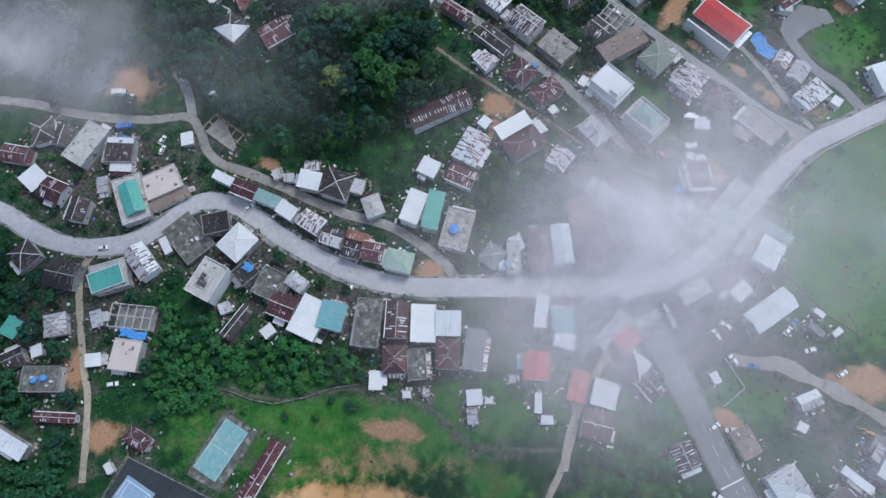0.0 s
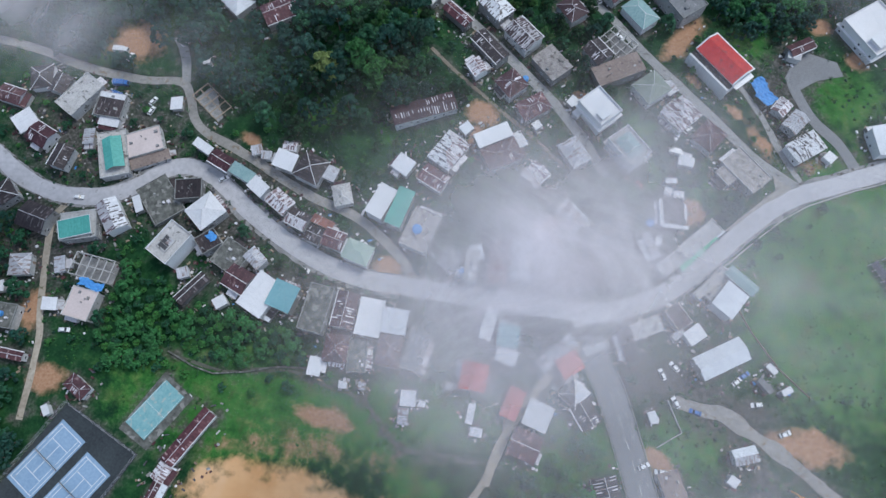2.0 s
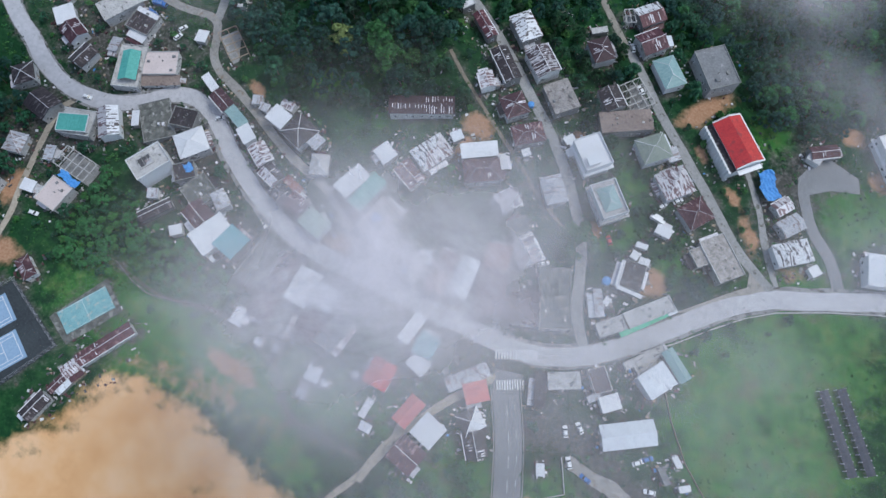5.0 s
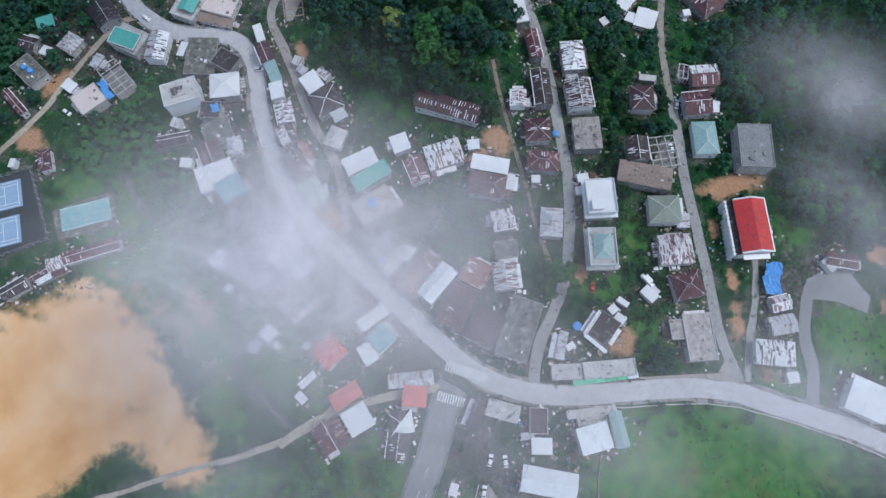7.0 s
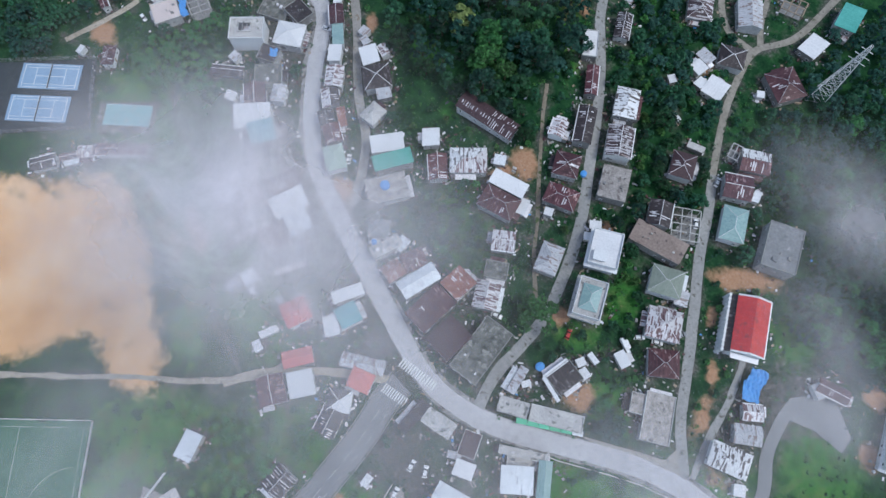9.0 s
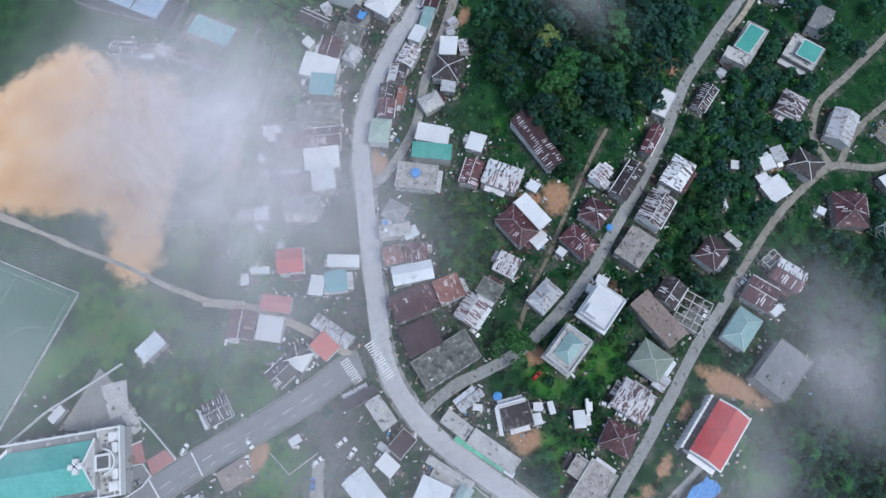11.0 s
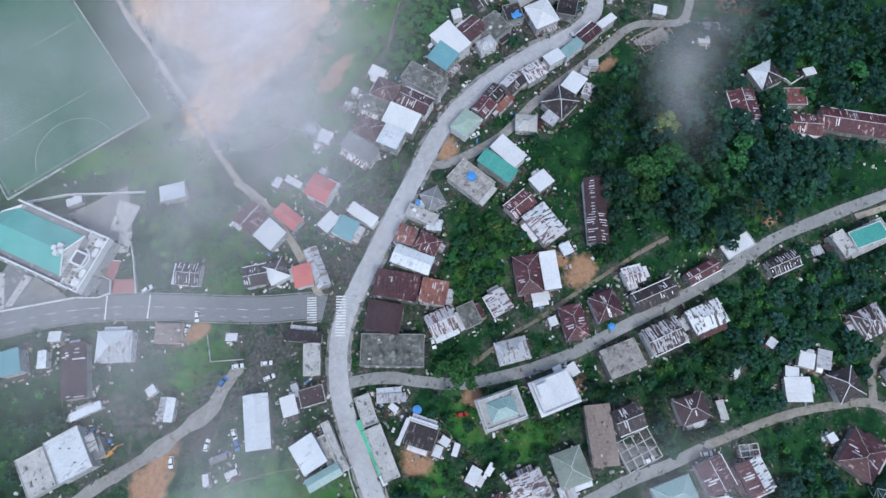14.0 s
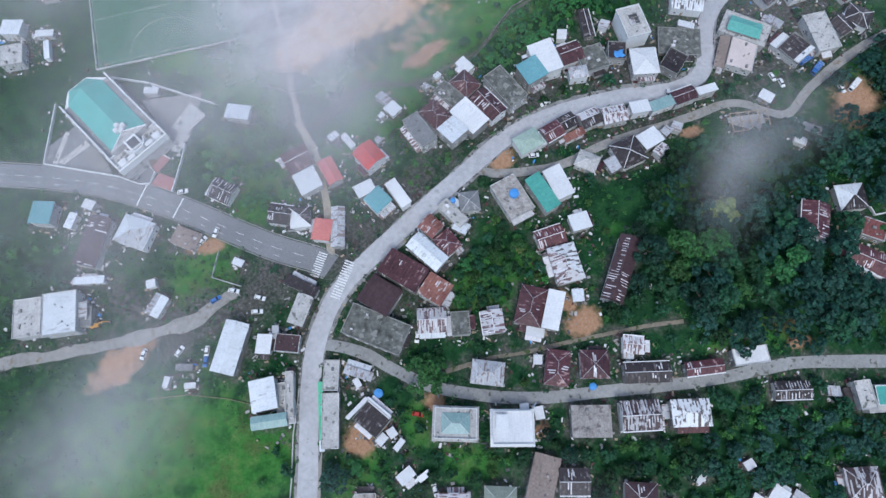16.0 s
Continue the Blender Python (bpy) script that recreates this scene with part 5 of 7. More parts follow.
        part("turret_roof", Solid().beam((x0, 6.6 + y0, 12.6), (x1, 6.6 + y1, 12.6), 1.9, 1.8).beam((x0, 6.6 + y0, 13.6), (x1, 6.6 + y1, 13.6), 0.9, 0.5).mesh("turret_roof", "whitewall"), e)
    part("door", DOOR, e, at=pose(0, 21.12, 0.05, 0, 0, 180) @ Matrix.Diagonal((2.6, 1, 1.8, 1)))
    FOOT.append((97.5, -57, 91.5, 48, 25))


church()


def sheet(name, poly, mat, lift, label, category, kind="structure", thick=0.35):
    """A paved surface that follows the land."""
    s = Solid()
    q = [(x, y, float(hill(x, y)) + lift) for x, y in poly]
    s.slab(q, thick)
    taken[:] |= in_poly(gx, gy, [tuple(p) for p in poly])
    return plain(name, s.mesh(name, mat), label, category, kind)


sheet("pavement", [(149.5, 169.5), (154.1, 172.4), (160.6, 177.6), (172, 181.6), (169.4, 188), (156.6, 191), (150.5, 185.5), (147.1, 176.9)], "asphalt", 0.05, "grey paved yard above a lawn", "pavement")
sheet("pavement", [(98.4, -39.1), (98.7, -29.8), (91.1, -31.4), (93.3, -39.6)], "red_paving", 0.16, "faded red paved church forecourt", "pavement")
sheet("pavement", [(103.9, -27.5), (99.3, -18.8), (95.0, -23.0), (98.1, -29.5)], "red_paving", 0.14, "faded red paved strip beside the road", "pavement")
sheet("pavement", [(108.0, -38.5), (104.1, -27.9), (99.4, -30.8), (99.3, -39.4)], "asphalt", 0.12, "dark paved corner of the churchyard", "pavement")
sheet("pavement", [(62, -47), (83, -62), (86, -40), (80, -33.5), (72, -38)], "block", 0.10, "grey paved yard beside the church", "pavement")
sheet("pavement", [(81.7, -42.8), (79.8, -35.9), (67.6, -36.9), (68.8, -46.5)], "pale", 0.22, "pale concrete walkway to the church", "pavement")
sheet("pavement", [(84.6, -36.9), (88.3, -34.0), (86.4, -30.9), (78.4, -33.8), (80.4, -38.7)], "pale", 0.26, "pale round-cornered churchyard plaza", "pavement")
sheet("pavement", [(126.5, -62.4), (114.3, -70.7), (114.8, -72.8), (127.4, -64.2)], "pale", 0.2, "pale concrete strip across the side yard", "pavement")
sheet("pavement", [(124.0, -60.3), (111.2, -59.9), (111.4, -63.3), (125.5, -62.8)], "pale", 0.24, "pale concrete strip across the side yard", "pavement")
sheet("pavement", [(117.5, -58.4), (114.0, -46.5), (111.1, -47.0), (110.3, -58.8)], "block", 0.28, "grey concrete floor of the side yard", "pavement")
sheet("pavement", [(112, -40), (131, -66), (126, -72), (110, -72)], "grey", 0.10, "grey concrete church terrace", "pavement")


def low_wall(name, pts, high, thick, mat, label, seg=4.0):
    """A wall of straight lengths along a line."""
    e = thing(name, pose(0, 0, 0), label, "wall")
    for a, b in zip(pts, pts[1:]):
        a, b = np.array(a, float), np.array(b, float)
        k = max(1, int(np.linalg.norm(b - a) / seg))
        for i in range(k):
            p, q = a + (b - a) * i / k, a + (b - a) * (i + 1) / k
            z0, z1 = float(hill(*p)), float(hill(*q))
            s = Solid()
            d = (q - p) / np.linalg.norm(q - p)
            m = np.array([-d[1], d[0]]) * thick / 2
            s.hexa([(*(p - m), z0 - 0.6), (*(q - m), z1 - 0.6), (*(q + m), z1 - 0.6), (*(p + m), z0 - 0.6)], [(*(p - m), z0 + high), (*(q - m), z1 + high), (*(q + m), z1 + high), (*(p + m), z0 + high)])
            part("length", s.mesh("length", mat), e)
    return e


sheet("pavement", [(121.3, 100.7), (137.6, 117.8), (143.4, 123.5), (142.2, 130.5), (143.9, 131.2), (153.6, 126.7), (148.6, 121.3), (133.0, 108.4)], "lot_earth", 0.14, "worn gravelly apron where lanes meet the main road", "pavement")
low_wall("garden_wall", [(85.5, -79.6), (76.0, -66.6), (68.0, -50.7), (61.6, -38.2)], 1.6, 0.35, "whitewall", "pale churchyard wall along the grass")
low_wall("garden_wall", [(82.2, -31.7), (88.3, -26.5), (99.2, -18.3)], 1.6, 0.35, "whitewall", "pale churchyard wall down to the road")
low_wall("garden_wall", [(110.5, -86), (130, -66), (111, -39.5), (107, -31), (103.6, -27.8)], 1.4, 0.35, "whitewall", "pale churchyard wall beside the asphalt road")
low_wall("garden_wall", [(93.5, -40.2), (90.8, -31.0)], 1.2, 0.3, "whitewall", "short pale wall beside a red forecourt")
low_wall("garden_wall", [(99.1, -39.2), (99.0, -30.6), (104.1, -27.4)], 1.2, 0.3, "whitewall", "short angled pale wall beside a red forecourt")
low_wall("field_wall", [(-60, -218), (31.5, -55.3), (88.1, -88.0), (52.6, -148.4)], 0.9, 0.3, "plaster", "long pale wall round the sports field", 6.0)
low_wall("road_barrier", [(113, 78.5), (125.5, 89.5), (136.7, 101.5), (146.3, 111.0), (156.4, 118.6), (173.2, 127.2), (192.0, 135.5), (212, 142.5), (262, 160)], 0.7, 0.4, "pale", "low concrete barrier along the road's outer edge", 3.0)
low_wall("retaining_wall", [(-83, 22), (-72, 18), (-64, 16.5), (-52, 19), (-41, 22.5), (-28, 24)], 0.9, 0.5, "mossy", "mossy retaining wall below gardens", 3.0)
low_wall("garden_fence", [(126, 76), (134.6, 62.8), (144.7, 50.9), (156.5, 41.9)], 0.9, 0.12, "wood", "thin fence along the meadow's edge", 3.0)

low_wall("yard_wall", [(-79.5, 185.2), (-67.5, 188.9), (-73.2, 204.6)], 4.6, 0.9, "whitewall", "thick white wall along two sides of a courtyard house", 3.0)
low_wall("yard_wall", [(-79.5, 181.6), (-87.2, 187.5), (-81.6, 187.9)], 1.5, 0.3, "plaster", "pale wall round a courtyard", 3.0)
low_wall("yard_wall", [(-97.1, 183.2), (-95.5, 186.5), (-102.7, 191.0)], 1.5, 0.4, "whitewall", "pale angled wall beside a lawn", 3.0)
low_wall("yard_wall", [(101.5, 15.5), (110, 22), (104, 33)], 1.1, 0.25, "plaster", "pale wall round a small roadside yard", 3.0)

# marks of the sports field
lines2 = thing("field_marking", pose(0, 0, 0), "faint chalk lines of a sports field", "field marking")
o2, u2, v2 = np.array((31.5, -55.3)), np.array((-0.492, -0.871)), np.array((0.873, -0.488))


def field_line(a, b, w=0.3):
    p, q = o2 + u2 * a[0] + v2 * a[1], o2 + u2 * b[0] + v2 * b[1]
    part("line", Solid().beam((*p, float(hill(*p)) + 0.06), (*q, float(hill(*q)) + 0.06), w * 0.7, 0.06).mesh("line", "field_chalk"), lines2)


for a, b in (((3, 2.7), (100, 2.7)), ((3, 2.7), (3, 64)), ((3, 64), (100, 64)), ((27, 2.7), (27, 64)), ((62, 2.7), (62, 64))):
    field_line(a, b, 0.2)
for i in range(18):
    t0, t1 = -1.5 + i * 3.0 / 18, -1.5 + (i + 1) * 3.0 / 18
    field_line((3 + 17 * math.cos(t0), 33.5 + 17 * math.sin(t0)), (3 + 17 * math.cos(t1), 33.5 + 17 * math.sin(t1)), 0.2)

# ---- tennis courts ----
sheet("court_pad", [(-138, -49), (-104, -59), (-84, -16), (-115, -2)], "court_black", 0.12, "black asphalt pad round the tennis courts", "court")
COURT_TURN = 58.7


def tennis(x, y):
    e = thing("tennis_court", pose(x, y, float(hill(x, y)) + 0.34, 0, 0, COURT_TURN), "blue hard tennis court with white lines and net", "tennis court")
    part("surface", Solid().box(-13.2, 13.2, -6.2, 6.2, -0.5, 0.05).mesh("surface", "court_blue"), e)
    for x0, x1, y0, y1 in ((-11.9, 11.9, -5.5, -5.4), (-11.9, 11.9, 5.4, 5.5), (-11.9, 11.9, -4.13, -4.05), (-11.9, 11.9, 4.05, 4.13), (-11.9, -11.75, -5.38, 5.38), (11.75, 11.9, -5.38, 5.38), (-6.45, -6.35, -4.03, 4.03), (6.35, 6.45, -4.03, 4.03), (-6.33, 6.33, -0.06, 0.06)):
        part("line", Solid().box(x0 - 0.05, x1 + 0.05, y0 - 0.05, y1 + 0.05, 0.045, 0.06).mesh("line", "paint"), e)
    for yy in (-6.0, 6.0):
        part("net_post", Solid().tube((0, yy, 0), (0, yy, 1.1), 0.06, 0.06, 8).mesh("net_post", "frame_dark"), e)
    part("net", Solid().box(-0.03, 0.03, -5.94, 5.94, 0.12, 0.95).mesh("net", "frame_dark"), e)
    part("net_band", Solid().box(-0.05, 0.05, -5.94, 5.94, 0.95, 1.03).mesh("net_band", "paint"), e)


tennis(-116.2, -22.8)
tennis(-103.7, -32.5)


def mesh_fence(name, pts, high, label):
    e = thing(name, pose(0, 0, 0), label, "fence")
    for a, b in zip(pts, pts[1:]):
        a, b = np.array(a, float), np.array(b, float)
        k = int(np.linalg.norm(b - a) / 3)
        for i in range(k):
            p, q = a + (b - a) * i / k, a + (b - a) * (i + 1) / k
            z0, z1 = float(hill(*p)), float(hill(*q))
            part("post", Solid().tube((*p, z0 - 0.3), (*p, z0 + high), 0.06, 0.06, 6).mesh("post", "silver"), e)
            for f in (0.35, 0.7, 1.0):
                part("rail", Solid().beam((*p, z0 + high * f), (*q, z1 + high * f), 0.05).mesh("rail", "silver"), e)


mesh_fence("court_fence", [(-138, -49), (-115, -2), (-84, -16), (-104, -59), (-138, -49)], 3.0, "thin metal fence round the tennis courts")
sheet("court_apron", [(-93.5, -8.2), (-81.2, -14.2), (-69.0, 6.6), (-82.2, 14.2)], "mossy", 0.10, "stained grey concrete apron of a small court", "pavement")
pad = thing("sports_slab", pose(-82, 0.4, float(hill(-82, 0)) + 0.35, 0, 0, 58.5), "worn teal painted concrete court", "court")
part("surface", Solid().box(-10, 10, -5, 5, -0.6, 0.12).mesh("surface", "court_teal"), pad)
for q in ((-9.6, 9.6, -4.7, -4.6), (-9.6, 9.6, 4.6, 4.7), (-0.05, 0.05, -4.55, 4.55)):
    part("line", Solid().box(*q, 0.1, 0.135).mesh("line", "paint"), pad)


# ---- steel lattice tower ----
def lattice(x, y, high):
    e = thing("lattice_tower", pose(x, y, float(hill(x, y)), 0, 0, 20), "tall pale steel lattice transmission tower", "tower")
    def ring(z):
        w = 3.2 * (1 - z / high) + 0.4
        return [Vector((sx * w, sy * w, z)) for sx, sy in ((-1, -1), (1, -1), (1, 1), (-1, 1))]
    levels = [0, 5, 9.5, 13.5, 17.5, 21, 24.5, 28, 31, 33.5, 36, high]
    for i in range(4):
        part("leg", Solid().beam(ring(0)[i] - Vector((0, 0, 1)), ring(high)[i], 0.18).mesh("leg", "cap"), e)
    for z0, z1 in zip(levels, levels[1:]):
        r0, r1 = ring(z0), ring(z1)
        for i in range(4):
            j = (i + 1) % 4
            part("brace", Solid().beam(r0[i], r1[j], 0.09).mesh("brace", "cap"), e)
            part("brace", Solid().beam(r0[j], r1[i], 0.09).mesh("brace", "cap"), e)
            part("brace", Solid().beam(r1[i], r1[j], 0.09).mesh("brace", "cap"), e)
    for z, w in ((29, 3.6), (32.5, 3.0), (36, 2.4)):
        part("cross_arm", Solid().beam((-w, 0, z), (w, 0, z), 0.18).mesh("cross_arm", "cap"), e)


lattice(51.5, 262.5, 39)


# ---- vehicles ----
def wheel_mesh():
    s = Solid().tube((0, -0.11, 0), (0, 0.11, 0), 0.33, 0.33, 14)
    return s.mesh("tyre", "tyre")


TYRE = wheel_mesh()
RIM = Solid().tube((0, -0.125, 0), (0, 0.125, 0), 0.19, 0.19, 10).mesh("rim", "sheet")


def profile(pts, half, top_in=0.0):
    """A side outline (x, z) made solid across the width, drawn in at the top."""
    zmax = max(z for _, z in pts)
    zmin = min(z for _, z in pts)
    n = len(pts)
    vs = []
    for sg in (-1, 1):
        for x, z in pts:
            vs.append((x, sg * (half - top_in * (z - zmin) / (zmax - zmin)), z))
    fs = [tuple(range(n)), tuple(range(2 * n - 1, n - 1, -1))] + [(i, n + i, n + (i + 1) % n, (i + 1) % n) for i in range(n)]
    return vs, fs


def vehicle(x, y, rot, colour, kind):
    gz = float(hill(x, y)) + 0.17
    paint = "car_" + colour
    if kind == "car":
        e = thing("car", pose(x, y, gz, 0, 0, rot), f"{colour} car parked at the roadside", "car", "parked vehicles")
        part("body", Solid().add(*profile([(-2.1, 0.35), (2.1, 0.35), (2.15, 0.7), (1.2, 0.95), (-1.9, 0.98), (-2.15, 0.8)], 0.86, 0.06)).mesh("body", paint), e)
        part("window_band", Solid().add(*profile([(-1.75, 0.96), (1.05, 0.94), (0.35, 1.40), (-1.35, 1.42)], 0.78, 0.16)).mesh("window_band", "carglass"), e)
        part("roof", Solid().add(*profile([(-1.4, 1.40), (0.4, 1.38), (0.25, 1.48), (-1.25, 1.50)], 0.64, 0.08)).mesh("roof", paint), e)
        for sg in (-0.6, 0.6):
            part("headlight", Solid().box(2.06, 2.17, sg - 0.18, sg + 0.18, 0.6, 0.75).mesh("headlight", "cap"), e)
        axles = (-1.3, 1.35)
        half = 0.82
    elif kind == "excavator":
        e = thing("excavator", pose(x, y, gz, 0, 0, rot), "yellow excavator standing in the dirt yard", "excavator")
        for sg in (-1, 1):
            part("track", Solid().add(*[(p if i else [(a, b + sg * 1.1, c) for a, b, c in p]) for i, p in enumerate(profile([(-1.7, 0.3), (-1.4, 0.0), (1.4, 0.0), (1.7, 0.3), (1.4, 0.75), (-1.4, 0.75)], 0.28))]).mesh("track", "tyre"), e)
        part("body", Solid().box(-1.8, 1.2, -1.2, 1.2, 0.85, 1.9).mesh("body", paint), e)
        part("cab", Solid().box(0.2, 1.5, 0.1, 1.2, 1.9, 2.9).mesh("cab", "carglass"), e)
        part("boom", Solid().beam((1.2, -0.2, 1.8), (3.8, -0.2, 3.4), 0.4).beam((3.8, -0.2, 3.4), (5.2, -0.2, 1.2), 0.3).mesh("boom", paint), e)
        part("bucket", Solid().box(4.8, 5.7, -0.7, 0.3, 0.1, 1.0).mesh("bucket", "frame_dark"), e)
        return e
    else:
        e = thing("truck", pose(x, y, gz, 0, 0, rot), f"{colour} truck with a box body parked off the road", "truck", "parked vehicles")
        part("cab", Solid().add(*profile([(1.5, 0.5), (3.1, 0.5), (3.15, 1.3), (2.8, 2.2), (1.5, 2.25)], 1.0, 0.08)).mesh("cab", paint), e)
        part("windscreen", Solid().add(*profile([(2.84, 1.4), (3.17, 1.36), (2.86, 2.1)], 0.85, 0.05)).mesh("windscreen", "carglass"), e)
        part("box", Solid().box(-3.3, 1.4, -1.15, 1.15, 0.75, 2.7).mesh("box", paint), e)
        for i in range(5):
            part("rib", Solid().box(-3.1 + i * 1.0, -3.0 + i * 1.0, -1.19, 1.19, 0.8, 2.74).mesh("rib", "sheet"), e)
        part("chassis", Solid().box(-3.2, 3.0, -0.5, 0.5, 0.45, 0.74).mesh("chassis", "frame_dark"), e)
        axles = (-2.2, 2.2)
        half = 1.0
    for ax in axles:
        for sg in (-1, 1):
            w = part("tyre", TYRE, e, at=pose(ax, sg * half, 0.33))
            part("rim", RIM, w)
    return e


vehicle(107.1, 32.4, 125, "white", "car")
vehicle(101.6, 41.8, 121, "white", "car")
vehicle(105.8, 45.3, 139, "white", "car")
vehicle(129.3, 43.6, 45, "white", "car")
vehicle(114.4, 30.1, 169, "blue", "car")
vehicle(136.7, 36.2, -167, "white", "car")
vehicle(101.4, 139.1, 62, "white", "car")
vehicle(106.3, 144.2, 50, "white", "car")
vehicle(101.9, 132.8, -8, "white", "truck")
vehicle(87.8, 116.0, 129, "red", "car")
vehicle(74.3, 182.7, 140, "white", "car")
vehicle(63.6, 200.6, 121, "white", "car")
vehicle(68.8, 95.5, 40, "white", "car")
vehicle(108.3, 153.7, 76, "grey", "car")
vehicle(-30.6, 53.0, 150, "white", "car")
vehicle(-16.8, 74.3, 143, "white", "car")
vehicle(-134.7, 124.5, 166, "blue", "truck")
vehicle(-38.2, 60.8, -16, "white", "car")
vehicle(-139.2, 146.3, 4, "white", "truck")
vehicle(-112.2, 153.7, 56, "white", "car")
vehicle(-134.4, 130.3, 6, "blue", "truck")
vehicle(-79.4, 93.6, 38, "white", "car")
vehicle(-124.7, 23.8, 8, "white", "car")
vehicle(-136.4, 77.1, 8, "white", "car")
vehicle(-134.7, 143.7, 74, "white", "car")
vehicle(-118.0, 119.6, 71, "white", "car")
vehicle(-118.5, 124.1, 64, "white", "car")
vehicle(131.9, 46.2, 39, "blue", "car")
vehicle(147.3, 27.4, 28, "white", "car")
vehicle(97.3, 8.4, 30, "white", "car")
vehicle(153.7, 5.3, 150, "yellow", "excavator")
vehicle(105.5, -33.1, 105, "grey", "car")
vehicle(96.1, -15.4, 148, "white", "car")
vehicle(103.3, 7.3, -175, "white", "car")
vehicle(22.1, 156.4, -147, "white", "car")
vehicle(20.9, 241.7, 154, "white", "car")


# ---- water tanks, awnings ----
def water_tank(x, y, z, r=0.9):
    e = thing("water_tank", pose(x, y, float(hill(x, y)) + z), "round blue plastic water tank", "water tank")
    part("drum", Solid().tube((0, 0, 0), (0, 0, 1.5), r, r, 14).tube((0, 0, 1.5), (0, 0, 1.75), r, r * 0.45, 14).mesh("drum", "blue"), e)
    part("lid", Solid().tube((0, 0, 1.75), (0, 0, 1.85), r * 0.4, r * 0.4, 10).mesh("lid", "blue"), e)
    for sg in (-1, 1):
        part("strap", Solid().tube((0, 0, 0.5 + 0.25 * sg), (0, 0, 0.56 + 0.25 * sg), r * 1.02, r * 1.02, 14).mesh("strap", "blue"), e)


# The last two are added in place of one blue tarpaulin on their roof.
for x, y, z, r in ((3.0, 81.6, 4.6, 1.9), (22.5, 67.3, 6.0, 1.0), (93.2, 100.4, 0.0, 1.7), (36.4, 153.0, 0.0, 1.3), (-151.4, 24.7, 5.0, 1.1), (-148, 25.6, 5.0, 1.1)):
    water_tank(x, y, z, r)


def tarpaulin(x, y, z, rot, nx, ny, sag, label):
    """A crumpled sheet with ragged edges, sagging between its supports."""
    e = thing("tarpaulin", pose(x, y, float(hill(x, y)) + z, 0, 0, rot), label, "tarpaulin")
    s = Solid()
    for i in range(nx + 1):
        for j in range(ny + 1):
            k = 0.18 * math.sin(i * 2.1 + j * 1.3)
            s.v.append(((i - nx / 2) * 0.8 + k + 0.5 * math.sin(j * 0.8), (j - ny / 2) * 0.8 + k * 1.2 + 0.5 * math.sin(i * 0.5), sag * (math.sin(i * 1.3 + j * 0.9) * math.cos(j * 1.7) + 0.6 * math.sin(i * 0.55 - j * 0.7))))
    s.f = [(i * (ny + 1) + j, (i + 1) * (ny + 1) + j, (i + 1) * (ny + 1) + j + 1, i * (ny + 1) + j + 1) for i in range(nx) for j in range(ny)]
    s.s = [0] * len(s.f)
    part("cover", s.mesh("cover", "blue"), e)
    for sx in (-1, 1):
        for sy in (-1, 1):
            px, py = sx * nx * 0.3, sy * ny * 0.3
            part("pole", Solid().tube((px, py, -z - 0.5), (px, py, 0.1), 0.06, 0.06, 6).mesh("pole", "wood"), e)


tarpaulin(-76.8, 67.4, 5.6, -37, 5, 4, 0.3, "crumpled blue tarpaulin over a flat roof")
tarpaulin(-117.7, 41.8, 5.5, -7, 13, 4, 0.35, "crumpled bright blue tarpaulin over a roof")
tarpaulin(136.5, 166.5, 3.2, -56, 16, 8, 0.4, "crumpled bright blue tarpaulin on poles beside the hall")
material("awning_green", (0.08, 0.36, 0.20), (0.16, 0.52, 0.32), rough=0.6, vary=0.2)
awn_a, awn_b = np.array((105.6, 82.6)), np.array((121.5, 101.7))
awn_turn = math.degrees(math.atan2(*(awn_b - awn_a)[::-1]))
awn_gap = float(np.linalg.norm(awn_b - awn_a)) / 6
for i in range(6):
    x, y = awn_a + (awn_b - awn_a) * (i + 0.5) / 6
    e = thing("awning", pose(x, y, float(hill(x, y)) + 3.0, 0, 0, awn_turn + 180), "green sheet awning over a shopfront" if i < 5 else "white sheet awning over a shopfront", "awning", "awnings of the curved shop row")
    part("canopy", Solid().slab([(-awn_gap * 0.47, -1.0, 0.25), (awn_gap * 0.47, -1.0, 0.25), (awn_gap * 0.47, 1.0, -0.25), (-awn_gap * 0.47, 1.0, -0.25)], 0.06).mesh("canopy", "awning_green" if i < 5 else "white2"), e)
    for sx in (-1.2, 1.2):
        part("post", Solid().tube((sx, 0.8, -3.4), (sx, 0.8, -0.28), 0.04, 0.04, 6).mesh("post", "frame_dark"), e)


# ---- two dark net houses in the eastern meadow, white posts along their sides ----
def net_house(x, y, rot, length, wide):
    e = thing("net_house", pose(x, y, float(hill(x, y)), 0, 0, rot), "low dark net house over garden beds, white posts", "greenhouse", "net houses in the meadow")
    part("net_roof", Solid().slab([(0, 0, 1.9), (length, 0, 1.9), (length, wide / 2, 2.4), (0, wide / 2, 2.4)], 0.05).mesh("net_roof", "net_cloth"), e)
    part("net_roof", Solid().slab([(0, wide / 2, 2.4), (length, wide / 2, 2.4), (length, wide, 1.9), (0, wide, 1.9)], 0.05).mesh("net_roof", "net_cloth"), e)
    n = int(length / 2.4)
    for i in range(n + 1):
        for yy in (0.0, wide):
            part("post", Solid().tube((length * i / n, yy, -0.5), (length * i / n, yy, 2.3), 0.14, 0.14, 6).mesh("post", "whitewall"), e)


material("net_cloth", (0.030, 0.034, 0.048), (0.085, 0.088, 0.105), rough=0.9, streak=0.8, fine=1.6)
net_house(179.5, 97.0, -53.2, 31.0, 3.6)
net_house(185.3, 100.5, -53.2, 31.0, 3.6)

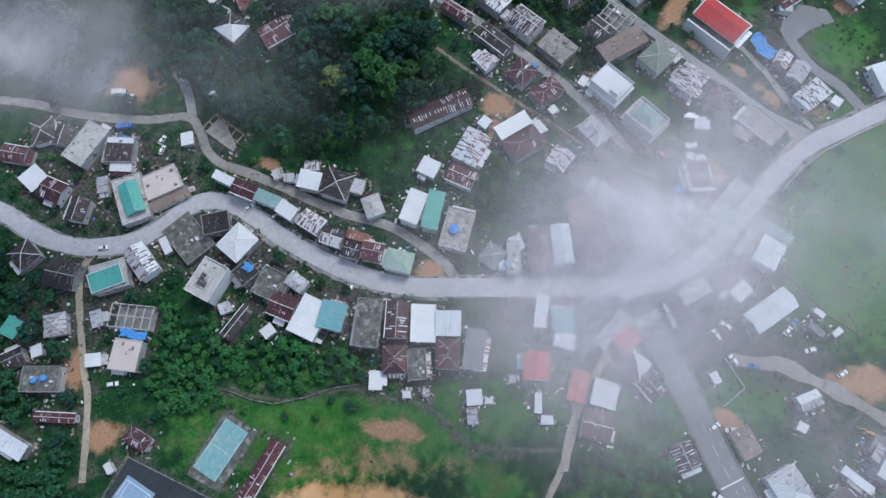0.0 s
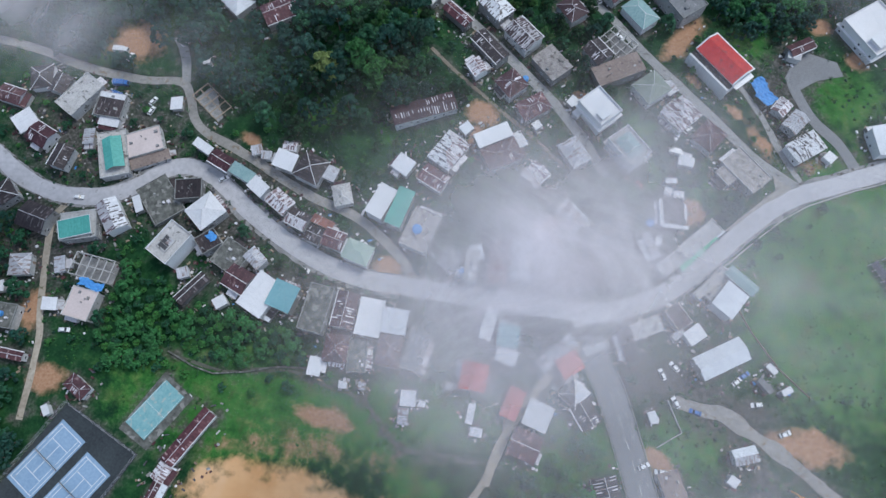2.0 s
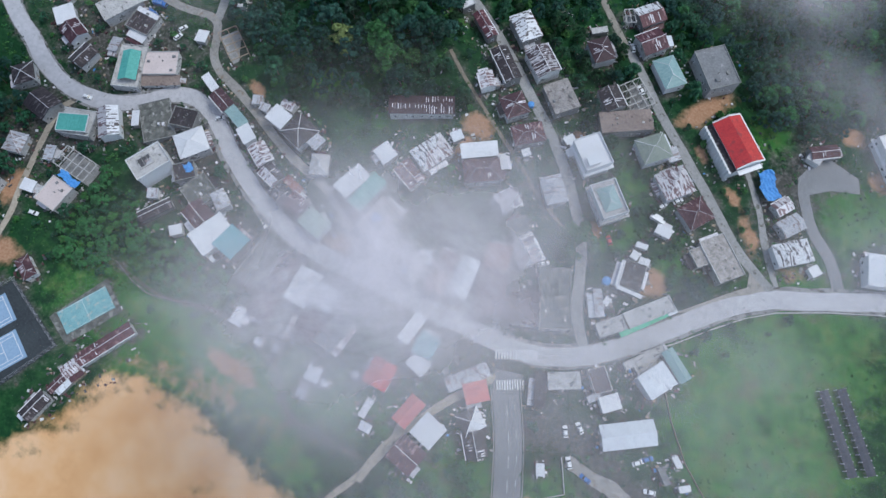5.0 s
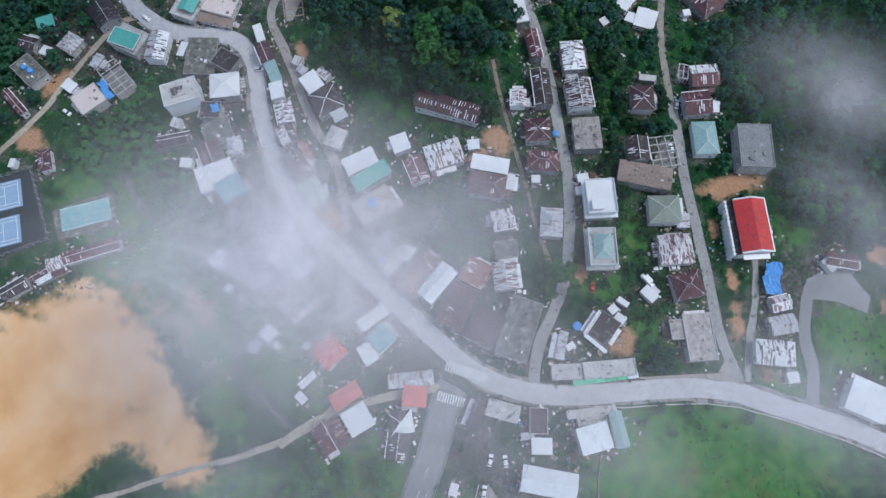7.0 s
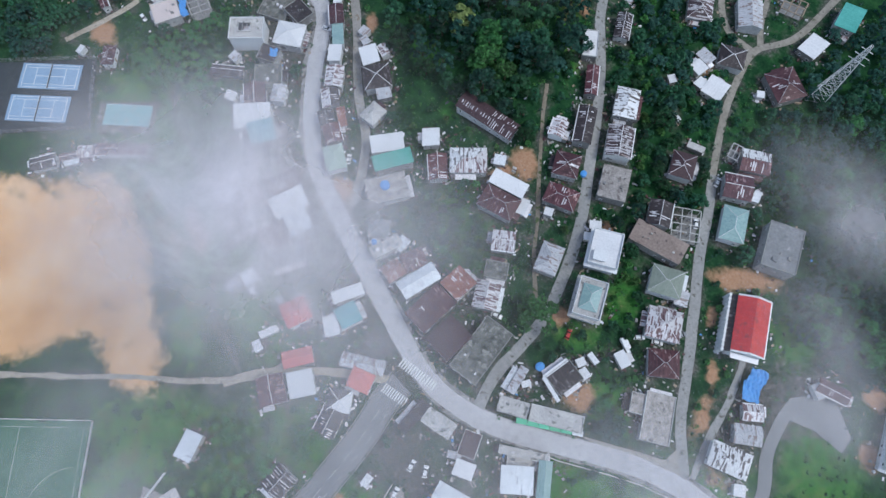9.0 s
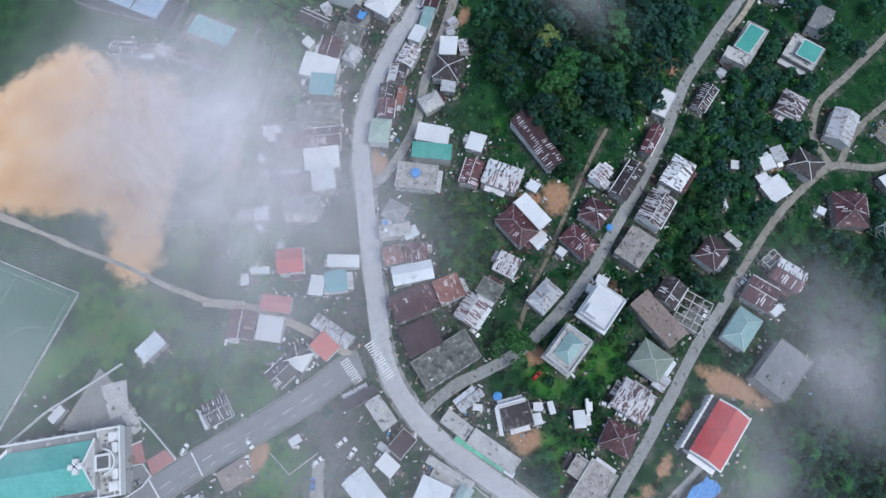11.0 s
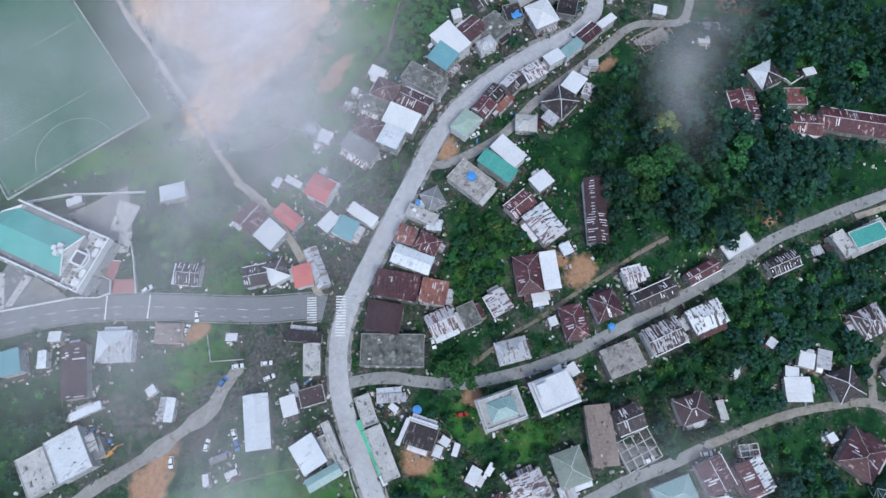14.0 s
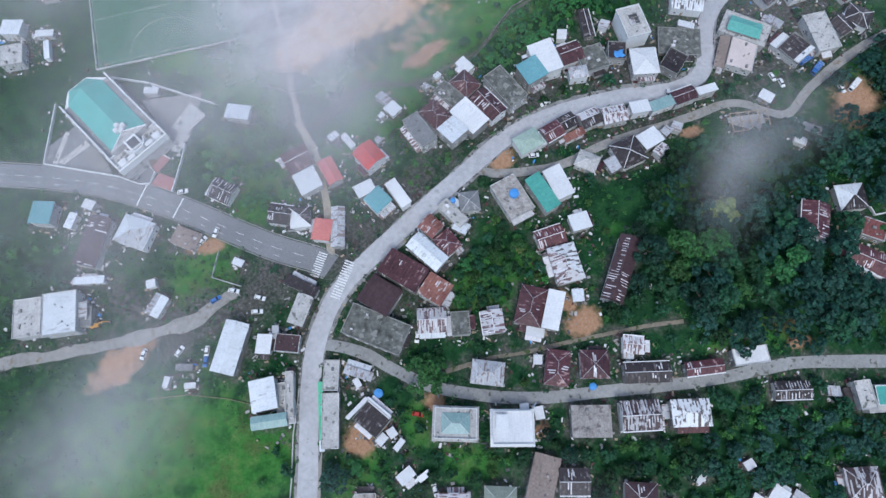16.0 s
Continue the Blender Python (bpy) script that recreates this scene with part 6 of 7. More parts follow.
# odds and ends in the yards: planks, drums, sheets, tubs
crng = np.random.default_rng(8)
cl = Solid()
COL = ["sheet", "white", "wood", "blue", "rust", "block", "pale", "frame_dark"]
for x, y, rot, L, W in FOOT:
    for _ in range(int(14 + L * 1.3)):
        a = crng.uniform(0, 6.283)
        r = math.hypot(L, W) / 2 * crng.uniform(0.8, 1.35)
        px, py = x + r * math.cos(a), y + r * math.sin(a)
        i, j = int(px - X0), int(py - Y0)
        if not (0 < i < NX and 0 < j < NY) or taken[i, j]:
            continue
        z = float(hill(px, py))
        w, d, h = crng.uniform(0.15, 0.9) * crng.uniform(0.6, 1.2), crng.uniform(0.12, 0.5), crng.uniform(0.1, 0.8)
        ca, sa = math.cos(a * 3), math.sin(a * 3)
        q = [(px + u * ca - v * sa, py + u * sa + v * ca) for u, v in ((-w, -d), (w, -d), (w, d), (-w, d))]
        cl.hexa([(*p, z - 0.2) for p in q], [(*p, z + h) for p in q], int(crng.choice(8, p=[0.12, 0.04, 0.16, 0.01, 0.21, 0.20, 0.07, 0.19])))
plain("yard_clutter", cl.mesh("yard_clutter", *COL), "planks, drums, tubs and loose sheets lying in the yards", "clutter", "stuff")


# roofs and walls claim their ground
for x, y, rot, L, W in FOOT:
    r = int(math.hypot(L, W) / 2 + 2)
    i, j = int(x - X0), int(y - Y0)
    if r < i < NX - r and r < j < NY - r:
        s = np.s_[i - r:i + r + 1, j - r:j + r + 1]
        ca, sa = math.cos(radians(rot)), math.sin(radians(rot))
        u, v = (gx[s] - x) * ca + (gy[s] - y) * sa, -(gx[s] - x) * sa + (gy[s] - y) * ca
        taken[s] |= (abs(u) < L / 2 + 0.7) & (abs(v) < W / 2 + 0.7)

near_house = taken.astype(np.float32)
for _ in range(5):
    for ax in (0, 1):
        near_house = np.maximum(near_house, 0.86 * np.maximum(np.roll(near_house, 1, ax), np.roll(near_house, -1, ax)))


def blob(x, y, cx, cy, rx, ry, rot=0.0):
    ca, sa = math.cos(radians(rot)), math.sin(radians(rot))
    u, v = ((x - cx) * ca + (y - cy) * sa) / rx, (-(x - cx) * sa + (y - cy) * ca) / ry
    return np.clip(1.25 - 0.75 * np.sqrt(u * u + v * v), 0, 1)


# patches of bare earth: middle, half widths, turn
BARE = ((-134, 152, 11, 9), (21, 135, 7, 5), (102, 188, 14, 4.5, 55), (156, 24, 13, 6), (-7, 67, 6, 4), (110, 108, 5, 6), (-72, 112, 5, 2.5, -30), (15, 172, 5, 1.6, -40), (-30, 195, 6, 1.8, -30), (-140, 30, 4, 8), (-126, 5, 7, 5), (-20, 7, 11, 3.6, -8), (80, 117, 4, 4), (-108, 86, 6, 3), (20, 125, 3, 6), (178, 190, 5, 4), (162, 205, 5, 4), (108, 168, 5, 2, -40), (126, 156, 5, 2, -40), (138, 144, 5, 2, -40), (103, 10, 7, 3.5, -40), (17, 227, 4, 3), (60, 151, 3, 2))


def ground():
    """One sheet of land: fine over the town, coarse out to the horizon."""
    fx = np.concatenate([[-4000, -2200, -1200, -700, -450], np.arange(-330, 331, 2.2), [450, 700, 1200, 2200, 4000]])
    fy = np.concatenate([[-4000, -2200, -1200, -700, -400], np.arange(-290, 411, 2.2), [500, 700, 1200, 2200, 4000]])
    x, y = np.meshgrid(fx, fy, indexing="ij")
    z = hill(x, y)
    nx, ny = x.shape
    idx = np.arange(nx * ny).reshape(nx, ny)
    f = np.stack([idx[:-1, :-1], idx[1:, :-1], idx[1:, 1:], idx[:-1, 1:]], -1).reshape(-1, 4)
    me = bpy.data.meshes.new("ground")
    me.from_pydata(np.stack([x, y, z], -1).reshape(-1, 3).tolist(), [], f.tolist())
    me.materials.append(MATS["ground"])
    i, j = np.clip((x - X0).astype(int), 0, NX - 1), np.clip((y - Y0).astype(int), 0, NY - 1)
    inside = (abs(x) < 325) & (y > -285) & (y < 405)
    yard = np.where(inside, near_house[i, j], 0) * 0.56
    for a in ((45, 52, 55, 13), (-135, 105, 48, 30), (-75, 74, 42, 14), (-145, 55, 26, 28), (-55, 98, 34, 8), (-30, 55, 40, 12), (100, 40, 24, 13), (128, 30, 24, 12), (148, 165, 16, 40), (139, 7, 9, 15, 20), (134, 14, 8, 14, 35), (119, 37, 11, 5, 10)):
        yard = np.maximum(yard, 0.72 * blob(x, y, *a))
    soil = np.zeros_like(x)
    for a in BARE:
        soil = np.maximum(soil, blob(x, y, *a))
    # thin, broken patches of earth
    for a in ((137, 144, 4, 13, 40), (158, 137, 7, 4), (-20, -4, 26, 6, -6), (-44, -6, 14, 5, 10), (-30, 186, 12, 3, -30), (100, 110, 5, 6)):
        soil = np.maximum(soil, 0.5 * blob(x, y, *a))
    sand = in_poly(x, y, [(-84, -62), (-75, -46), (-54, -17), (-40, -11), (-24, -11), (-4, -19), (12, -22), (28, -25), (33, -35), (26, -42), (16, -46), (4, -42), (-4, -50), (-4, -66), (-8, -92), (-60, -100)]).astype(float)
    for _ in range(5):
        for ax in (0, 1):
            sand = (sand + np.roll(sand, 1, ax) + np.roll(sand, -1, ax)) / 3
    sand *= 0.98
    for a in ((-58, -20, 10, 4.5, 40), (-48, -14, 6, 3.5, 10)):
        sand = np.maximum(sand, 0.8 * blob(x, y, *a))
    for a in ((-5, -34, 6, 3.5, 40), (-64, -40, 6, 3, 30), (-70, -52, 5, 2.5, 30), (-17, -18, 3, 2), (-36, -17, 2.5, 2), (10, -33, 5, 2.5, -20)):
        sand = sand - 0.42 * blob(x, y, *a)
    lawn = np.zeros_like(x)
    for a in ((-55, 5, 46, 20), (-20, 5, 40, 14), (45, -35, 22, 14, 60), (56, -62, 18, 7, -50), (170, 110, 30, 40), (170, 172, 18, 14), (-45, 125, 10, 6), (51.0, -42.5, 12, 10), (-113.0, 186.6, 6, 5), (-15, 122, 6, 5), (18, -12, 13, 6, -20), (-28, 184, 14, 4, -30), (150, 85, 30, 18), (-20, 182, 20, 4, -30), (120, 118, 10, 8), (-150, 140, 6, 5), (88, 120, 9, 8), (86, 140, 8, 9), (114, 114, 8, 8), (48, 146, 5, 3), (132, 190, 10, 8), (108, 16, 14, 12), (118, 22, 10, 10), (20, 16, 34, 11), (72, 8, 18, 14), (168, 66, 36, 32), (66, -8, 16, 18), (148, 66, 16, 16), (28, 104, 14, 10), (45, 96, 12, 8), (31.6, 99, 6, 5)):
        lawn = np.maximum(lawn, blob(x, y, *a))
    turf = in_poly(x, y, [(-28, -161), (-4, -118), (31.5, -55.5), (87.5, -88), (52, -148.4), (10, -215)]).astype(float)
    for nm, val in (("yard", yard), ("soil", soil), ("sand", sand), ("lawn", lawn), ("turf", turf)):
        me.attributes.new(nm, "FLOAT", "POINT").data.foreach_set("value", val.reshape(-1).astype(np.float32))
    for p in me.polygons:
        p.use_smooth = True
    plain("ground", me, "green land with scrub, bare yards and a sandy field", "ground", "structure")
    return sand, turf


ground()


# ---- trees ----
trng = np.random.default_rng(3)


def leaves(centre, radius, count, size, rng, flat=0.8):
    """Leaf sprays over the outside of a lump: small bent quads, mostly facing up and out."""
    d = rng.normal(0, 1, (count, 3))
    d[:, 2] = abs(d[:, 2]) * 0.9 + rng.normal(0, 0.25, count)
    d /= np.linalg.norm(d, axis=1)[:, None]
    p = np.array(centre) + d * radius * rng.uniform(0.72, 1.08, (count, 1)) * [1, 1, flat]
    nrm = d + rng.normal(0, 0.45, (count, 3)) + [0, 0, 0.5]
    nrm /= np.linalg.norm(nrm, axis=1)[:, None]
    t = np.cross(nrm, rng.normal(0, 1, (count, 3)))
    t /= np.linalg.norm(t, axis=1)[:, None]
    b = np.cross(nrm, t)
    s = size * rng.uniform(0.6, 1.3, (count, 1))
    v = np.stack([p - t * s, p - b * s * 0.6, p + t * s, p + b * s * 0.6], 1)
    v[:, 0] -= nrm * s * 0.25
    v[:, 2] -= nrm * s * 0.25
    return v.reshape(-1, 3)


def np_mesh(name, v, mats, index=None):
    """A mesh of quads whose corners follow one another in v."""
    me = bpy.data.meshes.new(name)
    n = len(v) // 4
    me.vertices.add(4 * n)
    me.vertices.foreach_set("co", v.astype(np.float32).reshape(-1))
    me.loops.add(4 * n)
    me.loops.foreach_set("vertex_index", np.arange(4 * n, dtype=np.int32))
    me.polygons.add(n)
    me.polygons.foreach_set("loop_start", np.arange(0, 4 * n, 4, dtype=np.int32))
    for m in mats:
        me.materials.append(MATS[m])
    if index is not None:
        me.polygons.foreach_set("material_index", index.astype(np.int32))
    me.update(calc_edges=True)
    return me


def crown(rng, wide, tall, lumps, per, size):
    """A domed crown of many clumps, uneven in outline, with gaps between them."""
    out = []
    lobes = [(k * 1.2566 + rng.uniform(-0.4, 0.4), rng.uniform(0.42, 0.60) * wide, rng.uniform(0.82, 1.0)) for k in range(5)] + [(0.0, 0.0, 1.06)]
    for i in range(lumps):
        a, far, up = lobes[i % 6]
        b, r = rng.uniform(0, 6.283), wide * 0.48 * math.sqrt(rng.uniform(0, 1))
        x, y = far * math.cos(a) + r * math.cos(b), far * math.sin(a) + r * math.sin(b)
        z = tall * up * (1 - 0.42 * (math.hypot(x, y) / wide) ** 2 - 0.30 * (r / (wide * 0.48)) ** 2) * rng.uniform(0.86, 1.0)
        out.append(leaves((x, y, z), wide * rng.uniform(0.15, 0.27), per, size, rng))
    return np.concatenate(out)


CROWN, TRUNK = [], []
for k, (wide, tall, lumps, leaf) in enumerate(((4.6, 9.5, 30, "leaf_a"), (3.9, 11.5, 26, "leaf_b"), (3.2, 7.0, 22, "leaf_a"), (2.5, 5.4, 18, "leaf_c"), (4.2, 9.0, 28, "leaf_g"), (4.6, 11.0, 30, "leaf_y"), (5.4, 10.5, 34, "leaf_b"), (5.2, 10.5, 36, "leaf_d"))):
    v = crown(trng, wide, tall, lumps, 46, 0.46)
    CROWN.append((v, leaf, np_mesh("crown", v, [leaf])))
    t = Solid().tube((0, 0, -0.8), (0.2, 0.1, tall * 0.62), 0.16 + wide * 0.035, 0.10, 8)
    for i in range(5):
        a = 2.2 * i
        t.tube((0.1, 0.05, tall * (0.3 + 0.06 * i)), (wide * 0.55 * math.cos(a), wide * 0.55 * math.sin(a), tall * (0.58 + 0.05 * i)), 0.11, 0.04, 5)
    TRUNK.append(t.mesh("trunk", "bark"))

TREE_LABEL = ["broad dark green tree with a dense crown", "tall dark green forest tree", "medium green tree between houses", "small light green tree", "grey-green tree with a loose crown", "yellow-green tree standing out of the forest", "large spreading dark green tree", "broad bright green tree rising above the forest"]
TREES = []
bare = np.zeros_like(taken)
for a in BARE:
    bare |= blob(gx, gy, *a) > 0.4


def tree(kind, x, y, s, turn):
    e = thing("tree", pose(x, y, float(hill(x, y)), 0, 0, turn), TREE_LABEL[kind], "tree", "trees of the valley")
    sc = Matrix.Diagonal((s, s, s * (0.9 + 0.2 * ((turn * 7.3) % 1)), 1))
    part("trunk", TRUNK[kind], e, at=sc)
    part("crown", CROWN[kind][2], e, at=sc)


def scatter(poly, gap, kinds, smin, smax, limit=9999, pad=True):
    """Places for trees in a polygon, at least gap apart and clear of roads and roofs."""
    xs, ys = [p[0] for p in poly], [p[1] for p in poly]
    area = (max(xs) - min(xs)) * (max(ys) - min(ys))
    got = []
    for _ in range(int(area / gap ** 2 * 6)):
        x, y = trng.uniform(min(xs), max(xs)), trng.uniform(min(ys), max(ys))
        if not in_poly(np.array(x), np.array(y), poly):
            continue
        i, j = int(x - X0), int(y - Y0)
        if not (4 < i < NX - 5 and 4 < j < NY - 5) or bare[i, j] or (pad and taken[i - 2:i + 3, j - 2:j + 3].any()):
            continue
        if any((x - a[1]) ** 2 + (y - a[2]) ** 2 < gap ** 2 for a in TREES[-400:]):
            continue
        TREES.append((kinds[int(trng.integers(len(kinds)))], x, y, trng.uniform(smin, smax), trng.uniform(0, 360)))
        got.append(1)
        if len(got) >= limit:
            break


TREES.append((7, 76.1, 108.3, 1.5, 20.0))
TREES.append((7, -22.9, 141.5, 1.5, 50.0))
TREES.append((7, -29.0, 148.5, 1.1, 10.0))
TREES.append((7, -14.5, 146.0, 1.1, 210.0))
TREES.append((7, -48.9, 172.9, 1.2, 130.0))
TREES.append((0, -7.4, 147.0, 1.2, 100.0))
TREES.append((0, -29.3, 173.2, 1.2, 300.0))
TREES.append((2, 90, 38, 0.7, 10.0))
TREES.append((2, -3, 150, 1.0, 70.0))
TREES.append((0, -10, 140, 0.9, 170.0))
TREES.append((5, -45.0, 142.3, 1.5, 80.0))
TREES.append((7, -32.7, 149.1, 1.25, 33.0))
TREES.append((7, -23.7, 166.2, 1.1, 140.0))
TREES.append((7, -40.4, 171.6, 1.15, 250.0))
TREES.append((7, -22.4, 139.8, 1.0, 90.0))
TREES.append((7, -108.8, 208.6, 1.15, 15.0))
TREES.append((7, -90.5, 193.2, 0.75, 40.0))
TREES.append((7, 71.3, 108.0, 0.8, 70.0))
TREES.append((6, 124.6, 112.0, 1.0, 200.0))
TREES.append((7, 116.4, 114.0, 0.6, 10.0))
TREES.append((3, 120.2, 117.0, 0.9, 110.0))
TREES.append((5, 17.3, 99.4, 0.55, 30.0))
TREES.append((3, 15.2, 83.6, 0.9, 60.0))
scatter([(-138, 190), (-114, 165), (-92, 132), (-72, 119), (-48, 116), (-22, 122), (-8, 136), (0, 150), (-2, 168), (-14, 182), (-38, 200), (-64, 215), (-100, 240), (-150, 230)], 5.9, [0, 0, 1, 1, 4, 6, 6, 1, 1, 2], 0.7, 1.5)
scatter([(-22, 128), (-4, 141), (10, 148), (15, 141), (6, 127), (-12, 119)], 4.6, [1, 0, 6, 2], 0.7, 1.1)
scatter([(109, 222), (118, 285), (172, 260), (170, 214), (156, 204), (130, 196), (113, 205)], 4.4, [0, 2, 4, 7, 1, 2], 0.6, 1.0)
scatter([(-60, 200), (-20, 188), (30, 162), (66, 137), (100, 150), (92, 178), (60, 212), (20, 245), (-30, 260), (-60, 240)], 4.6, [0, 2, 2, 1, 3, 1, 0], 0.5, 0.9)
scatter([(14, 85), (50, 88), (62, 105), (40, 122), (20, 118), (8, 100)], 4.0, [3, 2, 7, 0, 2], 0.45, 0.75)
scatter([(43, 247), (70, 299), (112, 257), (93, 228), (70, 212)], 5.0, [0, 4, 2, 7, 4], 0.6, 1.0)
scatter([(147, 220), (128, 191), (113, 204), (133, 240)], 4.4, [1, 0, 6, 1], 0.7, 1.1)
scatter([(-160.0, -2.0), (-133.5, -9.9), (-126.6, -16.3), (-131.3, -30.0), (-151.4, -31.6)], 4.6, [1, 0, 6, 2], 0.7, 1.1)
scatter([(54.3, -23.7), (51.5, -5.3), (57.0, 15.5), (73.9, 16.9), (89.6, -4.1), (80.0, -22.1)], 4.2, [2, 3, 0, 7], 0.5, 0.85)
scatter([(30.2, -47.0), (42.4, -22.2), (46.2, -23.8), (34.1, -48.4)], 3.6, [3, 2], 0.5, 0.8)
scatter([(-35, 20), (30, 18), (60, 26), (52, 50), (-35, 50)], 3.6, [3, 3, 2], 0.3, 0.6)
scatter([(-118, 160), (-128, 134), (-152, 136), (-175, 150), (-150, 175)], 5.0, [1, 0, 4, 6], 0.7, 1.2)
scatter([(65, 278), (90, 232), (112, 206), (140, 194), (200, 215), (220, 320), (80, 340)], 6.0, [1, 1, 0, 4], 0.7, 1.0)
scatter([(-20, 205), (20, 178), (60, 165), (75, 185), (40, 215), (20, 245), (0, 246), (-40, 240)], 5.5, [2, 0, 2, 3, 4], 0.6, 0.95)
scatter([(30, 255), (60, 215), (95, 190), (100, 200), (85, 235), (60, 290), (30, 330)], 6.0, [0, 2, 4, 1], 0.6, 1.0)
scatter([(-114, 41), (-112, 59), (-99, 50), (-74, 40), (-39, 36), (-28, 22), (-66, 18), (-107, 12)], 3.3, [3, 7, 3, 7, 3, 2], 0.45, 0.75)
scatter([(-200, 150), (-150, 148), (-125, 165), (-140, 200), (-210, 210)], 6.5, [4, 0, 2], 0.7, 1.1)
scatter([(14, 85), (50, 88), (62, 105), (40, 122), (20, 118), (8, 100)], 4.6, [3, 2, 3, 2], 0.5, 0.85)
scatter([(80, 108), (118, 100), (118, 135), (92, 140), (80, 125)], 5.5, [3, 2], 0.45, 0.75)
scatter([(-200, -40), (-140, -40), (-136, 0), (-138, 15), (-145, 70), (-200, 75)], 5.0, [2, 0, 1], 0.6, 1.1)
scatter([(35, -12), (70, 5), (85, -20), (70, -35), (45, -20)], 7.0, [2, 3], 0.5, 0.8)
scatter([(115, -30), (170, -60), (210, -20), (160, 0), (125, -10)], 7.0, [2, 3, 0], 0.5, 0.9)
scatter([(-300, -280), (-150, -280), (-150, -60), (-300, 80)], 12.0, [0, 1, 4], 0.9, 1.5)
scatter([(-320, 160), (-210, 160), (-150, 240), (-20, 260), (-60, 400), (-320, 400)], 12.0, [0, 1, 4], 0.9, 1.5)
scatter([(215, 60), (320, -50), (320, 400), (180, 390), (215, 220)], 10.0, [0, 1, 4], 0.8, 1.2)
scatter([(-170, 20), (-40, 10), (40, 75), (130, 75), (165, 120), (90, 215), (0, 240), (-20, 110), (-180, 135)], 7.5, [2, 3, 2, 3, 0], 0.4, 0.75, 170)
TREES.sort(key=lambda a: (a[1] - 30) ** 2 + (a[2] - 110) ** 2)
for a in TREES[:270]:
    tree(*a)
rest, leafs = [], ["leaf_a", "leaf_b", "leaf_c", "leaf_y", "leaf_g", "leaf_d", "bark"]
ridx = []
for kind, x, y, s, turn in TREES[270:]:
    v = CROWN[kind][0].reshape(-1, 4, 3)[::2 if (x - 20) ** 2 + (y - 130) ** 2 < 40000 else 4]
    mid = v.mean(1, keepdims=True)
    v = (mid + (v - mid) * (1.35 if len(v) * 3 > len(CROWN[kind][0]) // 4 else 1.9)).reshape(-1, 3)
    ca, sa = math.cos(radians(turn)), math.sin(radians(turn))
    w = v @ np.array([[ca, sa, 0], [-sa, ca, 0], [0, 0, 1]]) * s + [x, y, float(hill(x, y))]
    rest.append(w)
    ridx.append(np.full(len(v) // 4, leafs.index(CROWN[kind][1])))
    # a tapered four-sided trunk under it
    g, up = np.array([x, y, float(hill(x, y))]), 6.0 * s
    c = [(1, 1), (-1, 1), (-1, -1), (1, -1)]
    for p, q in zip(c, c[1:] + c[:1]):
        rest.append(np.array([(*p, 0), (*q, 0), (*q, 0), (*p, 0)]) * [[0.26], [0.26], [0.1], [0.1]] + g + np.array([[0, 0, -0.5]] * 2 + [[0, 0, up]] * 2))
        ridx.append(np.array([6]))
if rest:
    plain("woodland", np_mesh("woodland", np.concatenate(rest), leafs, np.concatenate(ridx)), "dense dark green woodland on the slopes around", "woodland", "stuff")

# scrub and garden plants in what is left open
bush, bidx = [], []
for _ in range(16000):
    x, y = trng.uniform(-215, 215), trng.uniform(-60, 310)
    i, j = int(x - X0), int(y - Y0)
    if taken[i, j] or bare[i, j] or (-85 < x < 35 and -90 < y < -10) or (-140 < x < -84 and -62 < y < 0) or (-93 < x < -68 and -12 < y < 13):
        continue
    if noise.noise(Vector((x * 0.045, y * 0.045, 3.1))) < -0.12:
        continue
    if y < 12 and x < 40 and trng.random() < 0.7:
        continue
    if x > 120 and 50 < y < 190 and trng.random() < 0.35:
        continue
    s = trng.uniform(0.5, 1.5)
    meadow = x > 122 and 45 < y < 130 or x < 40 and y < 20
    s *= 0.5 if meadow else 1.0
    bush.append(leaves((x, y, float(hill(x, y)) + s * 0.2), s, 16, 0.30 if meadow else 0.36, trng))
    bidx.append(np.full(16, trng.choice([2, 5, 5, 2]) if meadow else trng.choice([0, 1, 2, 2, 5, 5, 0, 4])))
plain("scrub", np_mesh("scrub", np.concatenate(bush), leafs, np.concatenate(bidx)), "low green bushes and garden plants between the houses", "bushes", "stuff")


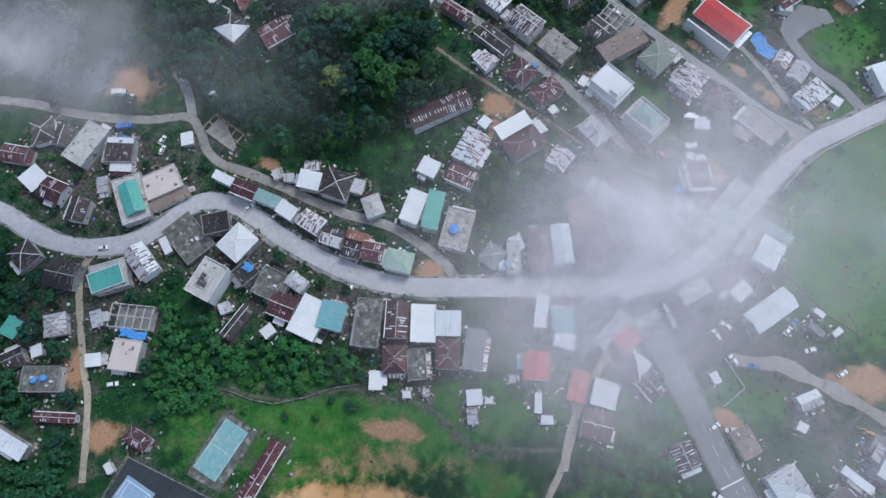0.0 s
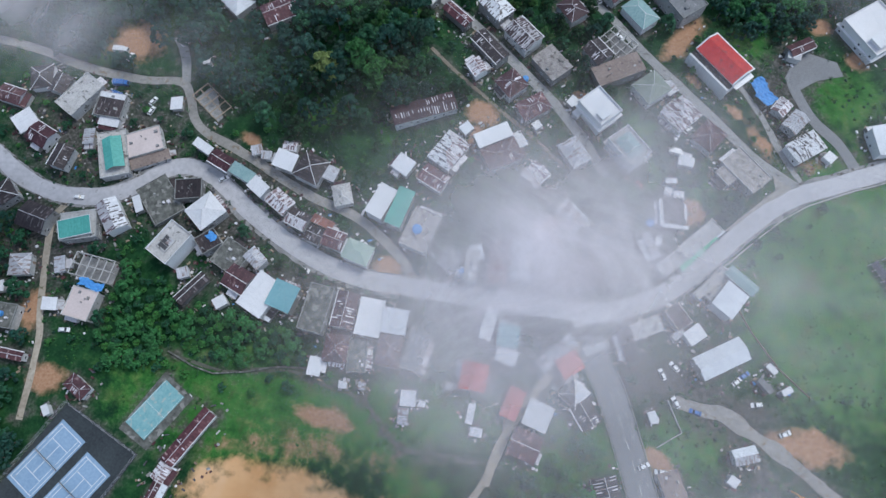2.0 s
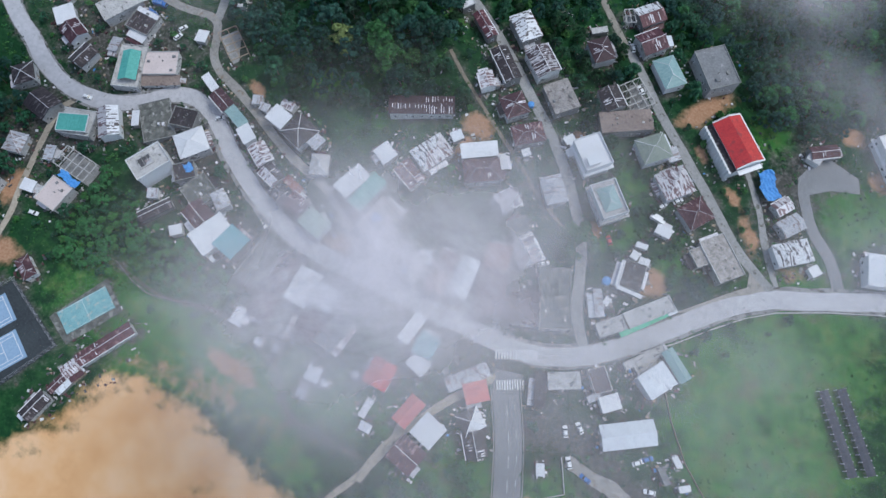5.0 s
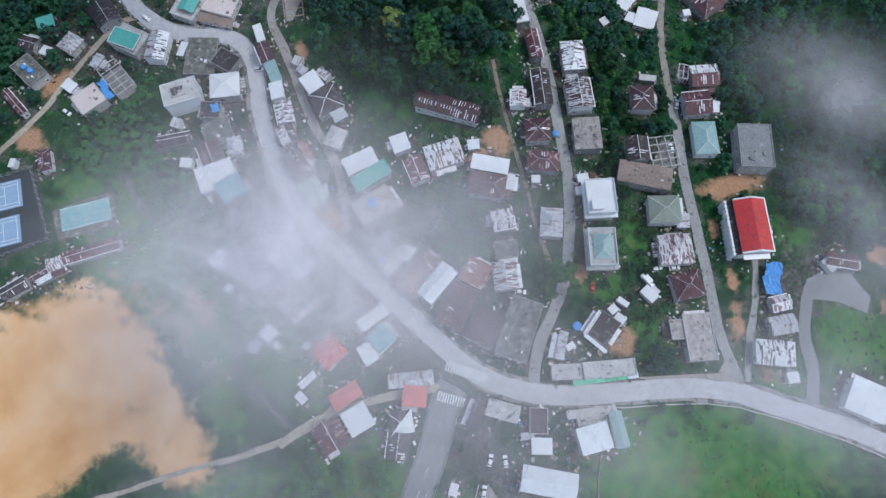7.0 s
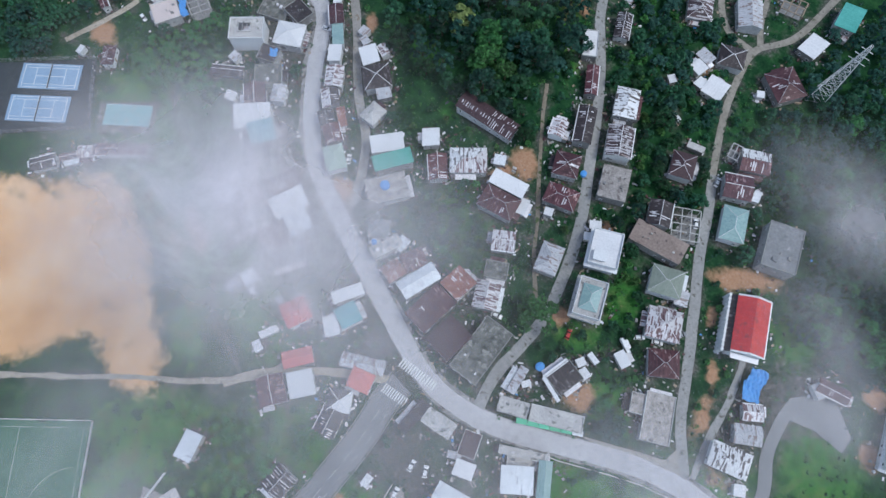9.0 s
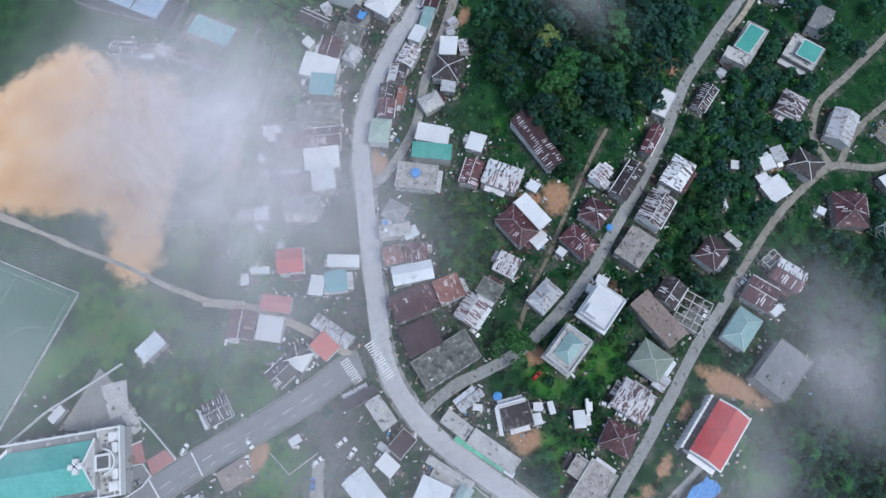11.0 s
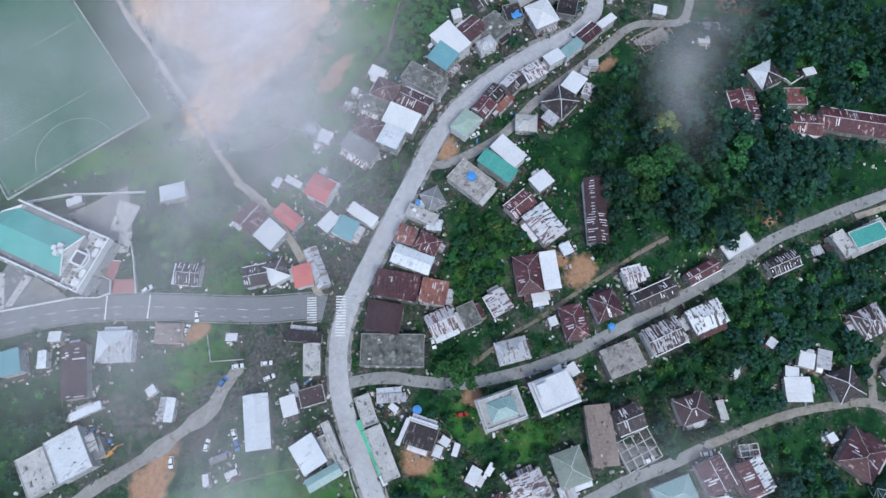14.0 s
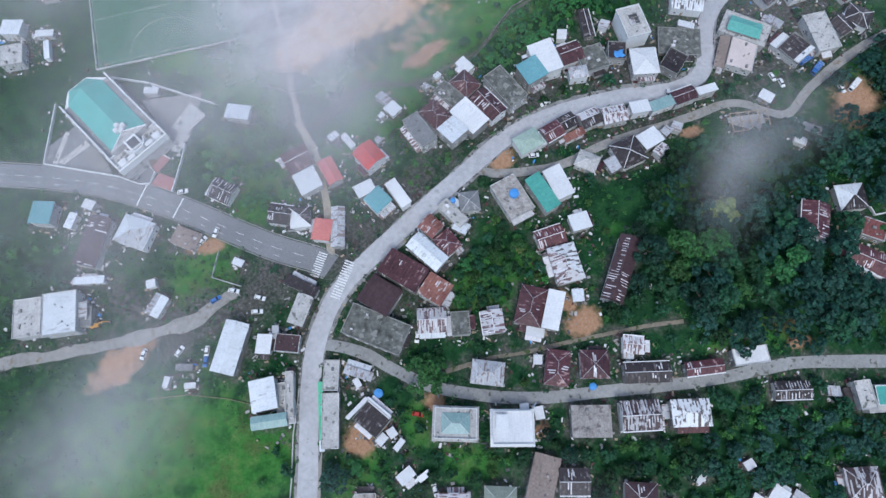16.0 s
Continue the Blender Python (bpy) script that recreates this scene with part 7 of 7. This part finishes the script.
# ---- drifting cloud, lying still over the town ----
def cloud(label, x0, x1, y0, y1, z, puffs, sheets, gap):
    """A bank of low cloud: rolling veils over one another, thick where its puffs lie, thinning out to nothing."""
    e = thing("cloud_bank", pose((x0 + x1) / 2, (y0 + y1) / 2, z), label, "cloud")
    u, v = np.meshgrid(np.arange(x0, x1 + 1, 2.5), np.arange(y0, y1 + 1, 2.5), indexing="ij")
    clear = np.ones_like(u)
    for px, py, rx, ry, turn, dense in puffs:
        ca, sa = math.cos(radians(turn)), math.sin(radians(turn))
        r2 = (((u - px) * ca + (v - py) * sa) / rx) ** 2 + ((-(u - px) * sa + (v - py) * ca) / ry) ** 2
        clear *= 1 - dense * np.exp(-r2 * 1.1)
    edge = np.minimum(np.minimum(u - x0, x1 - u), np.minimum(v - y0, y1 - v))
    part_of = (1 - clear ** (1 / sheets)) * np.clip(edge / 14, 0, 1)
    nx, ny = u.shape
    idx = np.arange(nx * ny).reshape(nx, ny)
    q = np.stack([idx[:-1, :-1], idx[1:, :-1], idx[1:, 1:], idx[:-1, 1:]], -1).reshape(-1, 4)
    q = q[part_of.reshape(-1)[q].max(1) > 0.004]
    for k in range(sheets):
        w = 2.4 * np.sin(u * 0.09 + k * 1.7) * np.cos(v * 0.08 - k) + (k - (sheets - 1) / 2) * gap
        me = bpy.data.meshes.new("veil")
        me.from_pydata(np.stack([u - (x0 + x1) / 2, v - (y0 + y1) / 2, w], -1).reshape(-1, 3).tolist(), [], q.tolist())
        me.materials.append(MATS["mist"])
        me.attributes.new("cloud_weight", "FLOAT", "POINT").data.foreach_set("value", part_of.reshape(-1).astype(np.float32))
        me.polygons.foreach_set("use_smooth", [True] * len(me.polygons))
        part("veil", me, e)


cloud("bank of thin white cloud low over the crossroads", -45, 175, -60, 130, 127,
      [(40, 40, 33, 27, 15, 0.78), (46, 42, 35, 25, 25, 0.24), (27, 25, 22, 16, 40, 0.55), (62, 73, 19, 11, 25, 0.26), (92, 32, 24, 16, 0, 0.18), (81, 46, 17, 14, 0, 0.17), (113, 58, 15, 12, 0, 0.24), (97, 64, 12, 10, 0, 0.10), (112, 40, 26, 20, 0, 0.17), (72, 54, 18, 13, 0, 0.16), (136, 88, 16, 12, 0, 0.44), (120, 82, 14, 10, 0, 0.25), (78, -6, 26, 18, 0, 0.38), (62, 60, 14, 9, 20, 0.20), (44, 14, 30, 20, 0, 0.06), (37, 8, 18, 12, 0, 0.18)], 3, 6)
cloud("thin grey-white cloud over the wooded eastern slope", 60, 195, 95, 240, 95, [(101, 174, 20, 14, 20, 0.48), (136, 138, 18, 14, 30, 0.40), (112, 148, 12, 9, 30, 0.20), (124, 150, 10, 8, 0, 0.22)], 2, 6)
cloud("thin cloud drifting over the western fields", -185, -20, 60, 175, 92, [(-116, 110, 28, 20, 0, 0.58), (-140, 125, 22, 20, 0, 0.3), (-94, 96, 16, 12, 20, 0.30), (-56, 99, 22, 18, 0, 0.10)], 2, 6)
cloud("small wisp of cloud over the forest", -75, 20, 105, 185, 90, [(-17, 134, 17, 7, 25, 0.20), (-24, 131, 13, 9, 0, 0.15), (-42, 138, 14, 8, 0, 0.14), (-36, 131, 12, 7, 20, 0.15)], 2, 4)
